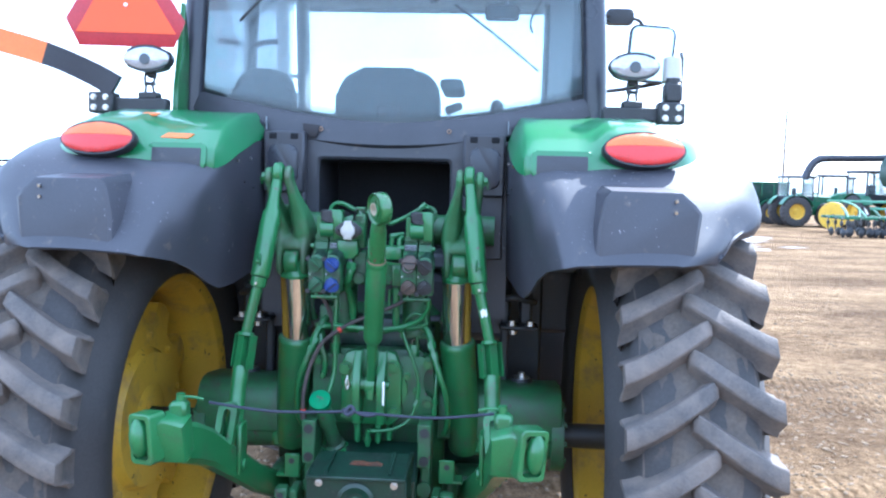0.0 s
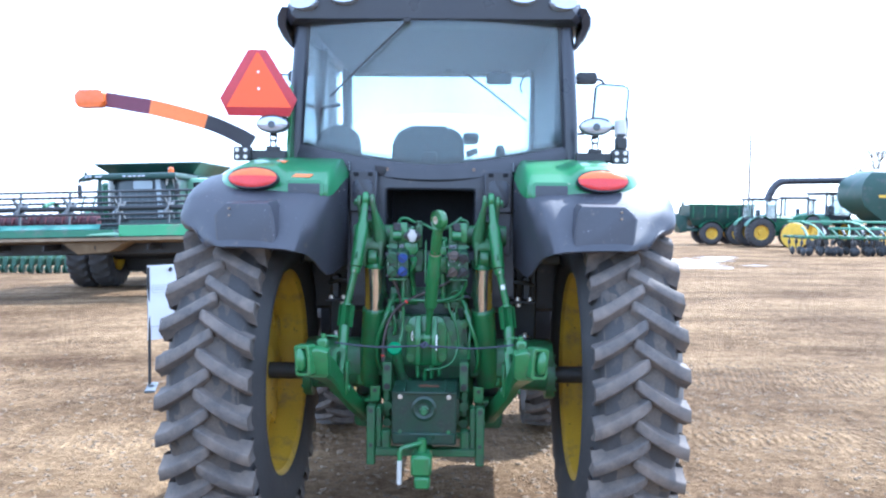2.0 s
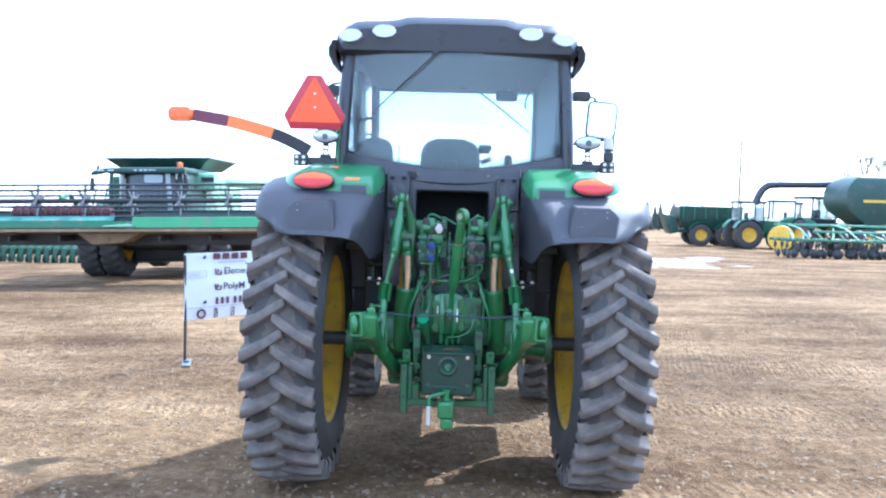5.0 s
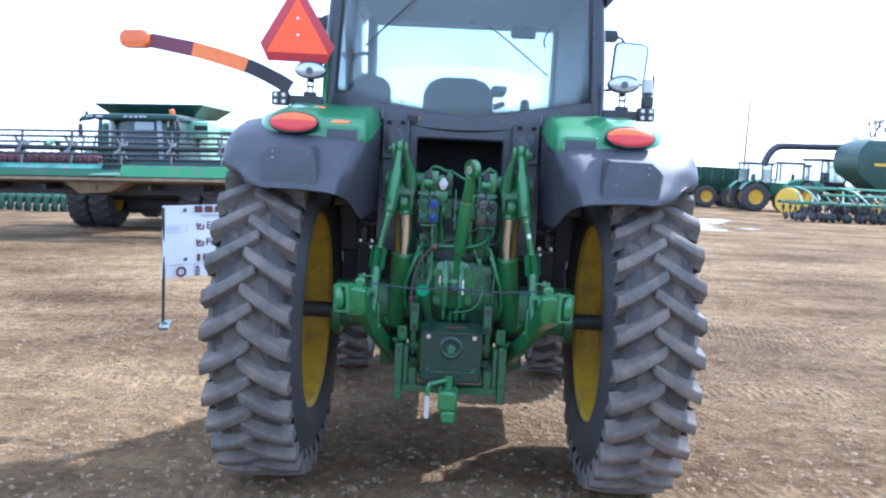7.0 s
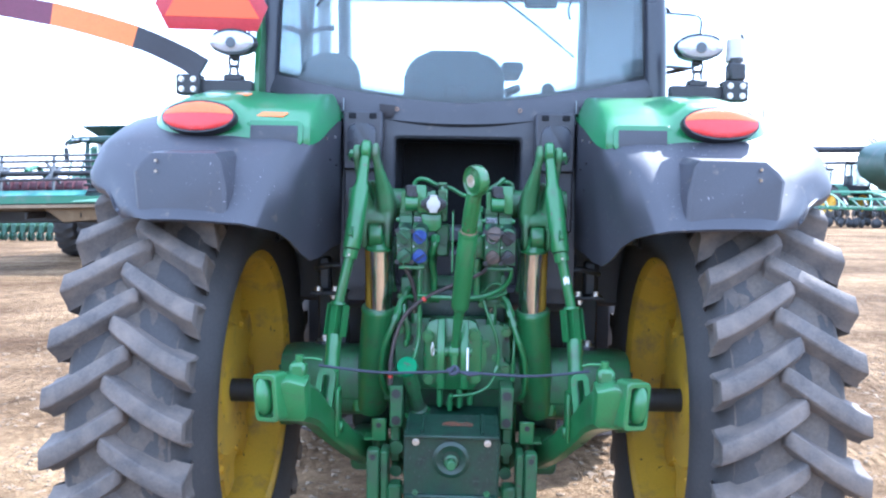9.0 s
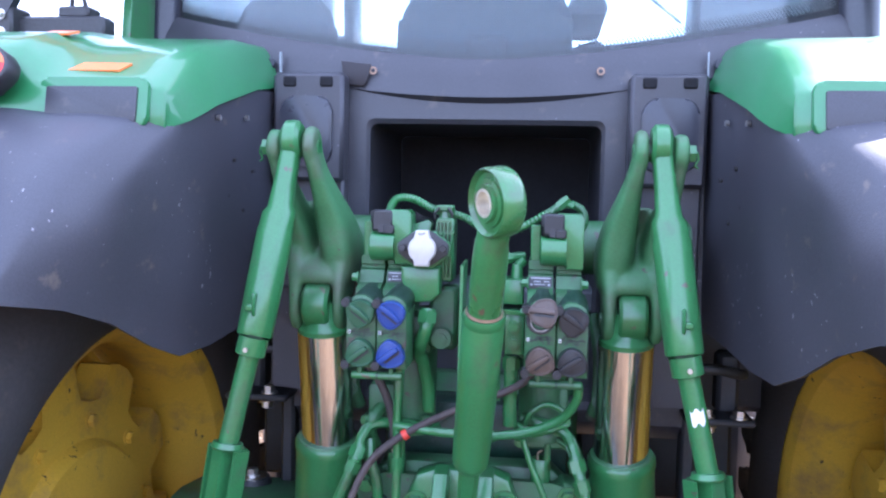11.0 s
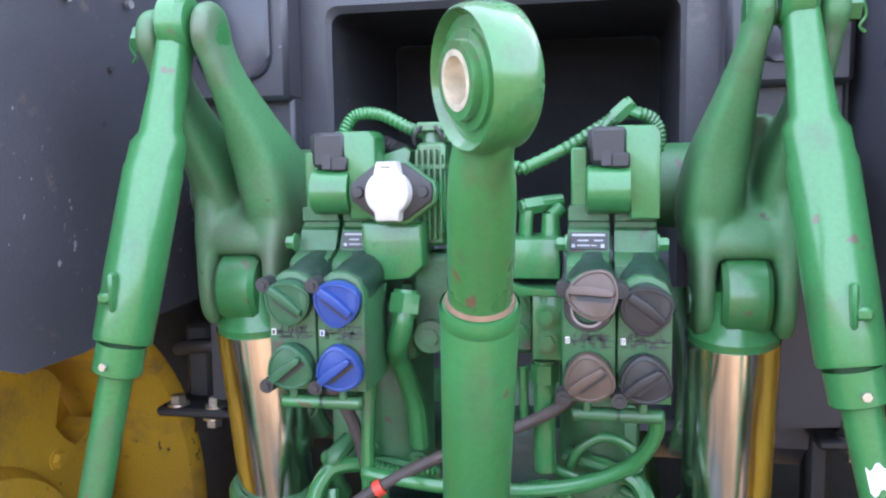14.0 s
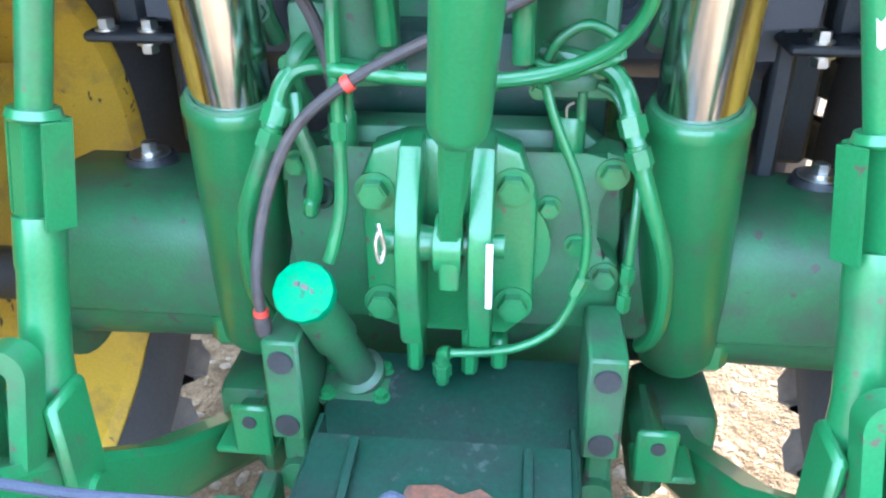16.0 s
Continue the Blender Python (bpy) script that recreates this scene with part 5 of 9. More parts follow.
    for q, d in (((0.50, 0.235, 1.365), 1), ((0.57, 0.235, 1.365), 1), ((0.545, 0.25, 1.158), 1), ((0.505, 0.235, 1.348), -1)):
        bm = bmesh.new()
        hexbolt(bm, S(*q), (0, 0, d), 0.014, 0.015)
        part("mount_bolt", bm, ZINC, sup, "zinc plated bolt")


build_lift(-1)
build_lift(1)


def build_dark_backing():
    # dark pieces added behind the linkage to close gaps that let daylight through
    for side in (-1, 1):
        bm = bmesh.new()
        box(bm, (side * 0.44, 0.62, 1.35), (0.40, 0.06, 0.62), 0.01)
        part("frame_plate", bm, STEEL_BLACK, tractor)
        bm = bmesh.new()
        box(bm, (side * 0.74, 0.84, 1.48), (0.22, 0.05, 0.50), 0.02)
        part("arch_fill", bm, PLASTIC, tractor, "black plate added to close a gap in the wheel arch")
        bm = bmesh.new()
        box(bm, (side * 0.335, 0.30, 0.855), (0.19, 0.10, 0.16), 0.02, seg=2)
        part("link_fill", bm, OILY_SHADED, tractor, "dark casting added behind the lower links to close a gap")


build_dark_backing()


def build_top_link():
    eye = Vector((0.066, -0.452, 1.833))
    col = Vector((0.045, -0.345, 1.660))
    bot = Vector((0.018, -0.218, 1.372))
    pin = Vector((0.000, -0.120, 1.200))
    ax = Vector((-0.80, -0.58, -0.10)).normalized()
    m = Matrix.Translation(eye) @ ax.to_track_quat("Z", "Y").to_matrix().to_4x4()
    bm = bmesh.new()
    prof = [(0.020, 0.028), (0.0255, 0.028), (0.0265, 0.020), (0.033, 0.019), (0.034, 0.015), (0.041, 0.0145), (0.0455, 0.0235), (0.0475, 0.021), (0.049, 0.012), (0.049, -0.012), (0.0475, -0.021), (0.0455, -0.0235), (0.041, -0.0145), (0.034, -0.015), (0.0265, -0.02), (0.0255, -0.028), (0.020, -0.028)]
    lathe(bm, [(r * 1.03, z * 0.78) for r, z in prof], m, 52, True)
    d = (col - eye).normalized()
    neck = []
    side_v = ax.cross(d).normalized()
    for s, a, b in ((0.030, 0.040, 0.013), (0.045, 0.0365, 0.0155), (0.058, 0.031, 0.019), (0.075, 0.0285, 0.024), (0.10, 0.0275, 0.0265), (0.20, 0.0275, 0.0275)):
        c = eye + d * s
        neck.append([c + side_v * a * math.cos(2 * math.pi * k / 20) + ax * b * math.sin(2 * math.pi * k / 20) for k in range(20)])
    V = loft(bm, neck, True)
    bm.faces.new(V[0][::-1])
    bm.faces.new(V[-1])
    top = part("top_link", bm, GREEN_WORN, tractor, "green top link with round eye, scuffed paint")
    bm = bmesh.new()
    lathe(bm, [(0.0165, 0.0222), (0.0205, 0.0222), (0.0205, -0.0222), (0.0165, -0.0222)], m, 28, True)
    part("eye_bushing", bm, BRASS, top, "bare metal eye bushing")
    bm = bmesh.new()
    turn(bm, bot, col, [(0.008, -0.012), (0.018, -0.006), (0.026, 0.012), (0.0305, 0.04), (0.032, 0.07), (0.033, 0.5), (0.0335, 0.985), (0.0315, 1.0)], 32)
    lathe(bm, [(0.0280, 0), (0.0335, 0), (0.0345, 0.004), (0.0345, 0.012), (0.0335, 0.016)], Matrix.Translation(col.lerp(bot, 0.05)) @ (col - bot).to_track_quat("Z", "Y").to_matrix().to_4x4(), 28)
    part("link_barrel", bm, GREEN, top, "clean green top link barrel")
    bm = bmesh.new()
    lathe(bm, [(0.0276, -0.0005), (0.0300, 0.0015), (0.0288, 0.006), (0.0276, 0.006)], Matrix.Translation(col) @ (col - bot).to_track_quat("Z", "Y").to_matrix().to_4x4(), 28, True)
    part("rust_ring", bm, RUSTY, top)
    # lower shank, flat with a split edge
    bm = bmesh.new()
    prof = []
    for s, a, b in ((0.0, 0.018, 0.022), (0.25, 0.013, 0.018), (0.6, 0.017, 0.016), (1.0, 0.019, 0.018)):
        c = Vector(pin).lerp(bot.lerp(col, 0.08), s)
        prof.append([(c.x + u, c.y + v, c.z) for u, v in ((a, -b * 0.6), (a, b), (-a, b), (-a, -b * 0.6), (-a * 0.6, -b), (a * 0.6, -b))])
    V = loft(bm, prof, True)
    bm.faces.new(V[0][::-1])
    bm.faces.new(V[-1])
    cyl(bm, pin + Vector((-0.016, 0, 0)), pin + Vector((0.016, 0, 0)), 0.036, seg=28)
    spine(bm, [(pin.x + 0.002, pin.y - 0.02, 1.155, 0.013, 0.014), (pin.x + 0.002, pin.y - 0.015, 1.20, 0.015, 0.02)])
    part("link_shank", bm, GREEN, top)
    bm = bmesh.new()
    cyl(bm, (-0.078, pin.y, pin.z), (0.066, pin.y, pin.z), 0.015, seg=20)
    cyl(bm, (-0.040, pin.y, pin.z), (-0.014, pin.y, pin.z), 0.024, 0.019, seg=20)
    part("top_link_pin", bm, GREEN, top)
    bm = bmesh.new()
    tube(bm, [(-0.078, -0.150, 1.232), (-0.083, -0.155, 1.215), (-0.079, -0.155, 1.19), (-0.074, -0.15, 1.205), (-0.077, -0.152, 1.226), (-0.08, -0.15, 1.238)], 0.003, 8)
    part("spring_pin", bm, ZINC, top, "bright spring clip")


build_top_link()


def build_centre_casting():
    bm = bmesh.new()
    # stepped rear cover
    prism(bm, [(-0.225, 1.03), (0.205, 1.03), (0.216, 1.06), (0.219, 1.105), (0.214, 1.130), (0.198, 1.146), (0.180, 1.152), (0.172, 1.168), (0.171, 1.220), (0.178, 1.235), (0.198, 1.241), (0.213, 1.250), (0.217, 1.268), (0.208, 1.284), (0.186, 1.290), (0.165, 1.276), (-0.170, 1.276), (-0.20, 1.285), (-0.225, 1.27), (-0.230, 1.235), (-0.215, 1.20), (-0.212, 1.13), (-0.225, 1.10)], at(0, 0.0, 0) @ YX, 0.06, 0.010)
    prism(bm, [(-0.222, 1.04), (0.212, 1.04), (0.216, 1.15), (0.216, 1.25), (0.16, 1.30), (-0.16, 1.30), (-0.222, 1.25)], at(0, 0.045, 0) @ YX, 0.06, 0.008)
    cover = part("rear_cover", bm, GREEN_DUSTY_SHADED, tractor, "dusty green cast rear axle cover", angle=30)
    # dark colour here paints the shaded voids between the castings
    bm = bmesh.new()
    prism(bm, [(-0.20, 1.22), (0.20, 1.22), (0.20, 1.36), (0.12, 1.40), (-0.12, 1.40), (-0.20, 1.36)], at(0, 0.17, 0) @ YX, 0.10, 0.02)
    part("upper_housing", bm, OILY_SHADED, cover, "green housing behind the hoses, darkened in colour for the shade")
    bm = bmesh.new()
    prism(bm, [(-0.112, 1.055), (-0.06, 1.04), (0.075, 1.04), (0.108, 1.075), (0.108, 1.235), (0.085, 1.30), (0.05, 1.315), (-0.055, 1.315), (-0.095, 1.30), (-0.112, 1.26)], at(-0.004, -0.045, 0) @ YX, 0.05, 0.010)
    cyl(bm, (0.045, -0.02, 1.165), (0.045, -0.050, 1.165), 0.078, seg=44)
    part("bracket_base", bm, GREEN, cover, "bolted green top link bracket base")
    for x in (-0.048, 0.038):
        bm = bmesh.new()
        prism(bm, [(-0.06, 1.32), (-0.10, 1.315), (-0.145, 1.25), (-0.158, 1.20), (-0.155, 1.14), (-0.13, 1.06), (-0.06, 1.05)], at(x, 0, 0) @ YZ, 0.029, 0.006)
        ear = part("bracket_ear", bm, GREEN, cover, "thick green bracket ear")
        if x > 0:
            bm = bmesh.new()
            box(bm, (x + 0.012, -0.1605, 1.18), (0.008, 0.005, 0.085), 0.001)
            part("white_stripe", bm, WHITE_PAINT, ear, "narrow white plate")
    for x, z in ((-0.098, 1.244), (0.073, 1.255), (-0.093, 1.085), (0.078, 1.09)):
        bm = bmesh.new()
        hexbolt(bm, (x, -0.069, z), (0, -1, 0), 0.019, 0.018)
        part("flange_bolt", bm, GREEN, cover, "large green hexagon bolt")
    for x, z, r in ((0.195, 1.260, 0.0155), (0.195, 1.116, 0.0145), (0.156, 1.160, 0.0115), (0.119, 1.213, 0.0115), (-0.205, 1.262, 0.013), (-0.205, 1.09, 0.013)):
        bm = bmesh.new()
        hexbolt(bm, (x, -0.029, z), (0, -1, 0), r, 0.016)
        part("cover_bolt", bm, GREEN, cover)
    for x, z0, z1 in ((0.145, 1.345, 1.475), (-0.165, 1.37, 1.46)):
        bm = bmesh.new()
        box(bm, (x, 0.045, (z0 + z1) / 2), (0.092, 0.10, z1 - z0), 0.012, seg=2)
        box(bm, (x, 0.045, z0 + 0.012), (0.112, 0.11, 0.022), 0.005)
        leg = part("valve_leg", bm, GREEN_DUSTY_SHADED, cover, "dusty green valve housing leg")
        for dx in (-0.046, 0.046):
            bm = bmesh.new()
            hexbolt(bm, (x + dx, -0.011, z0 + 0.014), (0, -1, 0), 0.009, 0.008)
            part("leg_bolt", bm, GREEN, leg)
    # squat drums on top of the cover
    for x, z0, z1, r in ((-0.150, 1.262, 1.322, 0.0185), (0.140, 1.268, 1.326, 0.0195)):
        bm = bmesh.new()
        turn(bm, (x, 0.0, z0), (x, 0.0, z1), [(r * 1.25, 0), (r * 1.25, 0.12), (r, 0.14), (r, 0.94), (r * 0.9, 1)], 24)
        housing = part("plug_housing", bm, GREEN, cover)
        bm = bmesh.new()
        cyl(bm, (x + 0.012, -0.008, z1 - 0.005), (x + 0.012, -0.008, z1 + 0.032), 0.0065, seg=14)
        part("vent_tube", bm, GREEN, housing)
        bm = bmesh.new()
        tube(bm, [(x - 0.006, -0.014, z1), (x - 0.006, -0.016, z1 + 0.014), (x + 0.002, -0.016, z1 + 0.02)], 0.0018, 6)
        part("wire_clip", bm, ZINC, housing, "thin wire clip")
    # round socket that the ribbed cable enters
    bm = bmesh.new()
    lathe(bm, [(0.014, -0.01), (0.0215, -0.01), (0.0215, 0.004), (0.019, 0.007), (0.014, 0.007)], at(-0.178, -0.034, 1.222) @ Matrix.Rotation(radians(90), 4, "X"), 28, True)
    cyl(bm, (-0.178, -0.02, 1.222), (-0.178, -0.033, 1.222), 0.0145, seg=20)
    part("sensor_socket", bm, OILY_SHADED, cover)
    bm = bmesh.new()
    box(bm, (-0.183, -0.062, 1.214), (0.018, 0.022, 0.026), 0.005)
    part("sensor_plug", bm, GREEN, cover)
    for q in ((-0.155, 1.185), (0.165, 1.125)):
        bm = bmesh.new()
        cyl(bm, (q[0], -0.028, q[1]), (q[0], -0.033, q[1]), 0.004, seg=12)
        part("pipe_plug", bm, ZINC, cover)
    # upright bars with dark plugs
    for side in (-1, 1):
        cx = side * 0.2095 if side < 0 else 0.197
        bm = bmesh.new()
        box(bm, (cx, -0.105, 1.0), (0.048, 0.13, 0.155), 0.004)
        box(bm, (cx + 0.004 * side, -0.09, 0.86), (0.034, 0.10, 0.16), 0.006)
        cyl(bm, (cx, -0.155, 0.84), (cx, -0.06, 0.84), 0.026, seg=20)
        cyl(bm, (cx, -0.155, 0.75), (cx, -0.06, 0.75), 0.022, seg=20)
        bar = part("upright_bar", bm, GREEN_DUSTY_SHADED, tractor, "square green bar with two dark plugs")
        for z in (1.048, 0.948):
            bm = bmesh.new()
            cyl(bm, (cx, -0.168, z), (cx, -0.174, z), 0.017, 0.016, seg=24)
            part("plug", bm, STEEL_BLACK, bar)
    # oil filler
    bm = bmesh.new()
    c, base = Vector((-0.171, -0.165, 1.150)), Vector((-0.132, -0.06, 0.955))
    d = (c - base).normalized()
    turn(bm, base, c - d * 0.02, [(0.036, 0), (0.036, 0.05), (0.026, 0.08), (0.025, 0.5), (0.03, 0.55), (0.027, 1)], 24)
    filler = part("oil_filler", bm, GREEN_DUSTY_SHADED, tractor, "green oil filler tube with round cap")
    bm = bmesh.new()
    box(bm, base + Vector((-0.004, -0.01, -0.012)), (0.10, 0.07, 0.014), 0.004, Matrix.Rotation(radians(16), 4, "X"))
    part("filler_flange", bm, GREEN_DUSTY_SHADED, filler)
    for dx in (-0.042, 0.034):
        for dy in (-0.035, 0.012):
            bm = bmesh.new()
            hexbolt(bm, base + Vector((dx, dy, -0.004 + 0.25 * dy)), (0, -0.2, 1), 0.009, 0.010)
            part("flange_bolt", bm, GREEN, filler)
    bm = bmesh.new()
    d2 = (Vector((0.0, -0.75, 0.66))).normalized()
    m = Matrix.Translation(c) @ d2.to_track_quat("Z", "Y").to_matrix().to_4x4()
    rings = []
    n = 48
    for r, z in ((0.030, -0.018), (0.0365, -0.016), (0.038, 0.0), (0.036, 0.006), (0.025, 0.009), (0.0005, 0.010)):
        rings.append([m @ Vector(((r * (1 + (0.018 if (k % 4) < 2 and r > 0.03 else 0))) * math.cos(2 * math.pi * k / n), (r * (1 + (0.018 if (k % 4) < 2 and r > 0.03 else 0))) * math.sin(2 * math.pi * k / n), z)) for k in range(n)])
    loft(bm, rings, True)
    part("filler_cap", bm, CAP_GREEN, filler, "bright green ribbed cap with worn marks")
    bm = bmesh.new()
    for k in range(5):
        a = radians(25 + 28 * k)
        q = m @ Vector((0.012 * math.cos(a * 2) + 0.004, 0.014 * math.sin(a) - 0.006, 0.0098))
        box(bm, q, (0.003 + 0.002 * (k % 3), 0.006, 0.002), 0, m.to_3x3().to_4x4())
    part("worn_mark", bm, BROWN_PL, filler, "dark chipped paint marks")
    # power take-off guard, plate and stub
    bm = bmesh.new()
    prism(bm, [(-0.415, 0.975), (-0.235, 0.995), (-0.235, 0.98), (-0.405, 0.96), (-0.405, 0.71), (-0.415, 0.71)], at(0, 0, 0) @ YZ, 0.31, 0.003)
    guard = part("shaft_guard", bm, OILY_SHADED, tractor, "dark green guard over the drive shaft")
    for x in (-0.156, 0.158):
        bm = bmesh.new()
        box(bm, (x, -0.30, 0.85), (0.008, 0.23, 0.27), 0.002)
        part("guard_side", bm, OILY_SHADED, guard)
    bm = bmesh.new()
    box(bm, (0, -0.425, 0.975), (0.32, 0.02, 0.012), 0.003)
    part("guard_lip", bm, OILY_SHADED, guard)
    bm = bmesh.new()
    box(bm, (0, -0.42, 0.745), (0.315, 0.018, 0.055), 0.006)
    part("guard_skirt", bm, OILY_SHADED, guard)
    bm = bmesh.new()
    lathe(bm, [(0.030, 0.0), (0.060, 0.0), (0.063, 0.005), (0.050, 0.010), (0.030, 0.004)], at(0, -0.4165, 0.895) @ Matrix.Rotation(radians(90), 4, "X"), 36, True)
    part("shaft_collar", bm, OILY_SHADED, guard)
    bm = bmesh.new()
    turn(bm, (0, -0.39, 0.885), (0, -0.455, 0.885), [(0.024, 0), (0.024, 0.4), (0.017, 0.45), (0.017, 0.95), (0.013, 1)], 20)
    part("drive_stub", bm, GREEN_DUSTY_SHADED, guard)
    for x in (-0.120, 0.122):
        for z, mt in ((0.952, ZINC), (0.775, GREEN_DUSTY_SHADED)):
            bm = bmesh.new()
            hexbolt(bm, (x, -0.415, z), (0, -1, 0), 0.009, 0.009)
            part("guard_bolt", bm, mt, guard)
    bm = bmesh.new()
    prism(bm, [(-0.035, -0.330), (0.070, -0.335), (0.075, -0.318), (0.052, -0.302), (0.030, -0.312), (0.006, -0.300), (-0.030, -0.304)], at(0, 0, 0.9865) @ Matrix.Rotation(radians(6.3), 4, "X") @ at(0, 0, 0.036), 0.002)
    part("worn_decal", bm, OLD_DECAL, guard, "worn orange decal remains")
    # stiffening lips on the guard's top
    for x in (-0.10, 0.105):
        bm = bmesh.new()
        prism(bm, [(-0.40, 0.977), (-0.25, 0.996), (-0.25, 1.006), (-0.40, 0.987)], at(x, 0, 0) @ YZ, 0.012, 0.003)
        part("guard_rib", bm, OILY_SHADED, guard)
    bm = bmesh.new()
    prism(bm, [(-0.24, 0.90), (-0.02, 0.965), (-0.02, 0.80), (-0.24, 0.80)], at(0, 0, 0) @ YZ, 0.35, 0.006)
    part("casting_floor", bm, OILY_SHADED, cover, "oily dark green casting ledge")
    # small upright fins and fitting at the foot of the casting
    for x, h in ((-0.053, 0.07), (0.022, 0.075), (0.062, 0.05)):
        bm = bmesh.new()
        box(bm, (x, -0.05, 1.008), (0.022, 0.05, h), 0.006)
        part("casting_fin", bm, GREEN, cover)
    # drawbar support: side plates, cross member, drawbar with clevis
    for side in (-1, 1):
        bm = bmesh.new()
        box(bm, (side * 0.283, -0.24, 0.71), (0.045, 0.05, 0.31), 0.006)
        box(bm, (side * 0.245, -0.20, 0.73), (0.03, 0.09, 0.25), 0.006)
        box(bm, (side * 0.205, -0.22, 0.68), (0.05, 0.07, 0.11), 0.008)
        sp = part("drawbar_hanger", bm, GREEN_DUSTY_SHADED, tractor, "green drawbar hanger plate")
        # black discs on the plate face paint the shade of its holes
        for z in (0.84, 0.66):
            bm = bmesh.new()
            cyl(bm, (side * 0.283, -0.2655, z), (side * 0.283, -0.2695, z), 0.010, seg=14)
            part("hanger_hole", bm, STEEL_BLACK, sp)
    bm = bmesh.new()
    box(bm, (0, -0.24, 0.625), (0.52, 0.06, 0.04), 0.006)
    box(bm, (0, -0.20, 0.70), (0.40, 0.04, 0.03), 0.006)
    part("hanger_cross_bar", bm, GREEN_DUSTY_SHADED, tractor)
    bm = bmesh.new()
    box(bm, (-0.005, -0.18, 0.655), (0.085, 0.62, 0.04), 0.006)
    box(bm, (-0.005, -0.52, 0.655), (0.10, 0.14, 0.10), 0.012)
    box(bm, (0.0, -0.55, 0.575), (0.075, 0.09, 0.06), 0.01)
    cyl(bm, (-0.005, -0.50, 0.70), (-0.005, -0.50, 0.765), 0.022, seg=18)
    tube(bm, [(-0.005, -0.51, 0.75), (-0.06, -0.55, 0.745), (-0.105, -0.565, 0.73), (-0.108, -0.57, 0.68)], 0.012, 8)
    db = part("drawbar", bm, GREEN, tractor, "green drawbar with clevis and pin")
    bm = bmesh.new()
    tube(bm, [(-0.109, -0.572, 0.68), (-0.110, -0.574, 0.62), (-0.110, -0.575, 0.565)], 0.0125, 10)
    part("pin_handle", bm, WHITE_PL, db, "pale worn pin handle")


build_centre_casting()


def cap_outline(flip, swing=0, r=0.0255):
    """Shield-shaped lid with three blunt corners, one at the hinge."""
    out = []
    for k in range(48):
        a = 2 * math.pi * k / 48
        rr = 0.915
        for corner in (148, 22, -98):
            rr += 0.14 * max(0, math.cos(a - flip * radians(corner + swing))) ** 9
        out.append((r * rr * math.cos(a), r * rr * math.sin(a)))
    return out


def dust_cap(c, flip, ridge, tilt=8, lift=0.0):
    m = at(*c) @ Matrix.Rotation(radians(tilt), 4, "X")
    bm = bmesh.new()
    prism(bm, cap_outline(flip, lift), m @ YX, 0.0115, 0.0012)
    g = m @ at(0, -0.0085, 0) @ Matrix.Rotation(radians(ridge), 4, "Y")
    prism(bm, [(-0.023, -0.0022), (0.017, -0.0018), (0.0195, 0.0008), (0.018, 0.0052), (-0.004, 0.0078), (-0.023, 0.0062)], g @ YX, 0.010, 0.0012)
    # flat dark strip painted in place of a shaded slot
    slot = bmesh.new()
    prism(slot, rounded(0.034, 0.0050, 0.002), m @ at(0, -0.0060, 0) @ Matrix.Rotation(radians(ridge), 4, "Y") @ at(0.001, 0, -0.0046) @ YX, 0.0012)
    edge = [m @ YX @ Vector((x * 0.90, z * 0.90, -0.0060)) for x, z in cap_outline(flip, lift)[::2]]
    tube(bm, edge + edge[:1], 0.0011, 5, 1, smooth=False)
    return bm, slot


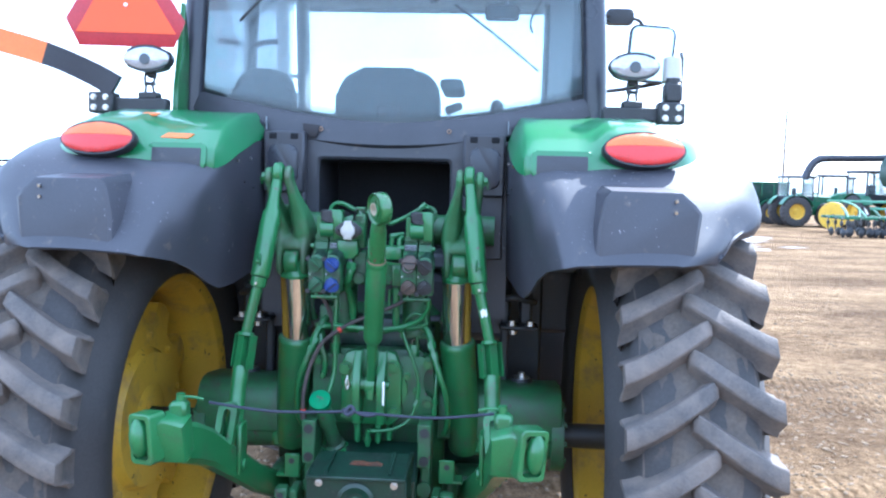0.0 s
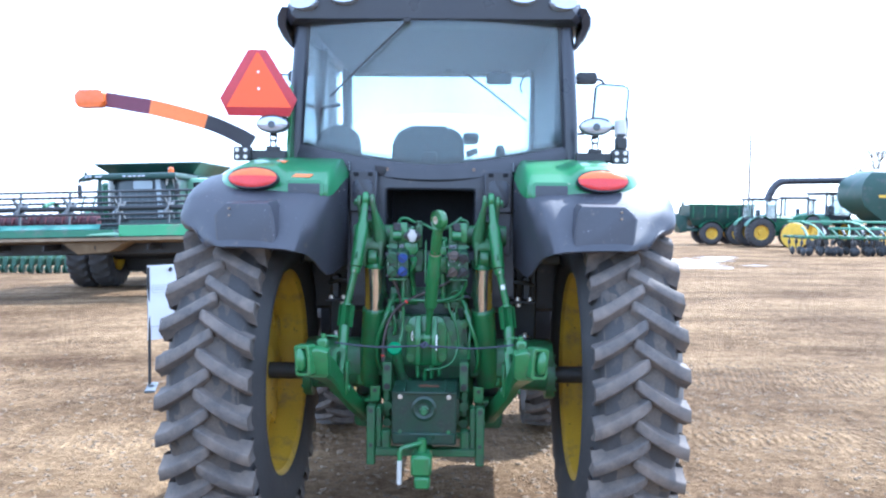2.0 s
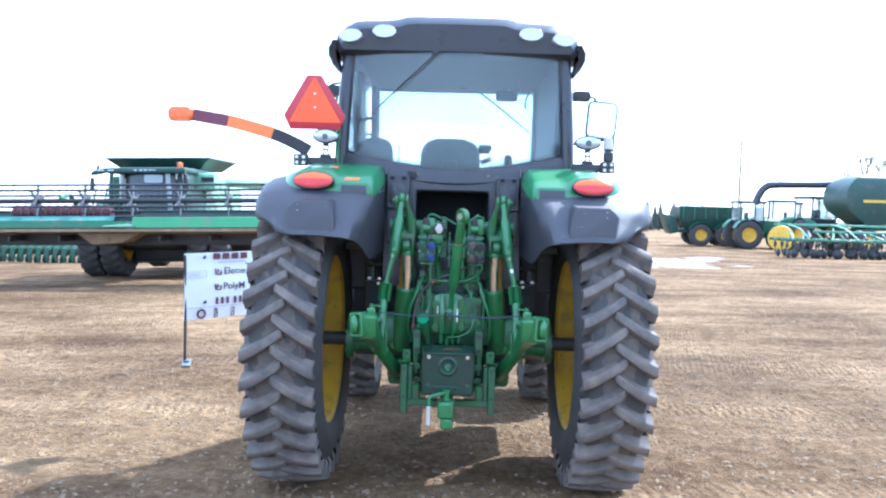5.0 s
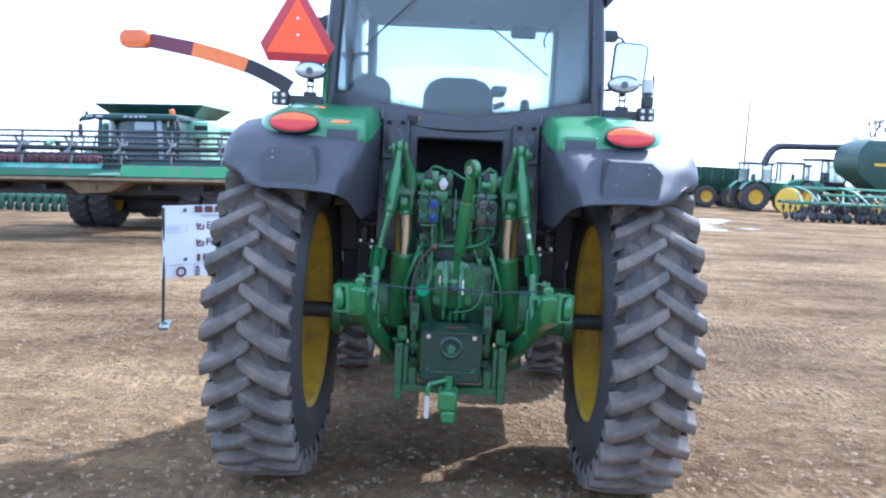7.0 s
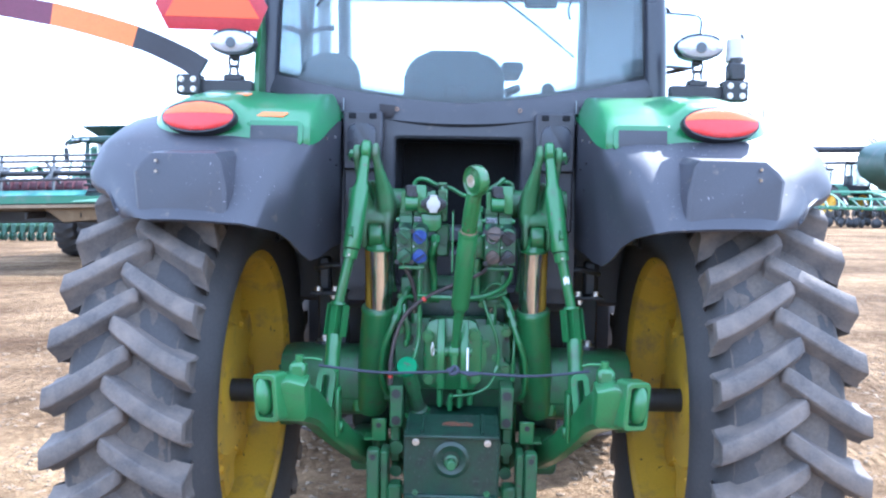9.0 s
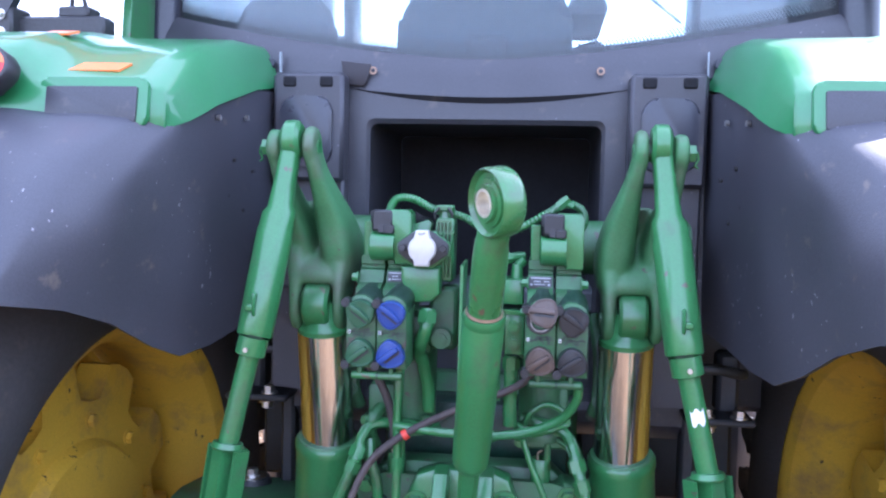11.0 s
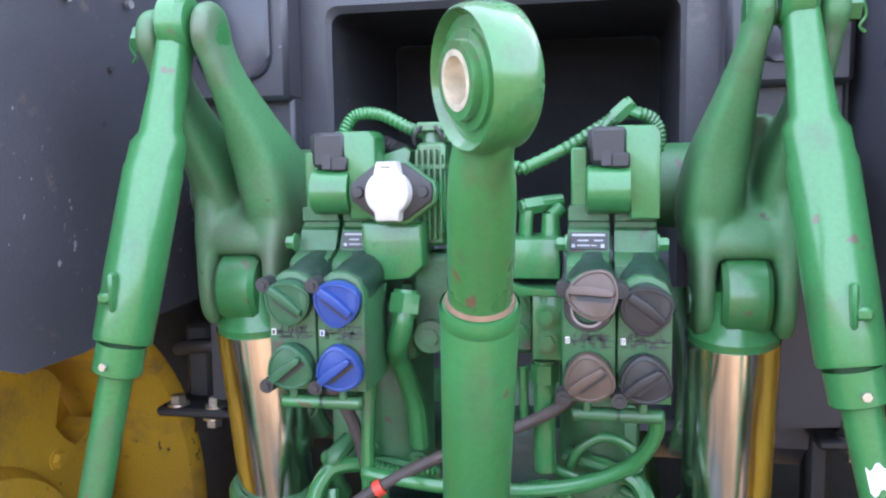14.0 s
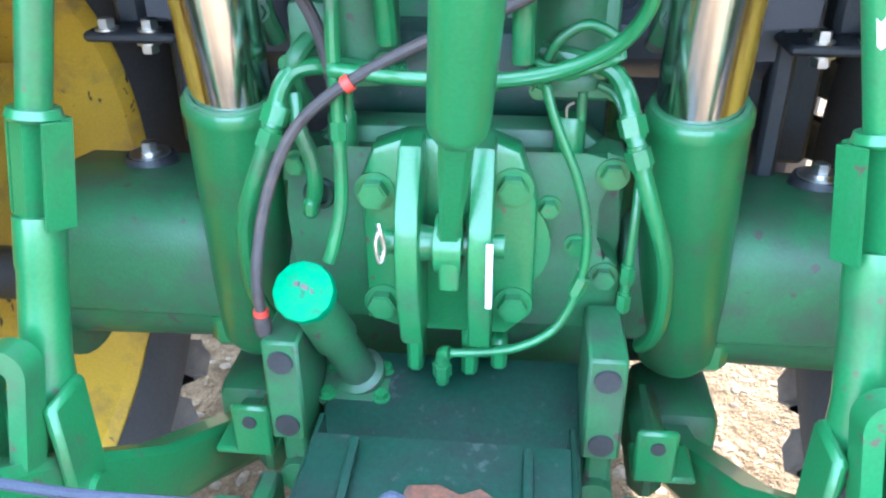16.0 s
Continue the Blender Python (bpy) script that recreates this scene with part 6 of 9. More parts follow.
def build_couplers():
    before = set(tractor.children)
    for ox, mats, names in ((-0.316, (GREEN_PL, BLUE_PL), ("green", "blue")), (0.0, (BROWN_PL, BLACK_PL), ("brown", "black"))):
        right = ox == 0.0
        # two capped coupler blocks under each stack
        for i, cx in enumerate((0.1315, 0.1865)):
            x = cx + ox
            bm = bmesh.new()
            prism(bm, [(-0.0268, 1.513), (0.0268, 1.513), (0.0268, 1.622), (0.020, 1.636), (0.006, 1.643), (-0.010, 1.643), (-0.0268, 1.630)], at(x, -0.145, 0) @ YX, 0.09, 0.003)
            block = part("coupler_block", bm, GREEN_DUSTY_SHADED, tractor, "dusty green hydraulic coupler block with capped sockets")
            bm = bmesh.new()
            turn(bm, (x + 0.002, -0.10, 1.63), (x + 0.002, -0.178, 1.619), [(0.027, 0), (0.0265, 0.9), (0.024, 1)], 28)
            part("coupler_neck", bm, OILY_SHADED, block, "grimy dark coupler neck")
            for z, ridge in ((1.612, 38), (1.541, -38)):
                up = z > 1.58
                lifted = right and i == 0 and up
                bm = bmesh.new()
                lathe(bm, [(0.017, 0), (0.0250, 0.0), (0.0250, 0.005), (0.0240, 0.007), (0.017, 0.007)], at(x, -0.190, z) @ Matrix.Rotation(radians(90), 4, "X"), 28, True)
                part("socket_rim", bm, STEEL_BLACK if lifted else OILY_SHADED, block)
                if lifted:
                    bm = bmesh.new()
                    lathe(bm, [(0.0155, 0), (0.018, 0.0), (0.018, 0.010), (0.0155, 0.010)], at(x, -0.190, z - 0.002) @ Matrix.Rotation(radians(90), 4, "X"), 24, True)
                    part("coupler_sleeve", bm, ZINC_DARK, block, "bare steel socket under the lifted cap")
                bm, slot = dust_cap((x + 0.001 + 0.004 * lifted, -0.201 - 0.011 * lifted, z + 0.015 * lifted), 1 if up else -1, 4 if lifted else ridge, -14 if lifted else 6, 34 if lifted else 0)
                cap = part("dust_cap", bm, mats[i], block, ("lifted " if lifted else "") + names[i] + " plastic dust cap with grip ridge")
                part("slot_shade", slot, INK, cap, "dark strip laid on for the shade of the grip's slot")
                bm = bmesh.new()
                hx, hz = x - 0.0245, z + (0.019 if up else -0.020)
                cyl(bm, (hx, -0.188, hz), (hx, -0.209, hz), 0.0085, 0.0078, seg=18)
                cyl(bm, (hx, -0.208, hz), (hx, -0.2115, hz), 0.0042, seg=6)
                part("cap_screw", bm, BLACK_PL, block, "dark cap hinge screw")
            # engraved lines and symbols between the sockets
            rnd = random.Random(int(1000 * cx) + int(right))
            bm = bmesh.new()
            for k in range(24):
                u = -0.021 + 0.042 * rnd.random()
                w = 0.003 + 0.010 * rnd.random() ** 2
                box(bm, (x + u, -0.1903, 1.570 + 0.0145 * rnd.random()), (w, 0.001, 0.0011), 0)
            for k in range(15):
                box(bm, (x - 0.018 + 0.036 * rnd.random(), -0.1903, 1.571 + 0.012 * rnd.random()), (0.0011, 0.001, 0.003 + 0.005 * rnd.random()), 0)
            box(bm, (x + 0.004, -0.1903, 1.577), (0.044, 0.001, 0.001), 0)
            part("engraved_mark", bm, INK, block, "grimy engraved symbols")
            bm = bmesh.new()
            box(bm, (x - 0.021, -0.1905, 1.577), (0.0048, 0.0015, 0.0066), 0.0003)
            lab = part("port_label", bm, WHITE_PAINT, block, "tiny white port label")
            bm = bmesh.new()
            strokes = [(0, 0)] if not right else [(-0.0014, 0), (0, 0), (0.0014, 0)] if i == 0 else [(-0.0015, 0), (0.0, -14), (0.0012, 14)]
            for dx, slant in strokes:
                box(bm, (x - 0.021 + dx, -0.1914, 1.577), (0.0006 if right else 0.0028, 0.0006, 0.0048), 0, Matrix.Rotation(radians(slant), 4, "Y"))
            part("label_mark", bm, BLUE_PL if names[i] == "blue" else INK, lab)
        bm = bmesh.new()
        turn(bm, (0.114 + ox, -0.184, 1.499), (0.160 + ox, -0.184, 1.499), [(0.005, 0), (0.0075, 0.06), (0.0075, 1)], 16)
        turn(bm, (0.163 + ox, -0.184, 1.499), (0.207 + ox, -0.184, 1.499), [(0.0075, 0), (0.0075, 0.94), (0.005, 1)], 16)
        rod = part("drain_tube", bm, GREEN if not right else GREEN_DUSTY_SHADED, tractor, "green drain tube under the couplers")
        bm = bmesh.new()
        cyl(bm, (0.155 + ox, -0.184, 1.499), (0.170 + ox, -0.184, 1.499), 0.0068, seg=16)
        part("tube_joint", bm, OILY_SHADED, rod)
        for q in (0.130, 0.186):
            bm = bmesh.new()
            box(bm, (q + ox, -0.180, 1.508), (0.009, 0.022, 0.014), 0.002)
            part("tube_bracket", bm, GREEN_DUSTY_SHADED, rod)
        # control valve sections behind, one over each block
        for i, cx in enumerate((0.129, 0.180)):
            x = cx + ox
            bm = bmesh.new()
            prism(bm, [(-0.085, 1.706), (-0.085, 1.690), (-0.079, 1.688), (-0.079, 1.682), (-0.090, 1.679), (-0.096, 1.656), (-0.122, 1.651), (-0.131, 1.645), (-0.133, 1.622), (-0.11, 1.60), (0.02, 1.58), (0.02, 1.706)], at(x, 0, 0) @ YZ, 0.046, 0.003)
            # darker green chosen to paint the shade of the crevices
            sec = part("valve_section", bm, GREEN_DUSTY_SHADED, tractor, "green hydraulic control valve section", angle=25)
            bm = bmesh.new()
            box(bm, (x + 0.002, -0.111, 1.6545), (0.010, 0.007, 0.002), 0.0005, Matrix.Rotation(radians(10), 4, "X"))
            part("oil_port", bm, OILY_SHADED, sec)
            if (i == 0) == right:
                rot = Matrix.Rotation(radians(-14), 4, "X")
                bm = bmesh.new()
                box(bm, (x, -0.0945, 1.668), (0.041, 0.002, 0.019), 0.0004, rot)
                pl = part("rating_plate", bm, INK, sec, "small black plate with unreadable pale bars")
                bm = bmesh.new()
                m = at(x, -0.0958, 1.668) @ rot
                for u, v, w, h in ((0, 0.0068, 0.036, 0.0022), (-0.006, 0.0006, 0.012, 0.0014), (0.011, 0.0006, 0.010, 0.0014), (-0.005, -0.0050, 0.014, 0.0013), (0.006, -0.0050, 0.006, 0.0010), (-0.0165, -0.0055, 0.0036, 0.0036), (0.0155, -0.0055, 0.0040, 0.0040)):
                    prism(bm, [(u - w / 2, v - h / 2), (u + w / 2, v - h / 2), (u + w / 2, v + h / 2), (u - w / 2, v + h / 2)], m @ YX, 0.0006)
                part("printed_bar", bm, INK_GREY, pl, "pale printed bars")
            for zz in (1.666, 1.612):
                bm = bmesh.new()
                hexbolt(bm, (x + (0.0225 if i else -0.0225), -0.105, zz), (1 if i else -1, 0, 0), 0.008, 0.010)
                part("through_bolt", bm, GREEN, sec)
        bm = bmesh.new()
        turn(bm, (0.1265 + ox, -0.093, 1.725), (0.1735 + ox, -0.093, 1.725), [(0.024, 0), (0.0268, 0.05), (0.0268, 0.95), (0.0268, 1)], 36)
        box(bm, (0.150 + ox, -0.07, 1.725), (0.047, 0.05, 0.052), 0.002)
        coil = part("solenoid_coil", bm, GREEN, tractor, "green solenoid coil cylinder")
        bm = bmesh.new()
        box(bm, (0.150 + ox, -0.090, 1.773), (0.040, 0.04, 0.040), 0.004)
        box(bm, (0.132 + ox, -0.088, 1.780), (0.010, 0.035, 0.022), 0.002)
        box(bm, (0.163 + ox, -0.090, 1.757), (0.020, 0.044, 0.016), 0.002)
        plug = part("coil_plug", bm, BLACK_PL, coil, "black electrical plug")
        # ink-dark marks laid on the plug as the shade of a notch
        bm = bmesh.new()
        cyl(bm, (0.148 + ox, -0.109, 1.762), (0.148 + ox, -0.1108, 1.762), 0.0055, seg=16)
        box(bm, (0.148 + ox, -0.1103, 1.756), (0.0105, 0.0016, 0.010), 0)
        part("plug_slot", bm, INK, plug)
        bm = bmesh.new()
        prism(bm, [(-0.016, 1.693), (0.0165, 1.693), (0.0165, 1.786), (0.010, 1.794), (-0.031, 1.794), (-0.031, 1.769), (-0.016, 1.769)], at(0.1885 + ox, -0.082, 0) @ YX, 0.05, 0.003)
        part("valve_body", bm, GREEN, tractor, "square green valve body", angle=25)
        bm = bmesh.new()
        box(bm, (0.118 + ox, -0.062, 1.734), (0.018, 0.03, 0.075), 0.002)
        cyl(bm, (0.118 + ox, -0.075, 1.757), (0.118 + ox, -0.079, 1.757), 0.004, seg=10)
        part("end_plate", bm, GREEN, tractor)
        if not right:
            bm = bmesh.new()
            prism(bm, [(0.0, 1.76), (0.050, 1.776), (0.058, 1.770), (0.045, 1.70), (0.0, 1.70)], at(-0.135, -0.055, 0) @ YX, 0.03, 0.004)
            part("socket_bracket", bm, GREEN, tractor)
        # casting that carries the stack
        bm = bmesh.new()
        side = 1 if right else -1
        x = 0.138 if right else -0.122
        turn(bm, (x, 0.025, 1.345), (x, 0.025, 1.53), [(0.053, 0), (0.054, 0.05), (0.053, 0.09), (0.0465, 0.13), (0.046, 0.5), (0.0475, 0.97), (0.044, 1)], 40)
        base = part("valve_base", bm, GREEN_DUSTY_SHADED, tractor, "dusty green round valve base casting", angle=40)
        bm = bmesh.new()
        box(bm, (x + 0.008 * side, -0.01, 1.555), (0.115, 0.13, 0.075), 0.012, seg=2)
        part("base_deck", bm, GREEN_DUSTY_SHADED, base)
        for q in ((-0.03, 1.385), (0.034, 1.372)):
            bm = bmesh.new()
            hexbolt(bm, (x + q[0], -0.018, q[1]), (0, -1, 0), 0.010, 0.012)
            part("base_bolt", bm, GREEN, base)
    # block between the stacks, stepped, with a bent flange and bolts
    bm = bmesh.new()
    prism(bm, [(0.030, 1.669), (0.092, 1.669), (0.098, 1.663), (0.098, 1.622), (0.030, 1.622)], at(0, -0.045, 0) @ YX, 0.08, 0.005)
    blk = part("centre_valve", bm, GREEN, tractor, "green stepped valve block between the stacks", angle=30)
    bm = bmesh.new()
    prism(bm, [(0.030, 1.626), (0.055, 1.614), (0.100, 1.614), (0.100, 1.606), (0.053, 1.606), (0.030, 1.618)], at(0, -0.060, 0) @ YX, 0.09, 0.002)
    part("bent_flange", bm, GREEN, blk)
    bm = bmesh.new()
    prism(bm, [(0.066, 1.605), (0.070, 1.609), (0.102, 1.609), (0.102, 1.530), (0.066, 1.530)], at(0, -0.055, 0) @ YX, 0.08, 0.005)
    part("side_block", bm, GREEN, blk)
    bm = bmesh.new()
    box(bm, (0.045, -0.03, 1.57), (0.045, 0.07, 0.08), 0.006)
    part("rear_block", bm, GREEN_DUSTY_SHADED, blk)
    for q in ((0.083, -0.095, 1.582), (0.083, -0.095, 1.552), (0.050, -0.065, 1.590), (0.050, -0.065, 1.558)):
        bm = bmesh.new()
        hexbolt(bm, q, (0, -1, 0), 0.0095, 0.008)
        part("block_bolt", bm, GREEN, blk)
    bm = bmesh.new()
    cyl(bm, (0.084, -0.04, 1.668), (0.084, -0.04, 1.695), 0.012, 0.010, seg=16)
    cyl(bm, (0.084, -0.04, 1.690), (0.095, -0.03, 1.700), 0.009, seg=12)
    part("regulator", bm, GREEN, blk)
    # left of the top link: fittings below the socket
    bm = bmesh.new()
    prism(bm, [(-0.128, 1.690), (-0.055, 1.690), (-0.055, 1.640), (-0.072, 1.625), (-0.105, 1.622), (-0.118, 1.640), (-0.128, 1.665)], at(0, -0.080, 0) @ YX, 0.07, 0.006)
    rb = part("relief_body", bm, GREEN, tractor, "green relief valve casting", angle=30)
    bm = bmesh.new()
    box(bm, (-0.052, -0.045, 1.59), (0.055, 0.07, 0.12), 0.008)
    cyl(bm, (-0.052, -0.08, 1.555), (-0.052, -0.10, 1.555), 0.019, seg=20)
    cyl(bm, (-0.052, -0.10, 1.555), (-0.052, -0.104, 1.555), 0.011, seg=6)
    part("relief_plug", bm, GREEN_DUSTY_SHADED, rb)
    for ob in tractor.children:
        if ob not in before:
            ob.location.z += 0.018


build_couplers()


def build_socket():
    plate = [(0.047, 0.002), (0.045, 0.010), (0.016, 0.031), (-0.016, 0.031), (-0.045, 0.010), (-0.047, 0.0), (-0.045, -0.010), (-0.016, -0.031), (0.016, -0.031), (0.045, -0.010)]
    bm = bmesh.new()
    prism(bm, [(x * 1.07, z * 1.10 - 0.002) for x, z in plate], at(-0.083, -0.128, 1.744) @ YX, 0.020, 0.003)
    box(bm, (-0.083, -0.10, 1.744), (0.05, 0.05, 0.05), 0.008)
    part("socket_mount", bm, GREEN, tractor, "green socket mounting flange")
    bm = bmesh.new()
    prism(bm, plate, at(-0.083, -0.142, 1.744) @ YX, 0.008, 0.002)
    base = part("trailer_socket", bm, BLACK_PL, tractor, "black trailer socket with white lid")
    bm = bmesh.new()
    lid = []
    for k in range(40):
        a = 2 * math.pi * k / 40
        x, z = 0.0248 * math.cos(a), 0.0248 * math.sin(a)
        if z > 0.0205:
            x, z = max(-0.0115, min(0.0115, x * 1.0)), 0.034 if abs(x) < 0.0115 else z
        elif z < -0.021:
            x, z = x * 1.15, -0.0305 if abs(x) < 0.0115 else z
        lid.append((x, z))
    m = at(-0.083, -0.156, 1.743)
    loft(bm, [[m @ Vector((x * f, -d, z * f)) for x, z in lid] for f, d in ((1, -0.010), (1.0, 0.004), (0.95, 0.008), (0.75, 0.0105), (0.02, 0.0115))], True)
    part("socket_lid", bm, WHITE_PL, base, "round pale plastic lid with hinge tab")
    bm = bmesh.new()
    box(bm, (-0.083, -0.1660, 1.744), (0.011, 0.003, 0.012), 0.001)
    part("lid_emblem", bm, WHITE_PL, base)
    bm = bmesh.new()
    box(bm, (-0.083, -0.164, 1.773), (0.013, 0.008, 0.006), 0.002)
    part("lid_hinge", bm, WHITE_PL, base)
    for dx in (-0.0365, 0.0365):
        bm = bmesh.new()
        cyl(bm, (-0.083 + dx, -0.145, 1.744), (-0.083 + dx, -0.151, 1.744), 0.0068, 0.0055, seg=16)
        cyl(bm, (-0.083 + dx, -0.1505, 1.744), (-0.083 + dx, -0.1515, 1.744), 0.0028, seg=6)
        part("socket_screw", bm, STEEL_BLACK, base, "dull steel screw")
    # finned block beside it
    bm = bmesh.new()
    box(bm, (-0.052, -0.05, 1.738), (0.034, 0.06, 0.12), 0.004)
    relay = part("relay_block", bm, GREEN, tractor, "green finned relay block")
    for k in range(5):
        bm = bmesh.new()
        box(bm, (-0.066 + 0.007 * k, -0.085, 1.738), (0.003, 0.014, 0.104 - 0.012 * (k == 4)), 0.0008)
        part("cooling_fin", bm, GREEN, relay)
    bm = bmesh.new()
    box(bm, (-0.054, -0.075, 1.770), (0.042, 0.03, 0.006), 0.001)
    part("relay_flange", bm, GREEN, relay)
    bm = bmesh.new()
    cyl(bm, (-0.054, -0.06, 1.790), (-0.054, -0.06, 1.812), 0.013, 0.010, seg=18)
    box(bm, (-0.054, -0.06, 1.816), (0.034, 0.03, 0.012), 0.003)
    part("relay_cap", bm, GREEN, relay)
    bm = bmesh.new()
    for dx in (-0.018, 0.014):
        tube(bm, [(-0.054 + dx, -0.07, 1.796), (-0.054 + dx, -0.075, 1.806), (-0.054 + dx * 0.5, -0.075, 1.817)], 0.0025, 6)
    part("retaining_clip", bm, STEEL_BLACK, relay)
    bm = bmesh.new()
    prism(bm, [(-0.15, 1.50), (-0.14, 1.715), (-0.06, 1.72), (-0.06, 1.48)], at(-0.012, 0, 0) @ YZ, 0.006, 0.001)
    part("support_plate", bm, GREEN, tractor)


build_socket()


def fitting(bm, p, d, r=0.012, h=0.022):
    p, d = Vector(p), Vector(d).normalized()
    cyl(bm, p - d * h / 2, p + d * h / 2, r, seg=6)
    cyl(bm, p - d * h * 0.7, p + d * h * 0.7, r * 0.78, seg=14)


def build_hoses():
    def run(name, pts, r, mt, label="", ribs=0.0, fits=(), n=8, seg=10):
        bm = bmesh.new()
        tube(bm, pts, r, seg, n, ribs)
        for i, rr in fits:
            a, b = Vector(pts[i]), Vector(pts[i + 1] if i + 1 < len(pts) else pts[i - 1])
            fitting(bm, a, b - a, rr)
        return part(name, bm, mt, tractor, label)
    red = run("hydraulic_hose", [(0.125, -0.06, 1.515), (0.10, -0.08, 1.492), (0.045, -0.09, 1.465), (-0.045, -0.10, 1.428), (-0.125, -0.112, 1.385), (-0.180, -0.118, 1.335), (-0.215, -0.13, 1.26), (-0.232, -0.15, 1.17), (-0.2335, -0.15, 1.10)], 0.0072, HOSE, "dark braided hose with red sleeves")
    bm = bmesh.new()
    cyl(bm, (-0.110, -0.110, 1.3935), (-0.119, -0.1115, 1.388), 0.0102, seg=14)
    part("red_sleeve", bm, RED_RUBBER, red, "red plastic sleeve")
    bm = bmesh.new()
    cyl(bm, (-0.2335, -0.15, 1.112), (-0.2335, -0.15, 1.104), 0.0098, seg=14)
    part("red_sleeve", bm, RED_RUBBER, red, "red plastic sleeve")
    bm = bmesh.new()
    turn(bm, (-0.2335, -0.148, 1.075), (-0.2335, -0.15, 1.104), [(0.009, 0), (0.011, 0.3), (0.011, 1)], 12)
    part("hose_ferrule", bm, HOSE, red)
    run("hydraulic_hose", [(-0.205, -0.07, 1.525), (-0.19, -0.06, 1.50), (-0.165, -0.05, 1.45), (-0.15, -0.045, 1.39), (-0.15, -0.03, 1.34)], 0.0085, HOSE, "dark braided hose")
    run("pressure_hose", [(0.200, -0.165, 1.515), (0.199, -0.155, 1.485), (0.175, -0.135, 1.445), (0.12, -0.115, 1.412), (0.05, -0.11, 1.398), (-0.04, -0.11, 1.398), (-0.12, -0.10, 1.402), (-0.137, -0.095, 1.402)], 0.0085, GREEN, "painted green hose")
    run("pressure_hose", [(-0.128, -0.085, 1.535), (-0.131, -0.085, 1.50), (-0.134, -0.09, 1.42), (-0.132, -0.095, 1.33), (-0.134, -0.10, 1.24), (-0.145, -0.11, 1.185), (-0.152, -0.115, 1.165)], 0.0085, GREEN, "painted green hose", fits=((0, 0.014), (3, 0.0105)))
    run("steel_line", [(-0.06, -0.02, 1.375), (-0.13, -0.03, 1.388), (-0.185, -0.05, 1.39), (-0.205, -0.065, 1.372), (-0.213, -0.075, 1.34), (-0.220, -0.085, 1.315), (-0.245, -0.09, 1.255), (-0.268, -0.08, 1.19), (-0.276, -0.06, 1.10), (-0.268, -0.04, 1.04), (-0.255, -0.02, 1.01)], 0.011, GREEN, "bent green steel line", fits=((4, 0.017), (5, 0.016)))
    run("steel_line", [(0.10, -0.02, 1.41), (0.15, -0.03, 1.402), (0.185, -0.04, 1.39), (0.202, -0.055, 1.362), (0.208, -0.065, 1.335), (0.218, -0.075, 1.30), (0.240, -0.085, 1.235), (0.262, -0.08, 1.17), (0.272, -0.06, 1.09), (0.268, -0.04, 1.03), (0.255, -0.02, 1.00)], 0.011, GREEN, "bent green steel line", fits=((4, 0.017), (5, 0.016)))
    run("steel_line", [(0.228, -0.03, 1.25), (0.226, -0.045, 1.19), (0.223, -0.05, 1.13), (0.222, -0.05, 1.09)], 0.006, GREEN, fits=((3, 0.010), (2, 0.010)))
    run("steel_line", [(0.17, -0.02, 1.37), (0.19, -0.03, 1.36), (0.205, -0.05, 1.33)], 0.006, GREEN)
    run("steel_line", [(0.085, -0.045, 1.42), (0.09, -0.05, 1.405), (0.13, -0.06, 1.395), (0.16, -0.055, 1.40), (0.19, -0.05, 1.412)], 0.006, GREEN, fits=((2, 0.010),))
    run("conduit", [(-0.160, -0.065, 1.785), (-0.160, -0.065, 1.812), (-0.146, -0.06, 1.832), (-0.115, -0.06, 1.832), (-0.08, -0.06, 1.815), (-0.05, -0.06, 1.806)], 0.0075, GREEN, "ribbed green cable conduit", ribs=0.10, n=12)
    run("conduit", [(-0.05, -0.06, 1.808), (-0.02, -0.05, 1.80), (0.01, -0.04, 1.782), (0.05, -0.03, 1.765)], 0.0075, GREEN, "ribbed green cable conduit", ribs=0.10, n=12)
    run("conduit", [(-0.12, -0.04, 1.80), (-0.10, -0.045, 1.79), (-0.085, -0.05, 1.785)], 0.010, BLACK_PL, "", ribs=0.12, n=10)
    run("conduit", [(0.195, -0.03, 1.77), (0.208, -0.03, 1.795), (0.200, -0.035, 1.820), (0.170, -0.045, 1.828), (0.140, -0.05, 1.812), (0.10, -0.045, 1.788), (0.05, -0.04, 1.765)], 0.0075, GREEN, "ribbed green cable conduit", ribs=0.10, n=12)
    run("conduit", [(0.185, -0.055, 1.825), (0.165, -0.055, 1.830), (0.145, -0.055, 1.812)], 0.006, GREEN, fits=((1, 0.010),))
    run("conduit", [(0.02, -0.10, 1.375), (0.05, -0.08, 1.385), (0.08, -0.07, 1.39), (0.105, -0.075, 1.385)], 0.0075, GREEN, "ribbed green cable conduit", ribs=0.10, n=12)
    run("conduit", [(0.105, -0.075, 1.385), (0.120, -0.08, 1.34), (0.150, -0.085, 1.27), (0.165, -0.085, 1.20), (0.160, -0.085, 1.13), (0.135, -0.09, 1.07), (0.09, -0.095, 1.04), (0.04, -0.095, 1.028), (-0.002, -0.095, 1.024)], 0.006, GREEN, "thin green cable conduit", ribs=0.06, n=14, fits=((4, 0.010),))
    run("steel_line", [(-0.002, -0.095, 1.024), (-0.012, -0.09, 1.02), (-0.014, -0.085, 0.99), (-0.014, -0.08, 0.965)], 0.009, GREEN, fits=((2, 0.013),))
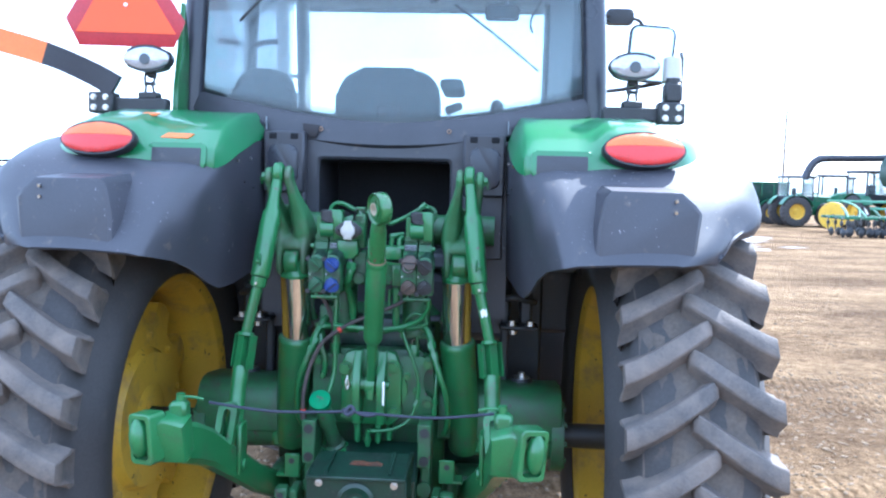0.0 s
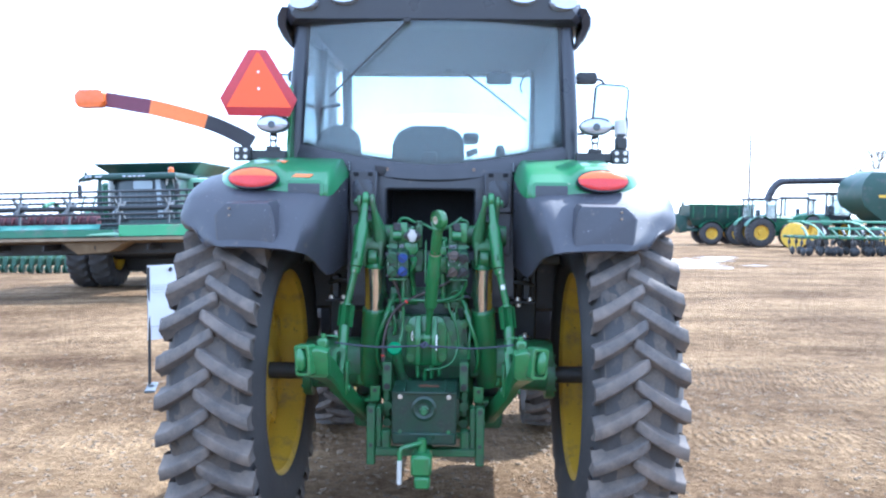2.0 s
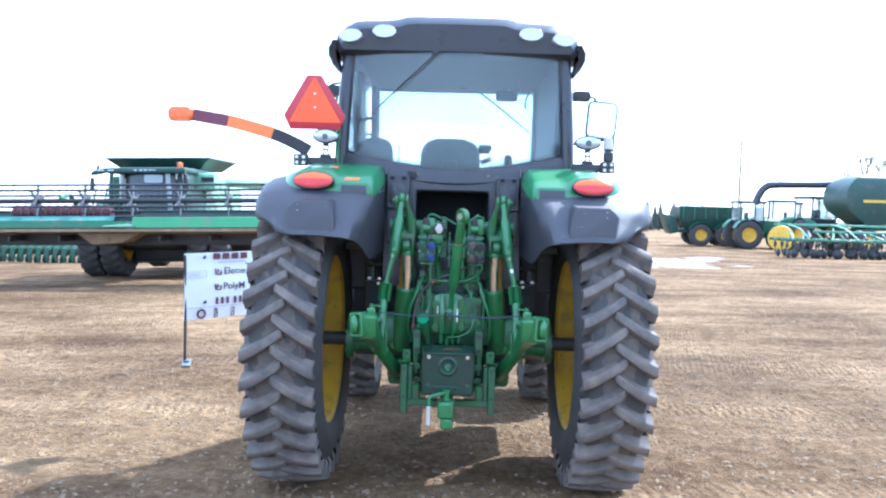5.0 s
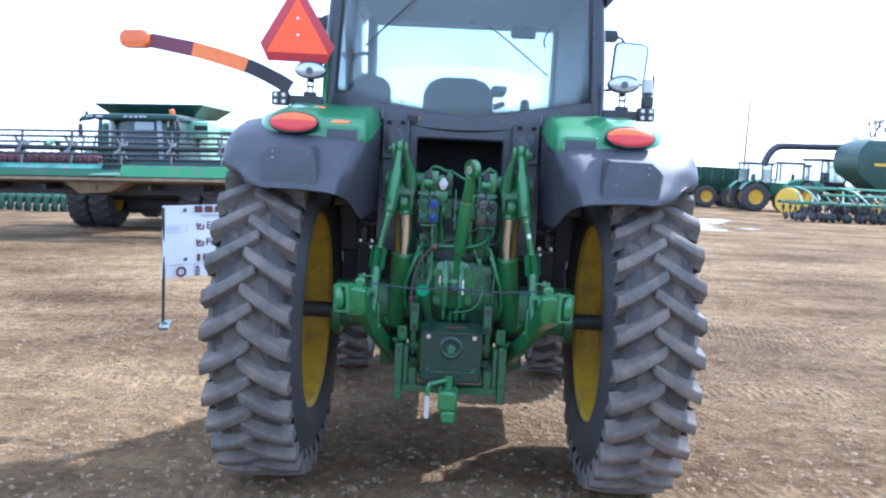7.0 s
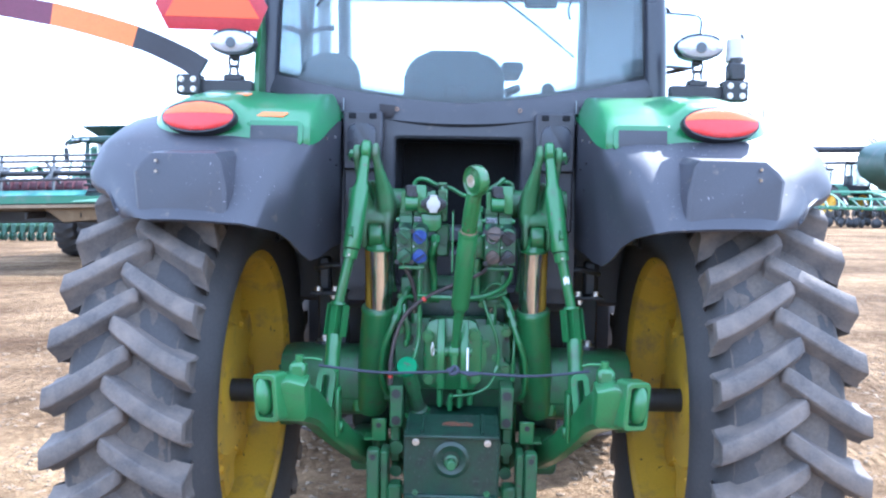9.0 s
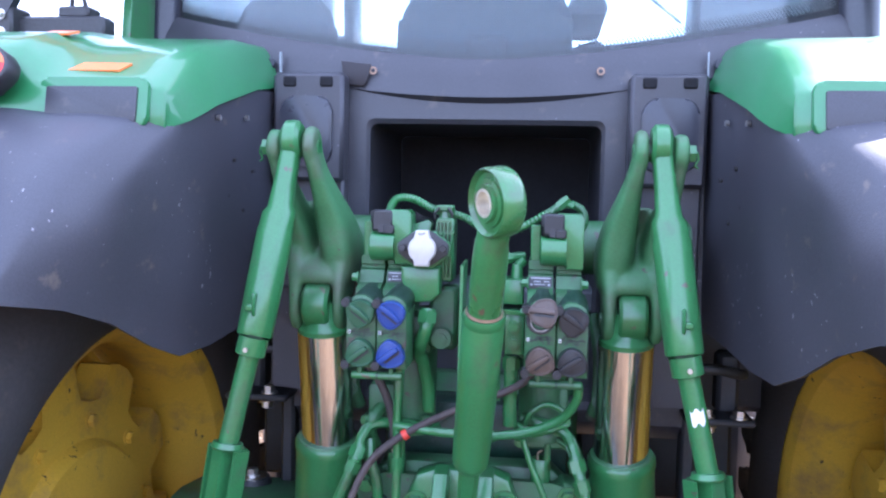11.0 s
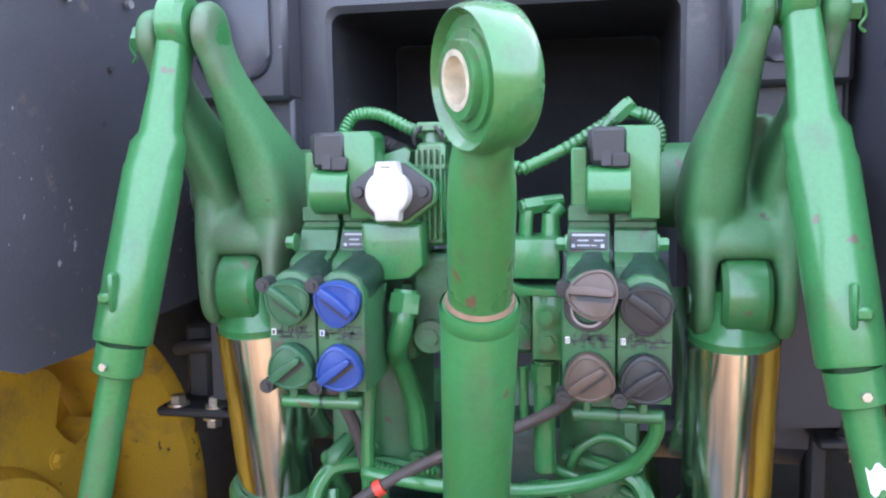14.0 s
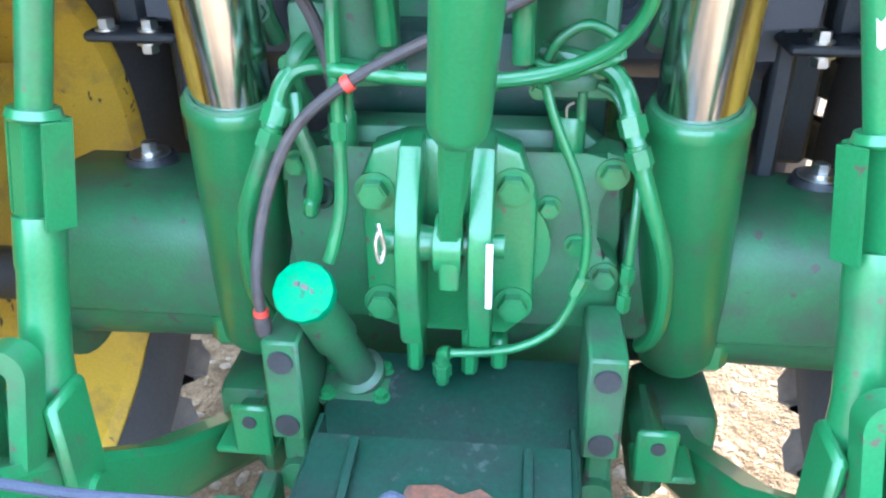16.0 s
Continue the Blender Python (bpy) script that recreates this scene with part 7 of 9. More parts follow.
    run("conduit", [(0.105, -0.04, 1.40), (0.12, -0.05, 1.43), (0.150, -0.055, 1.448), (0.18, -0.055, 1.435), (0.19, -0.05, 1.41)], 0.006, GREEN, "thin green cable conduit", ribs=0.06, n=14)
    run("conduit", [(-0.06, -0.03, 1.385), (-0.10, -0.04, 1.382), (-0.14, -0.045, 1.392)], 0.008, GREEN, "", ribs=0.10, n=14)
    run("steel_line", [(-0.077, -0.115, 1.615), (-0.079, -0.120, 1.592), (-0.088, -0.112, 1.565), (-0.093, -0.09, 1.545), (-0.088, -0.07, 1.515), (-0.081, -0.05, 1.47), (-0.08, -0.04, 1.42)], 0.0125, GREEN, "thick bent green pipe", fits=((0, 0.019),))
    run("steel_line", [(0.055, -0.04, 1.665), (0.055, -0.04, 1.705), (0.062, -0.036, 1.722), (0.096, -0.02, 1.727)], 0.0085, GREEN, fits=((0, 0.012), (2, 0.011)))
    run("steel_line", [(0.078, -0.06, 1.525), (0.078, -0.06, 1.50), (0.078, -0.06, 1.44), (0.079, -0.058, 1.405)], 0.0135, GREEN, fits=((0, 0.0165),))
    run("steel_line", [(0.052, -0.05, 1.53), (0.052, -0.05, 1.50), (0.053, -0.05, 1.45)], 0.006, GREEN)
    run("steel_line", [(-0.19, -0.02, 1.34), (-0.195, -0.04, 1.37), (-0.19, -0.05, 1.40), (-0.175, -0.03, 1.42)], 0.012, GREEN_DUSTY_SHADED)
    run("conduit", [(-0.195, -0.05, 1.36), (-0.190, -0.06, 1.32), (-0.178, -0.06, 1.28), (-0.176, -0.06, 1.24), (-0.185, -0.055, 1.21)], 0.0105, GREEN, "smooth green hose")
    for s in (-1, 1):
        bm = bmesh.new()
        for k in range(4):
            z = 1.44 + 0.025 * k
            hexbolt(bm, (s * (0.25 + 0.01 * k), 0.02 + 0.02 * k, z), (0, -1, 0.2), 0.010, 0.012)
        tube(bm, [(s * 0.24, 0.05, 1.40), (s * 0.25, 0.03, 1.45), (s * 0.25, 0.06, 1.53), (s * 0.24, 0.1, 1.6)], 0.014, 10)
        part("side_port", bm, GREEN_DUSTY_SHADED, tractor)
    # strap between the lower links, with a knot
    bm = bmesh.new()
    pts = [(-0.42, -0.575, 1.246), (-0.24, -0.58, 1.229), (-0.10, -0.585, 1.233), (0.0, -0.59, 1.239), (0.05, -0.59, 1.237), (0.25, -0.585, 1.229), (0.43, -0.575, 1.246)]
    tube(bm, pts, 0.0042, 8, 10)
    tube(bm, [(-0.012, -0.594, 1.249), (0.0, -0.602, 1.234), (0.02, -0.598, 1.244), (0.008, -0.59, 1.255), (-0.008, -0.602, 1.239)], 0.006, 8, 6)
    tube(bm, [(0.02, -0.595, 1.242), (0.055, -0.60, 1.233), (0.085, -0.605, 1.238)], 0.0045, 8, 6)
    part("tie_strap", bm, STRAP, tractor, "dark blue woven strap tied between the lift arms")


build_hoses()


# ---- lamps, warning triangle and reflector arm above the fenders ----
def build_warning():
    before = set(tractor.children_recursive)
    for side in (-1, 1):
        lx = -0.843 if side < 0 else 0.873
        bm = bmesh.new()
        box(bm, (side * 0.90, -0.06, 2.165), (0.26, 0.05, 0.05), 0.006)
        box(bm, (side * 0.86, -0.06, 2.135), (0.12, 0.09, 0.03), 0.006)
        box(bm, (side * 1.0, -0.075, 2.17), (0.09, 0.07, 0.075), 0.006)
        box(bm, (lx, -0.05, 2.20), (0.07, 0.05, 0.025), 0.005)
        for dx in (-0.018, 0.018):
            tube(bm, [(lx + dx, -0.05, 2.205), (lx + dx * 0.7, -0.055, 2.235), (lx + dx, -0.05, 2.265), (lx + dx * 0.6, -0.05, 2.285)], 0.005, 8)
        cyl(bm, (lx - 0.02, -0.05, 2.243), (lx + 0.02, -0.05, 2.243), 0.007, seg=10)
        brk = part("lamp_bracket", bm, STEEL_BLACK, tractor, "black steel lamp bracket")
        for dx in (-0.022, 0.022):
            for dz in (-0.018, 0.018):
                bm = bmesh.new()
                hexbolt(bm, (side * 1.0 + dx, -0.111, 2.17 + dz), (0, -1, 0), 0.008, 0.008)
                part("bracket_bolt", bm, ZINC, brk, "bright bolt head")
        bm = bmesh.new()
        prism(bm, ellipse(0.088, 0.047, 36), at(lx, -0.055, 2.329) @ YX, 0.06, 0.014)
        box(bm, (lx, -0.03, 2.285), (0.03, 0.03, 0.04), 0.006)
        lamp = part("oval_work_lamp", bm, BLACK_PL, tractor, "oval work lamp on bracket above fender")
        bm = bmesh.new()
        m = at(lx, -0.082, 2.329)
        loft(bm, [[m @ Vector((x * s, -d, z * s)) for x, z in ellipse(0.082, 0.041, 36)] for s, d in ((1, 0.0), (0.9, 0.008), (0.6, 0.013), (0.02, 0.015))], True)
        part("lamp_lens", bm, CLEAR_LENS, lamp, "clear ribbed lamp lens")
        bm = bmesh.new()
        cyl(bm, (lx, -0.09, 2.325), (lx, -0.100, 2.325), 0.022, 0.018, seg=18)
        part("lamp_bulb", bm, INTERIOR, lamp)
    # reflector arm, folded out on the one side
    bm = bmesh.new()
    P = smooth_path([(-0.945, -0.10, 2.225), (-1.03, -0.115, 2.272), (-1.171, -0.15, 2.330), (-1.397, -0.20, 2.388), (-1.53, -0.225, 2.41), (-1.655, -0.25, 2.428)], 10)

    def strip(i0, i1, grow=0.0):
        b = bmesh.new()
        rows = []
        for i in range(i0, i1 + 1):
            p = P[i]
            t = (P[min(i + 1, len(P) - 1)] - P[max(i - 1, 0)]).normalized()
            nrm = Vector((-t.z, 0, t.x))
            if nrm.z < 0:
                nrm = -nrm
            h = 0.042 - 0.006 * i / len(P) + grow
            d = 0.011 + grow
            rows.append([p + nrm * h + Vector((0, d, 0)), p + nrm * h - Vector((0, d, 0)), p - nrm * h - Vector((0, d, 0)), p - nrm * h + Vector((0, d, 0))])
        V = loft(b, rows, True)
        b.faces.new(V[0][::-1])
        b.faces.new(V[-1])
        return b
    n = len(P) - 1
    bm.free()
    arm = part("marker_arm", strip(0, n), CAB_BLACK, tractor, "curved black marker arm with reflective tape")
    part("orange_tape", strip(int(n * 0.40), int(n * 0.66), 0.0015), ORANGE_TAPE, arm, "orange reflective tape")
    part("maroon_tape", strip(int(n * 0.66), n, 0.0015), MAROON, arm, "dull maroon tape")
    bm = bmesh.new()
    prism(bm, rounded(0.150, 0.088, 0.024), at(-1.728, -0.262, 2.430) @ Matrix.Rotation(radians(-2), 4, "Y") @ YX, 0.07, 0.014)
    part("amber_lamp", bm, AMBER_LENS, arm, "amber flashing lamp lens")
    # clamp post on the other bracket, with the folded arm's base
    bm = bmesh.new()
    box(bm, (1.005, -0.075, 2.24), (0.062, 0.06, 0.07), 0.010)
    cyl(bm, (1.005, -0.075, 2.21), (1.005, -0.075, 2.29), 0.026, seg=16)
    tube(bm, [(1.045, -0.02, 2.28), (1.05, 0.0, 2.36), (1.05, 0.02, 2.39)], 0.007, 8)
    part("arm_clamp", bm, STEEL_BLACK, tractor)
    bm = bmesh.new()
    cyl(bm, (1.005, -0.06, 2.28), (1.005, -0.05, 2.36), 0.034, 0.03, seg=18)
    part("marker_lamp", bm, WHITE_PL, tractor, "pale marker lamp on clamp")
    for ob in set(tractor.children_recursive) - before:
        ob.data.transform(at(0, 0.11, 1.9) @ Matrix.Diagonal((1.027, 1, 1.027, 1)) @ at(0, 0, -1.9))
    # slow-vehicle triangle
    base = at(-0.941, 0.03, 2.56) @ Matrix.Rotation(radians(16), 4, "Z") @ Matrix.Rotation(radians(-1.5), 4, "Y")

    def tri(w, h0, h1, cut):
        return [(-w / 2, h0 + cut * 1.2), (-w / 2 + cut * 0.55, h0), (w / 2 - cut * 0.55, h0), (w / 2, h0 + cut * 1.2), (cut * 0.62, h1), (-cut * 0.62, h1)]
    bm = bmesh.new()
    prism(bm, tri(0.412, -0.178, 0.182, 0.078), base @ YX, 0.006, 0.0015)
    sign = part("warning_triangle", bm, SMV_RED, tractor, "orange slow-vehicle triangle with dark red border")
    bm = bmesh.new()
    prism(bm, [(-0.172, -0.130), (0.172, -0.130), (0.006, 0.163), (-0.006, 0.163)], base @ at(0, -0.0045, 0) @ YX, 0.003)
    part("orange_field", bm, SMV_ORANGE, sign, "fluorescent orange field")
    for z in (-0.03, 0.06):
        bm = bmesh.new()
        cyl(bm, base @ Vector((0, -0.005, z)), base @ Vector((0, -0.009, z)), 0.007, seg=12)
        part("rivet", bm, ZINC, sign)
    bm = bmesh.new()
    prism(bm, [(0.06, 2.10), (0.18, 2.12), (0.20, 2.40), (0.16, 2.58), (0.12, 2.40), (0.08, 2.25)], at(-0.80, 0.06, 0) @ YZ, 0.02, 0.004)
    box(bm, (-0.86, 0.115, 2.45), (0.14, 0.012, 0.05), 0.003)
    part("triangle_bracket", bm, GREEN, tractor, "green mounting bracket")


build_warning()


# ---- decals and scuffs on the fenders and caps ----
def build_decals():
    for x, y, z, k in ((-0.648, -0.238, 2.050, 1.0), (-0.775, -0.155, 2.126, 0.6)):
        bm = bmesh.new()
        prism(bm, [(-0.052 * k, -0.013), (0.042 * k, -0.014), (0.056 * k, 0.012), (-0.034 * k, 0.015)], at(x, y, z) @ Matrix.Rotation(radians(-54 if k > 0.9 else -70), 4, "X") @ YX, 0.004)
        part("orange_decal", bm, ORANGE_TAPE, tractor, "orange reflective sticker")


build_decals()


# ---- the yard behind: sign, combine, far machines ----
def local(x, y, z=None, yaw=0.0, roll=0.0):
    return Matrix.Translation((x, y, gz(x, y) if z is None else z)) @ Matrix.Rotation(radians(yaw), 4, "Z") @ Matrix.Rotation(radians(roll), 4, "Y")


def text(name, body, size, m, material, parent, extrude=0.0008):
    cu = bpy.data.curves.new(name, "FONT")
    cu.body, cu.size, cu.extrude, cu.offset = body, size, extrude, 0.0014
    cu.materials.append(material)
    ob = new(name, cu)
    ob.parent = parent
    ob.matrix_basis = m
    return ob


INK_MAROON = mat("maroon_print", (0.10, 0.028, 0.038), 0.6, var=0.1, scale=20, bump=0.0)


def build_sign():
    x0, y0 = -3.215, 4.26
    root = tagged(empty("sheet_sign", local(x0, y0, None, 48) @ Matrix.Diagonal((1.08, 1, 1, 1))), "white printed sheet sign on thin steel post with flat foot", "sign")
    bm = bmesh.new()
    tube(bm, [(0, 0, 0.02), (0.0, 0, 0.6), (-0.01, 0, 1.33)], 0.016, 8)
    part("post", bm, STEEL_BLACK, root)
    bm = bmesh.new()
    box(bm, (0.01, -0.02, 0.016), (0.10, 0.42, 0.03), 0.006, Matrix.Rotation(radians(-30), 4, "Z"))
    box(bm, (0.01, -0.02, 0.04), (0.05, 0.08, 0.03), 0.004, Matrix.Rotation(radians(-30), 4, "Z"))
    part("foot", bm, INTERIOR, root, "flat grey steel foot")
    bm = bmesh.new()
    for z in (0.66, 1.2):
        box(bm, (0.55, 0.012, z), (1.1, 0.02, 0.02), 0.003)
    part("rail", bm, STEEL_BLACK, root)
    bm = bmesh.new()
    rows = []
    for i in range(13):
        x = -0.02 + 1.15 * i / 12
        rows.append([(x, -0.008 - 0.012 * math.sin(x * 5.0) - 0.006 * math.sin(z * 9), z + 0.012 * x) for z in [0.535 + 0.815 * k / 8 for k in range(9)]])
    loft(bm, rows)
    thicken(bm, 0.003)
    part("sheet", bm, SIGN_WHITE, root, "white plastic sheet with dark print")
    Y = -0.036
    up = Matrix.Rotation(radians(90), 4, "X")
    text("lettering", "Eleme", 0.118, at(0.465, Y, 1.085) @ up, INK, root)
    text("lettering", "PolyM", 0.118, at(0.46, Y, 0.895) @ up, INK, root)
    for x, w in ((0.37, 0.09), (0.49, 0.09), (0.61, 0.09), (0.73, 0.09)):
        bm = bmesh.new()
        box(bm, (x, Y, 1.310), (w, 0.002, 0.075), 0)
        part("logo_bar", bm, INK_MAROON, root)
    for z in (1.115, 0.925):
        bm = bmesh.new()
        prism(bm, [(0.345, z + 0.04), (0.365, z + 0.04), (0.375, z - 0.025), (0.42, z - 0.025), (0.42, z + 0.02), (0.438, z + 0.02), (0.438, z - 0.04), (0.36, z - 0.04)], at(0, Y, 0) @ YX, 0.002)
        part("logo_mark", bm, INK_MAROON, root)
        bm = bmesh.new()
        box(bm, (0.39, Y, z + 0.012), (0.022, 0.002, 0.045), 0)
        part("logo_mark", bm, INK_MAROON, root)
    for x in (0.38, 0.45, 0.52, 0.62, 0.69, 0.76):
        bm = bmesh.new()
        box(bm, (x, Y, 0.755), (0.034, 0.002, 0.085), 0)
        part("logo_bar", bm, INK_MAROON, root)
    bm = bmesh.new()
    lathe(bm, [(0.035, -0.001), (0.06, -0.001), (0.06, 0.001), (0.035, 0.001)], at(0.18, Y, 0.605) @ up, 24, True)
    part("logo_ring", bm, INK_MAROON, root)
    for word, x in (("eta", 0.345), ("nts", 0.565)):
        text("lettering", word, 0.10, at(x, Y, 0.665) @ up @ Matrix.Rotation(radians(-90), 4, "Z"), INK_MAROON, root)
    bm = bmesh.new()
    box(bm, (0.58, Y, 1.235), (0.36, 0.002, 0.014), 0)
    part("small_print", bm, INK_GREY, root)
    bm = bmesh.new()
    for z in (1.135, 1.055):
        box(bm, (0.13, Y, z), (0.22, 0.002, 0.004), 0)
    for x in (0.02, 0.24):
        box(bm, (x, Y, 1.095), (0.004, 0.002, 0.08), 0)
    for z in (1.11, 1.085):
        box(bm, (0.10, Y, z), (0.12, 0.002, 0.006), 0)
    part("printed_frame", bm, INK_GREY, root)
    bm = bmesh.new()
    prism(bm, [(0.0, 0.0), (0.03, 0.03), (0.01, 0.06), (-0.02, 0.03)], at(0.21, Y, 1.27) @ YX, 0.002)
    part("pictogram", bm, INK, root)
    bm = bmesh.new()
    prism(bm, [(0.0, 0.0), (0.03, 0.02), (0.02, 0.05), (-0.02, 0.03)], at(0.22, Y, 0.72) @ YX, 0.002)
    part("pictogram", bm, INK, root)
    bm = bmesh.new()
    box(bm, (0.55, Y + 0.004, 0.685), (1.12, 0.003, 0.006), 0)
    part("seam", bm, INK_GREY, root)


build_sign()


def wheel_meshes(bm_t, bm_r, c, R, W, rim):
    n = 22
    rows = []
    prof = tyre_profile(R * 0.955, W / 2, rim)
    for k in range(n * 6 + 1):
        row = []
        for r, x in prof:
            u = abs(x) / (W / 2)
            ph = (k / 6 + (0.5 if x > 0 else 0.0) + 0.62 * u) % 1.0
            up = 0.045 * R if ph < 0.45 and r > R * 0.80 else 0.0
            a = 2 * math.pi * k / (6 * n)
            row.append(c @ Vector((x * (1.04 if up else 1.0), (r + up) * math.cos(a), (r + up) * math.sin(a))))
        rows.append(row)
    loft(bm_t, rows)
    bmesh.ops.remove_doubles(bm_t, verts=bm_t.verts, dist=0.0005)
    lathe(bm_r, [(rim * 1.02, W * 0.40), (rim * 0.95, W * 0.36), (rim * 0.9, W * 0.1), (rim * 0.35, W * 0.08), (rim * 0.3, W * 0.22), (0.02, W * 0.22)], c @ X_AXIS, 32)
    lathe(bm_r, [(rim * 1.02, -W * 0.40), (rim * 0.95, -W * 0.36), (rim * 0.9, -W * 0.1), (rim * 0.35, -W * 0.08), (rim * 0.3, -W * 0.22), (0.02, -W * 0.22)], c @ X_AXIS, 32)


def add_wheel(root, x, y, R, W, rim):
    bt, br = bmesh.new(), bmesh.new()
    wheel_meshes(bt, br, at(x, y, R), R, W, rim)
    t = part("tyre", bt, RUBBER_SIDE, root)
    part("rim", br, YELLOW, t, "yellow wheel rim")
    return t


FAR_GREEN = mat("faded_green_paint", (0.022, 0.125, 0.060), 0.45, var=0.2, scale=1.5, bump=0.0, dirt=(0.12, 0.13, 0.1), dirt_amt=0.3, dirt_scale=2)
# darker copy of FAR_GREEN; on the grain tank it paints shade
DARK_GREEN = mat("dark_far_green", (0.016, 0.052, 0.040), 0.5, var=0.25, scale=1.2, bump=0.0, dirt=(0.07, 0.075, 0.07), dirt_amt=0.3, dirt_scale=2)
# pale body green; on the side panels it carries painted sunlight
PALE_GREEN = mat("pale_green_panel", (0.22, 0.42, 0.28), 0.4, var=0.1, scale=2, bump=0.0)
DARK_GLASS = mat("dark_cab_glass", (0.02, 0.03, 0.035), 0.1, var=0.1, scale=2, bump=0.0)
MAROON_PAINT = mat("dull_red_paint", (0.11, 0.04, 0.05), 0.5, var=0.2, scale=3, bump=0.0)
YELLOW_SKID = mat("dusty_yellow_skid", (0.17, 0.11, 0.055), 0.6, var=0.25, scale=2, bump=0.1, dirt=(0.25, 0.18, 0.1), dirt_amt=0.4, dirt_scale=3)

BLUE_STRIP = mat("pale_blue_green_strip", (0.055, 0.20, 0.16), 0.7, var=0.2, scale=1.5, bump=0.0, dirt=(0.2, 0.22, 0.22), dirt_amt=0.3, dirt_scale=2)
BRIGHT_LIP = mat("bright_green_lip", (0.05, 0.26, 0.10), 0.4, var=0.15, scale=1.5, bump=0.0, dirt=(0.15, 0.16, 0.12), dirt_amt=0.25, dirt_scale=2)


def build_combine():
    root = tagged(empty("combine_harvester", local(-9.4, 19.9, None, 0, -1.72)), "green combine harvester with wide reel header and open grain tank", "combine")
    # body
    bm = bmesh.new()
    box(bm, (0, 2.6, 1.75), (2.7, 5.6, 1.5), 0.12, seg=2)
    box(bm, (0, 1.6, 2.75), (2.6, 3.4, 0.8), 0.08)
    part("body", bm, FAR_GREEN, root)
    # lighter green than the body, as if the sun lit this side
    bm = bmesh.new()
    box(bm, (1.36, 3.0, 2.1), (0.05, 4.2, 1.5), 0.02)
    part("side_panel", bm, PALE_GREEN, root, "side panel with sunlight put into its pale green")
    bm = bmesh.new()
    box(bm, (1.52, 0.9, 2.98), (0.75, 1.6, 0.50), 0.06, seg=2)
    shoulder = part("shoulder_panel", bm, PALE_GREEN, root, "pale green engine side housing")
    bm = bmesh.new()
    box(bm, (1.68, 0.09, 3.03), (0.40, 0.03, 0.15), 0.01)
    for k in range(4):
        box(bm, (1.68, 0.075, 2.98 + 0.033 * k), (0.38, 0.03, 0.008), 0)
    part("vent", bm, STEEL_BLACK, shoulder, "dark slatted vent")
    bm = bmesh.new()
    box(bm, (1.02, -0.35, 2.35), (0.62, 0.9, 1.75), 0.08, seg=2)
    part("front_housing", bm, DARK_GREEN, root)
    bm = bmesh.new()
    tube(bm, [(1.0, -0.84, 3.02), (1.08, -0.92, 3.22), (1.22, -0.92, 3.2), (1.27, -0.88, 2.95), (1.27, -0.84, 2.72)], 0.035, 8)
    part("grab_rail", bm, WHITE_PAINT, root, "pale bent grab rail")
    # ladder and landing beside the cab
    for x in (-1.62, -1.28):
        bm = bmesh.new()
        tube(bm, [(x, -0.75, 1.2), (x, -0.72, 2.2), (x + 0.08, -0.6, 2.75)], 0.028, 8)
        part("ladder_rail", bm, FAR_GREEN, root)
    for k in range(4):
        bm = bmesh.new()
        box(bm, (-1.45, -0.75, 1.35 + 0.26 * k), (0.36, 0.16, 0.05), 0.01)
        part("ladder_step", bm, INTERIOR, root)
    bm = bmesh.new()
    box(bm, (-1.40, -0.45, 2.22), (0.42, 0.34, 0.34), 0.08, seg=2)
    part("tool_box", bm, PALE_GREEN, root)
    bm = bmesh.new()
    box(bm, (1.385, 3.2, 1.6), (0.02, 3.0, 0.12), 0.0)
    part("yellow_stripe", bm, YELLOW, root)
    # grain tank extension, flared
    bm = bmesh.new()
    rows = []
    for w, d, z in ((1.22, 1.2, 3.40), (1.63, 1.6, 3.74)):
        rows.append([(0.06 - w, 1.8 - d, z), (0.06 + w, 1.8 - d, z), (0.06 + w, 1.8 + d, z), (0.06 - w, 1.8 + d, z)])
    loft(bm, rows, True)
    thicken(bm, 0.04)
    # dark green puts the shade of the flare's underside into its colour
    part("grain_tank", bm, DARK_GREEN, root, "flared green grain tank extension, darkened for its shaded underside")
    bm = bmesh.new()
    prism(bm, ellipse(0.12, 0.06, 20), at(0.66, 0.36, 3.62) @ YX, 0.05, 0.01)
    part("tank_window", bm, WHITE_PAINT, root)
    # cab
    bm = bmesh.new()
    box(bm, (0, -0.2, 3.27), (2.4, 2.0, 0.18), 0.06, seg=2)
    box(bm, (0, -0.1, 1.75), (2.2, 1.6, 0.5), 0.06)
    for x in (-1.12, 1.12):
        tube(bm, [(x, -0.95, 1.8), (x * 1.02, -1.0, 2.6), (x, -0.9, 3.3)], 0.06, 8)
    cab = part("cab", bm, DARK_GREEN, root)
    cab.location.x = 0.2
    bm = bmesh.new()
    rows = []
    for k in range(13):
        a = radians(-78 + 13 * k)
        rows.append([(1.14 * math.sin(a), -0.35 - 0.72 * math.cos(a), 1.9), (1.14 * math.sin(a), -0.25 - 0.72 * math.cos(a), 3.28)])
    loft(bm, rows)
    thicken(bm, 0.02)
    part("cab_windscreen", bm, DARK_GLASS, cab, "dark curved cab windscreen")
    bm = bmesh.new()
    prism(bm, [(-1.15, 3.36), (-1.15, 3.24), (-1.52, 3.20), (-1.66, 3.14), (-1.66, 3.22), (-1.47, 3.33)], at(0, -0.95, 0) @ YX, 0.42, 0.03)
    part("roof_wing", bm, DARK_GREEN, cab, "dark roof overhang above the landing")
    bm = bmesh.new()
    turn(bm, (-1.52, -0.95, 3.30), (-1.52, -0.95, 3.44), [(0.05, 0), (0.05, 0.6), (0.02, 1)], 12)
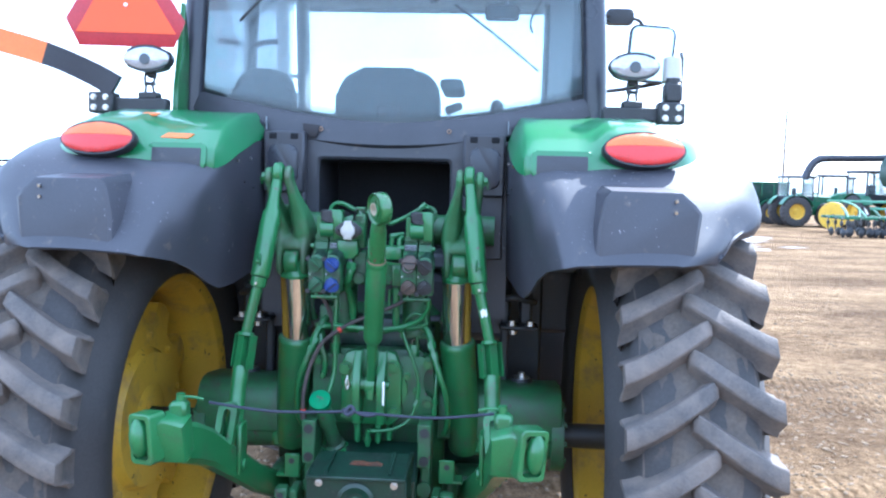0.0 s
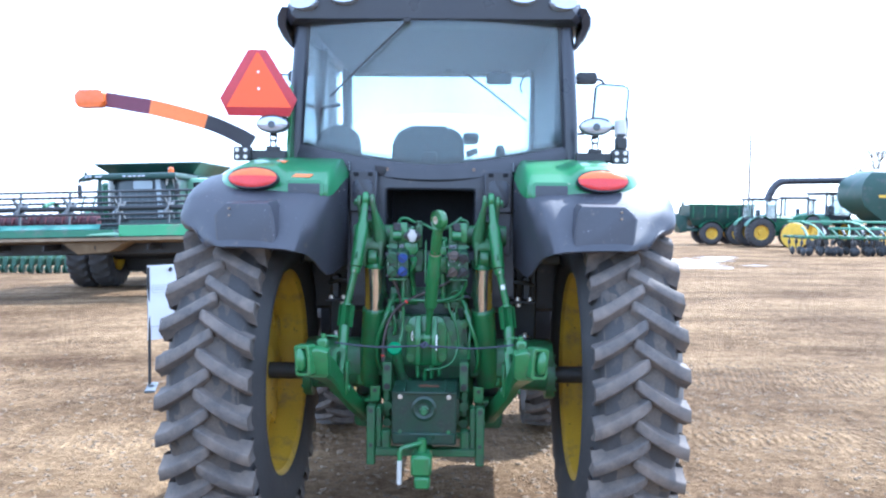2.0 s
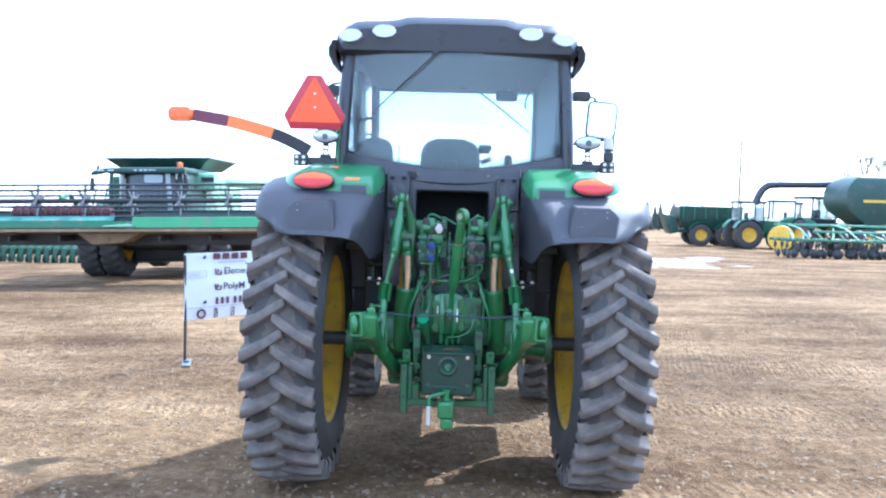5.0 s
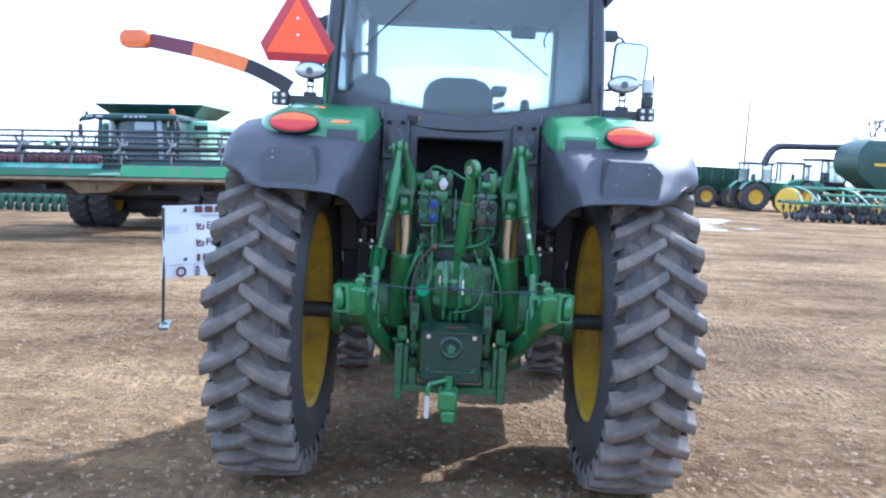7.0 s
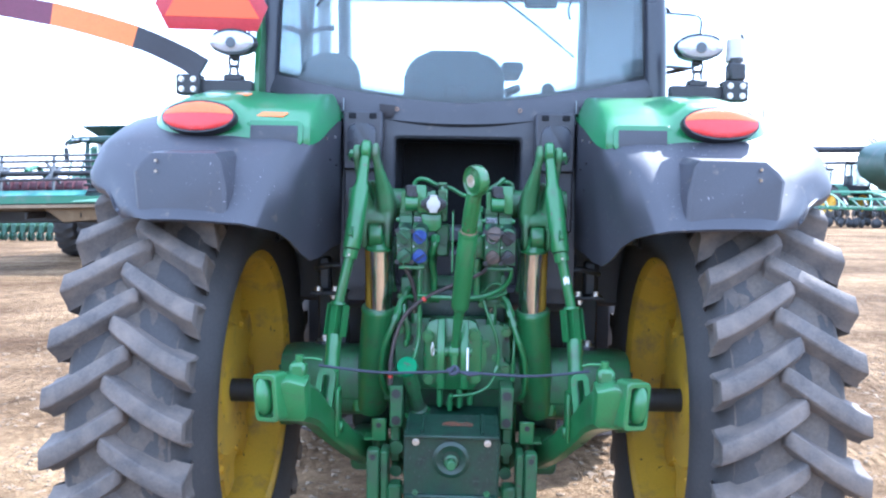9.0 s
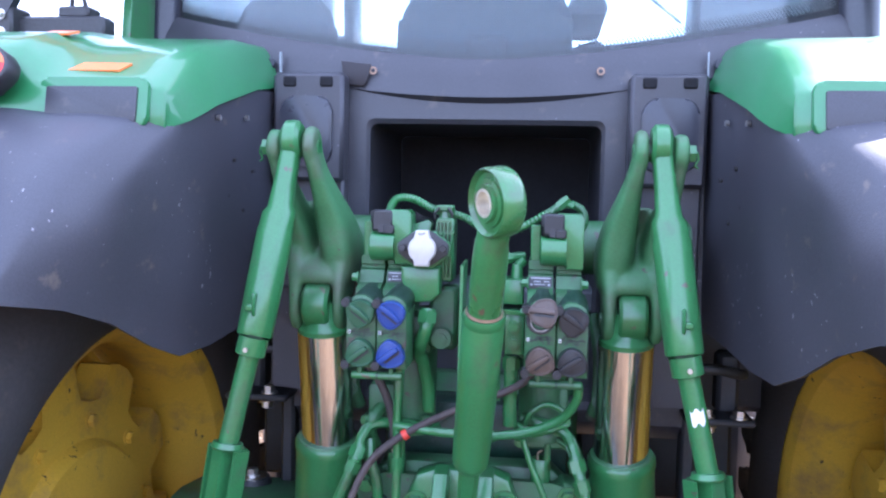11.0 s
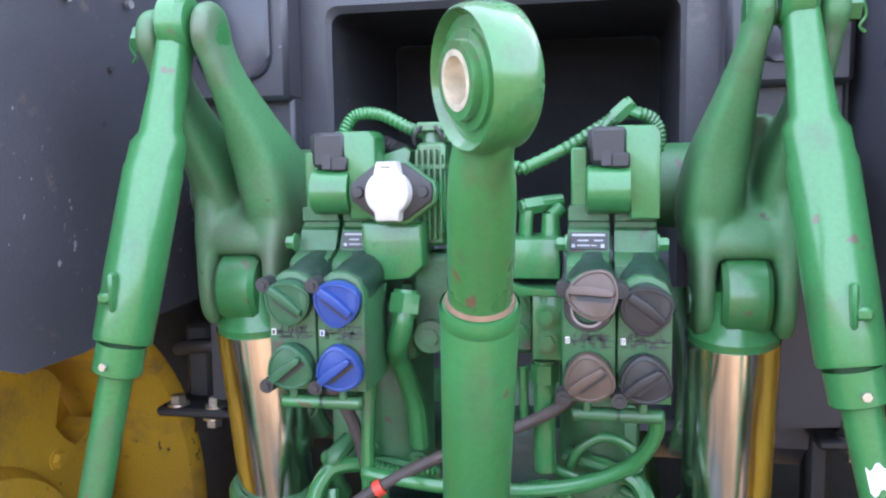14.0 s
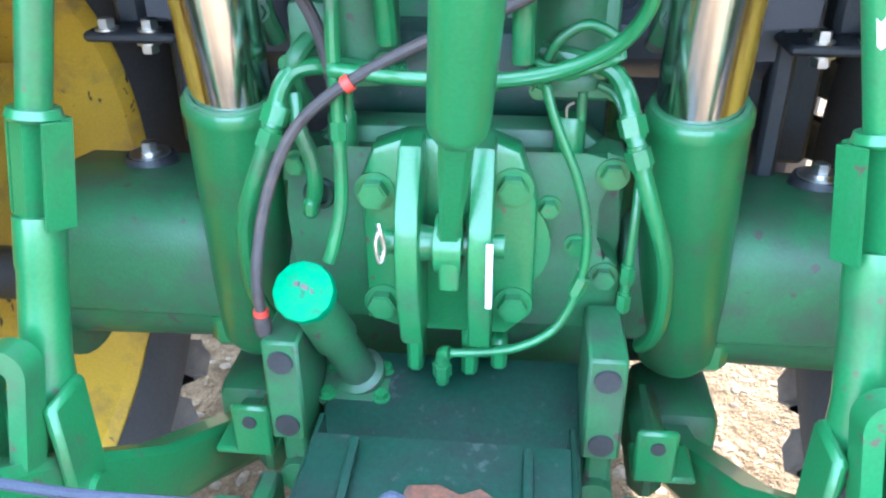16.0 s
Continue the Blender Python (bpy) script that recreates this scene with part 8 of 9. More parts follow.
    part("antenna_base", bm, STEEL_BLACK, cab)
    for x0, x1 in ((-1.06, -0.98), (0.62, 0.76)):
        bm = bmesh.new()
        prism(bm, [(x0, 1.95), (x1, 1.95), (x1 - 0.06, 3.2), (x0 - 0.06, 3.2)], at(0, -1.06, 0) @ YX, 0.04, 0.01)
        part("cab_pillar", bm, CAB_GREY if x0 > 0 else DARK_GREEN, cab, "painted cab pillar")
    # pale plate paints the bright patch in the cab glass
    bm = bmesh.new()
    prism(bm, rounded(0.56, 0.24, 0.05), at(0.20, -1.075, 3.02) @ YX, 0.02)
    part("glass_patch", bm, CAB_GREY, cab, "pale plate put in for the bright patch in the cab glass")
    bm = bmesh.new()
    box(bm, (-0.05, -0.95, 2.10), (0.5, 0.12, 0.5), 0.06, seg=2)
    part("operator_seat", bm, CAB_GREY, cab)
    for x in (-1.40, -1.29, -1.08, -0.98, -0.28, -0.12, 0.02, 0.16, 0.28):
        bm = bmesh.new()
        prism(bm, ellipse(0.048, 0.03, 16), at(x, -1.215 if x > -1.2 else -1.17, 3.27) @ YX, 0.05, 0.01)
        part("cab_lamp", bm, CLEAR_LENS, cab)
    bm = bmesh.new()
    turn(bm, (0.75, -0.3, 3.36), (0.75, -0.3, 3.56), [(0.07, 0), (0.09, 0.2), (0.08, 0.8), (0.03, 1)], 14)
    part("beacon", bm, AMBER_LENS, cab, "orange beacon lamp")
    for s in (-1, 1):
        bm = bmesh.new()
        e = 1.62 if s < 0 else 1.22
        tube(bm, [(s * 1.1, -0.9, 3.30), (s * (e - 0.05), -1.15, 3.20), (s * e, -1.15, 3.1)], 0.03, 6)
        box(bm, (s * e, -1.15, 2.85), (0.13, 0.08, 0.42), 0.03)
        part("cab_mirror", bm, BLACK_PL, cab)
    # wheels
    for s in (-1, 1):
        add_wheel(root, 0.25 + s * 1.35, 0.0, 0.95, 0.62, 0.46)
        add_wheel(root, 0.25 + s * 2.02, 0.0, 0.95, 0.62, 0.46)
        add_wheel(root, s * 1.3, 3.9, 0.72, 0.56, 0.34)
    bm = bmesh.new()
    cyl(bm, (-2.0, 0, 0.95), (2.0, 0, 0.95), 0.14, seg=14)
    part("axle", bm, STEEL_BLACK, root)
    # black mass added to stand in for the shade under the combine
    bm = bmesh.new()
    box(bm, (0.5, 1.3, 0.86), (2.4, 2.4, 0.86), 0.1, seg=2)
    box(bm, (2.2, 1.0, 1.0), (3.8, 1.8, 0.5), 0.08)
    box(bm, (2.6, -0.2, 1.12), (3.6, 0.7, 0.36), 0.06)
    part("underframe", bm, STEEL_BLACK, root, "dark axle carrier and belly, enlarged to stand for shade below")
    bm = bmesh.new()
    cyl(bm, (-1.3, 3.9, 0.72), (1.3, 3.9, 0.72), 0.1, seg=12)
    part("axle", bm, STEEL_BLACK, root)
    # unloading auger folded along the side
    bm = bmesh.new()
    tube(bm, [(1.3, 0.8, 3.05), (1.8, 1.6, 3.02), (2.4, 3.5, 3.0), (3.0, 5.8, 2.98)], 0.2, 14)
    part("unloading_auger", bm, PALE_GREEN, root, "pale folded unloading auger tube")
    # feeder house
    bm = bmesh.new()
    prism(bm, [(-0.2, 1.1), (-0.2, 2.0), (-3.0, 2.1), (-3.0, 1.35)], at(0, 0, 0) @ YZ, 1.5, 0.04)
    part("feeder_house", bm, STEEL_BLACK, root)
    # header
    x0, x1 = -7.2, 5.0
    bm = bmesh.new()
    prism(bm, [(-2.9, 2.0), (-2.95, 2.05), (-3.1, 1.80), (-4.2, 1.63), (-4.25, 1.60), (-3.0, 1.55)], at((x0 + x1) / 2, 0, 0) @ YZ, x1 - x0, 0.01)
    part("header_pan", bm, DARK_GREEN, root, "long dark green header pan")
    xc = 0.85
    bm = bmesh.new()
    prism(bm, [(-4.18, 1.64), (-4.27, 1.64), (-4.25, 1.80), (-4.20, 1.80)], at((x0 + xc) / 2, 0, 0) @ YZ, xc - x0, 0.008)
    part("header_lip", bm, FAR_GREEN, root, "green lower header lip")
    bm = bmesh.new()
    prism(bm, [(-4.245, 1.805), (-4.255, 1.825), (-4.10, 1.945), (-4.08, 1.925)], at((x0 + xc - 0.35) / 2, 0, 0) @ YZ, xc - 0.35 - x0, 0.008)
    part("draper_edge", bm, BLUE_STRIP, root, "pale blue-green draper edge strip")
    bm = bmesh.new()
    prism(bm, [(-4.18, 1.64), (-4.27, 1.64), (-4.22, 1.90), (-4.16, 1.91)], at((x1 + xc + 0.15) / 2, 0, 0) @ YZ, x1 - xc - 0.15, 0.008)
    part("header_lip", bm, BRIGHT_LIP, root, "bright green header lip")
    bm = bmesh.new()
    prism(bm, [(-0.55, 1.66), (0.28, 1.66), (0.30, 1.70), (0.18, 1.74), (-0.45, 1.70)], at(0.75, -4.31, 0) @ YX, 0.06, 0.015)
    part("guard_plate", bm, PALE_GREEN, root, "pale plate where the header halves meet")
    bm = bmesh.new()
    prism(bm, [(-4.28, 1.61), (-4.30, 1.535), (-3.2, 1.42), (-3.0, 1.52)], at((x0 + x1) / 2, 0, 0) @ YZ, x1 - x0, 0.01)
    part("header_skid", bm, YELLOW_SKID, root, "dusty yellow header underside")
    # beam made deep and black to paint the shade below the header
    bm = bmesh.new()
    box(bm, ((x0 + x1) / 2, -2.95, 1.30), (x1 - x0, 0.3, 0.36), 0.03)
    part("header_beam", bm, STEEL_BLACK, root)
    for k in range(9):
        bm = bmesh.new()
        box(bm, (x0 + 0.7 + k * 1.35, -3.5, 1.34), (0.08, 0.9, 0.16), 0.02)
        part("skid_shoe", bm, STEEL_BLACK, root)
    bm = bmesh.new()
    cyl(bm, (-2.6, -3.35, 2.02), (0.1, -3.35, 2.02), 0.15, seg=18)
    for k in range(12):
        x = -2.5 + k * 0.22
        lathe(bm, [(0.15, -0.01), (0.23, -0.01), (0.23, 0.01), (0.15, 0.01)], at(x, -3.35, 2.02) @ X_AXIS @ Matrix.Rotation(radians(12), 4, "X"), 14, True)
    part("header_auger", bm, MAROON_PAINT, root, "dull red cross auger")
    bm = bmesh.new()
    prism(bm, [(-1.0, 1.50), (0.75, 1.50), (0.25, 1.22), (-0.55, 1.17)], at(0.35, -3.5, 0) @ YX, 0.9, 0.03)
    part("header_centre_shield", bm, YELLOW_SKID, root, "dusty tan shield below the header centre")
    # reel
    yc, zc, R = -3.75, 2.34, 0.44
    for k in range(6):
        a = 2 * math.pi * k / 6 + 0.35
        y, z = yc + R * math.cos(a), zc + R * math.sin(a)
        bm = bmesh.new()
        cyl(bm, (x0 + 0.2, y, z), (x1 - 0.2, y, z), 0.032, seg=8)
        for q in range(75):
            x = x0 + 0.3 + q * 0.16
            cyl(bm, (x, y, z), (x, y - 0.03, z - 0.2), 0.007, seg=4)
        part("reel_bat", bm, STEEL_BLACK, root, "dark reel bat with tines")
    bm = bmesh.new()
    cyl(bm, (x0 + 0.2, yc, zc), (x1 - 0.2, yc, zc), 0.07, seg=10)
    part("reel_shaft", bm, STEEL_BLACK, root)
    star = []
    for k in range(6):
        a = 2 * math.pi * k / 6 + 0.35
        for da, r in ((-0.06, R * 1.02), (0.06, R * 1.02), (0.32, 0.15), (math.pi / 3 - 0.32, 0.15)):
            star.append((yc + r * math.cos(a + da), zc + r * math.sin(a + da)))
    for q in range(10):
        x = x0 + 0.3 + q * (x1 - x0 - 0.6) / 9
        bm = bmesh.new()
        prism(bm, star, at(x, 0, 0) @ YZ, 0.04)
        part("reel_spider", bm, INTERIOR, root)
    for x in (x0 + 0.1, (x0 + x1) / 2, x1 - 0.1):
        bm = bmesh.new()
        tube(bm, [(x, -2.9, 2.25), (x, -3.3, 2.5), (x, -3.8, 2.40)], 0.06, 8)
        part("reel_arm", bm, FAR_GREEN, root)
    for x in (x0, x1):
        bm = bmesh.new()
        prism(bm, [(-2.8, 1.5), (-2.8, 2.1), (-3.6, 2.0), (-4.9, 1.62), (-4.9, 1.5)], at(x, 0, 0) @ YZ, 0.12, 0.02)
        part("header_divider", bm, FAR_GREEN, root)


build_combine()


DARK_UNIT = mat("dull_green_unit", (0.018, 0.07, 0.04), 0.6, var=0.3, scale=4, bump=0.0)


def build_planter():
    root = tagged(empty("row_planter", local(-16.6, 28.0)), "green row planter with closely set seed units and round closing wheels", "planter")
    bm = bmesh.new()
    box(bm, (0.0, 0.3, 0.72), (8.6, 0.18, 0.18), 0.03)
    part("tool_bar", bm, FAR_GREEN, root)
    for k in range(24):
        x = -4.2 + k * 0.36
        bm = bmesh.new()
        prism(bm, [(-0.35, 0.30), (-0.30, 0.62), (0.0, 0.86), (0.30, 0.84), (0.30, 0.45), (0.05, 0.32)], at(x, 0, 0) @ YZ, 0.20, 0.03)
        unit = part("row_unit", bm, DARK_UNIT, root)
        for d in (-0.06, 0.06):
            bm = bmesh.new()
            lathe(bm, [(0.03, -0.03), (0.17, -0.025), (0.18, 0.0), (0.17, 0.025), (0.03, 0.03)], at(x + d, -0.36, 0.18) @ Matrix.Rotation(radians(60 * d), 4, "Z") @ X_AXIS, 18)
            part("closing_wheel", bm, DARK_UNIT, unit)


build_planter()


def small_tractor(name, label, m, R=0.9, nose=1):
    """A tractor seen far off: bonnet, cab with panes, four wheels."""
    root = tagged(empty(name, m), label, "tractor", "far tractors")
    bm = bmesh.new()
    rows = []
    for y, w, top in ((0.5, 0.42, 2.0), (1.6, 0.42, 1.95), (2.4, 0.38, 1.75), (2.6, 0.3, 1.45)):
        rows.append([(-w, y * nose, 1.0), (-w, y * nose, top - 0.15), (-w * 0.6, y * nose, top), (w * 0.6, y * nose, top), (w, y * nose, top - 0.15), (w, y * nose, 1.0)])
    V = loft(bm, rows, True)
    bm.faces.new(V[0])
    bm.faces.new(V[-1][::-1])
    box(bm, (0, 1.0 * nose, 0.95), (0.6, 3.4, 0.5), 0.05)
    part("bonnet", bm, FAR_GREEN, root)
    for s in (-1, 1):
        add_wheel(root, s * 0.95, -0.6 * nose, R, 0.5, R * 0.5)
        add_wheel(root, s * 0.9, 2.0 * nose, R * 0.72, 0.4, R * 0.36)
        bm = bmesh.new()
        rows = []
        for k in range(9):
            a = radians(20 + 17 * k)
            rows.append([(s * 0.65, -0.6 * nose + (R + 0.1) * math.cos(a), R + (R + 0.1) * math.sin(a)), (s * 1.2, -0.6 * nose + (R + 0.1) * math.cos(a), R + (R + 0.1) * math.sin(a))])
        loft(bm, rows)
        thicken(bm, 0.03)
        part("fender", bm, FAR_GREEN, root)
    bm = bmesh.new()
    box(bm, (0, -0.3 * nose, 3.0), (1.7, 1.8, 0.16), 0.05, seg=2)
    for x in (-0.75, 0.75):
        for y in (-1.05, 0.45):
            tube(bm, [(x, y * nose - 0.0, 1.6), (x * 0.97, y * nose, 2.95)], 0.05, 8, 2)
    box(bm, (0, -0.3 * nose, 1.6), (1.5, 1.5, 0.5), 0.04)
    box(bm, (0.0, -0.4 * nose, 2.05), (0.45, 0.2, 0.6), 0.08, seg=2)
    box(bm, (0.78, 0.7 * nose, 2.4), (0.05, 0.05, 1.2), 0.01)
    cab_ob = part("cab_frame", bm, CAB_BLACK, root)
    for y in (-1.06, 0.46):
        bm = bmesh.new()
        bm.faces.new([bm.verts.new((u, y * nose, w)) for u, w in ((-0.72, 1.85), (0.72, 1.85), (0.72, 2.91), (-0.72, 2.91))])
        g = part("cab_pane", bm, GLASS, cab_ob)
        g.visible_shadow = False
    for x in (-0.75, 0.75):
        bm = bmesh.new()
        bm.faces.new([bm.verts.new((x, -0.3 * nose + u, w)) for u, w in ((-0.71, 1.85), (0.71, 1.85), (0.71, 2.91), (-0.71, 2.91))])
        g = part("cab_pane", bm, GLASS, cab_ob)
        g.visible_shadow = False
    return root


small_tractor("tractor", "green tractor with clear cab parked far across the yard", local(24.4, 56.0, None, 60) @ Matrix.Scale(1.18, 4), 0.95)
small_tractor("tractor", "green tractor seen from behind with warning lamp", local(24.5, 50.5, None, 12) @ Matrix.Scale(1.22, 4), 0.9)
small_tractor("tractor", "green tractor with yellow wheels far across the yard", local(21.7, 54.0, None, -88) @ Matrix.Scale(1.13, 4), 0.92)


# lighter copy of the frame green, with sunlight put into the colour
SUNLIT_GREEN = mat("sunlit_frame_green", (0.10, 0.27, 0.17), 0.5, var=0.15, scale=2, bump=0.0)


def build_far_machines():
    # box spreader on tandem wheels with yellow rims
    root = tagged(empty("spreader_trailer", local(20.2, 60.0)), "dark green box spreader trailer with yellow wheel rims", "trailer")
    bm = bmesh.new()
    rows = []
    for w, d, z in ((2.0, 0.75, 1.45), (2.45, 1.25, 2.1), (2.5, 1.3, 3.1)):
        rows.append([(-w, -d, z), (w, -d, z), (w, d, z), (-w, d, z)])
    V = loft(bm, rows, True)
    bm.faces.new(V[0][::-1])
    thicken(bm, 0.05)
    box_ob = part("hopper", bm, DARK_GREEN, root)
    for k in range(6):
        bm = bmesh.new()
        box(bm, (-2.2 + k * 0.88, -1.33, 2.6), (0.09, 0.06, 1.0), 0.01)
        part("rib", bm, FAR_GREEN, box_ob)
    bm = bmesh.new()
    box(bm, (0, -1.34, 3.1), (5.1, 0.10, 0.14), 0.02)
    part("top_rail", bm, FAR_GREEN, box_ob)
    bm = bmesh.new()
    box(bm, (0, 0, 1.15), (5.0, 1.0, 0.26), 0.03)
    part("chassis", bm, DARK_GREEN, root)
    bm = bmesh.new()
    prism(bm, [(-3.6, 2.5), (-2.5, 2.2), (-2.5, 1.0), (-3.0, 0.9), (-3.3, 1.5)], at(0, 0, 0) @ YX, 1.6, 0.03)
    part("tail_chute", bm, DARK_GREEN, root)
    for x in (-0.75, 1.25):
        for y in (-1.1, 1.1):
            bt, br = bmesh.new(), bmesh.new()
            wheel_meshes(bt, br, at(x, y, 0.90) @ Matrix.Rotation(radians(90), 4, "Z"), 0.90, 0.6, 0.45)
            t = part("tyre", bt, RUBBER_SIDE, root)
            part("rim", br, YELLOW, t, "yellow wheel rim")
        bm = bmesh.new()
        rows = [[(x + 1.02 * math.cos(a), y, 0.90 + 1.02 * math.sin(a)) for y in (-1.45, -0.75)] for a in [radians(25 + 16 * k) for k in range(9)]]
        loft(bm, rows)
        thicken(bm, 0.03)
        part("mudguard", bm, FAR_GREEN, root)
    # grain cart with a tall tank, and its loading boom
    root = tagged(empty("air_cart", local(27.4, 46.0)), "tall dark green seed cart with yellow stripe and long boom", "seed cart")
    bm = bmesh.new()
    rows = []
    for w, d, z in ((1.6, 1.2, 1.5), (3.3, 1.55, 2.7), (3.5, 1.6, 3.2), (3.5, 1.6, 3.9), (3.3, 1.55, 4.3), (2.95, 1.4, 4.65), (2.4, 1.1, 4.9), (1.6, 0.7, 5.02)):
        rows.append([(-w, -d, z), (w, -d, z), (w, d, z), (-w, d, z)])
    V = loft(bm, rows, True)
    bm.faces.new(V[0][::-1])
    bm.faces.new(V[-1])
    part("hopper", bm, DARK_GREEN, root)
    bm = bmesh.new()
    box(bm, (0.5, -1.62, 3.3), (6.0, 0.03, 0.16), 0.0)
    part("yellow_stripe", bm, YELLOW, root)
    bm = bmesh.new()
    box(bm, (0, 0, 1.2), (5.4, 1.6, 0.25), 0.04)
    for x in (-1.8, 1.8):
        box(bm, (x, 0, 0.9), (0.3, 1.2, 0.8), 0.04)
    part("chassis", bm, STEEL_BLACK, root)
    for x in (-1.8, 1.8):
        for y in (-1.0, 1.0):
            bt, br = bmesh.new(), bmesh.new()
            wheel_meshes(bt, br, at(x, y, 0.8) @ Matrix.Rotation(radians(90), 4, "Z"), 0.8, 0.5, 0.4)
            t = part("tyre", bt, RUBBER_SIDE, root)
            part("rim", br, YELLOW, t)
    bm = bmesh.new()
    tube(bm, [(-7.6, 2.4, 3.0), (-7.3, 2.4, 3.7), (-6.9, 2.4, 4.15), (-6.2, 2.4, 4.3), (-3.0, 2.2, 4.38), (0.5, 1.0, 4.5)], 0.24, 12)
    part("loading_boom", bm, CAB_BLACK, root, "long dark loading boom")
    bm = bmesh.new()
    lathe(bm, [(0.10, -0.06), (0.64, -0.10), (0.78, -0.08), (0.80, 0.0), (0.78, 0.08), (0.64, 0.05), (0.10, 0.06)], at(-7.1, -0.9, 0.87) @ Matrix.Rotation(radians(55), 4, "Z") @ X_AXIS, 36)
    part("gauge_wheel", bm, YELLOW, root, "large flat yellow wheel")
    # disc cultivator
    root = tagged(empty("disc_cultivator", local(21.2, 38.5)), "green folding disc cultivator with dark discs on dirt", "cultivator")
    for y in (-0.6, 0.5, 1.5):
        bm = bmesh.new()
        box(bm, (0, y, 0.95), (7.2, 0.14, 0.14), 0.02)
        part("cross_beam", bm, FAR_GREEN, root)
    for k in range(9):
        bm = bmesh.new()
        box(bm, (-3.4 + k * 0.85, 0.45, 0.93), (0.12, 2.3, 0.12), 0.02)
        part("frame_rail", bm, DARK_GREEN, root)
    for x, reach, h in ((-3.2, 0.5, 1.45), (-2.7, 0.9, 1.3), (-2.3, -0.4, 1.75), (-1.6, 0.5, 1.35), (-1.1, 0.9, 1.6), (-0.4, 0.6, 1.3), (0.3, -0.7, 1.8), (1.2, 0.4, 1.4), (1.7, -0.6, 1.5), (2.4, 0.9, 1.75), (3.2, -0.5, 1.55)):
        bm = bmesh.new()
        tube(bm, [(x, -0.7, 1.0), (x + reach * 0.5, 0.2, h - 0.2), (x + reach, 1.3, h)], 0.045, 6, 4)
        part("wing_brace", bm, FAR_GREEN if h < 1.45 else SUNLIT_GREEN, root, "green brace tube, sunlight put into the colour of taller ones")
    for y, z, w, x in ((1.4, 1.75, 6.8, 0.0), (0.1, 1.42, 4.8, 0.6)):
        bm = bmesh.new()
        box(bm, (x, y, z), (w, 0.12, 0.12), 0.02)
        part("wing_beam", bm, SUNLIT_GREEN, root, "green wing beam with sunlight put into its colour")
    spread = random.Random(4)
    for k in range(7):
        x = -3.1 + k * 1.0
        bm = bmesh.new()
        cyl(bm, (x, -0.3, 1.08), (x + 0.25, 0.5, 1.30), 0.07, seg=10)
        cyl(bm, (x + 0.25, 0.5, 1.30), (x + 0.4, 1.0, 1.43), 0.035, seg=8)
        part("fold_ram", bm, STEEL_BLACK, root, "dark folding ram")
    for k in range(18):
        x = -3.5 + k * 0.41 + spread.uniform(-0.17, 0.17)
        for y in (-0.85 + spread.uniform(-0.25, 0.25), 0.6 + spread.uniform(-0.3, 0.3)):
            bm = bmesh.new()
            lathe(bm, [(0.02, -0.05), (0.14, -0.03), (0.23, 0.03), (0.14, -0.015), (0.02, -0.03)], at(x + 0.1 * (y > 0), y, 0.23) @ Matrix.Rotation(radians(18 + spread.uniform(-12, 12)), 4, "Z") @ X_AXIS, 16)
            tube(bm, [(x, y, 0.23), (x, y + 0.15, 0.6), (x, y + 0.1, 0.93)], 0.035, 5, 4)
            box(bm, (x, y + 0.12, 0.68), (0.12, 0.16, 0.22), 0.02)
            part("disc_unit", bm, STEEL_BLACK, root, "dark steel disc blade")


build_far_machines()


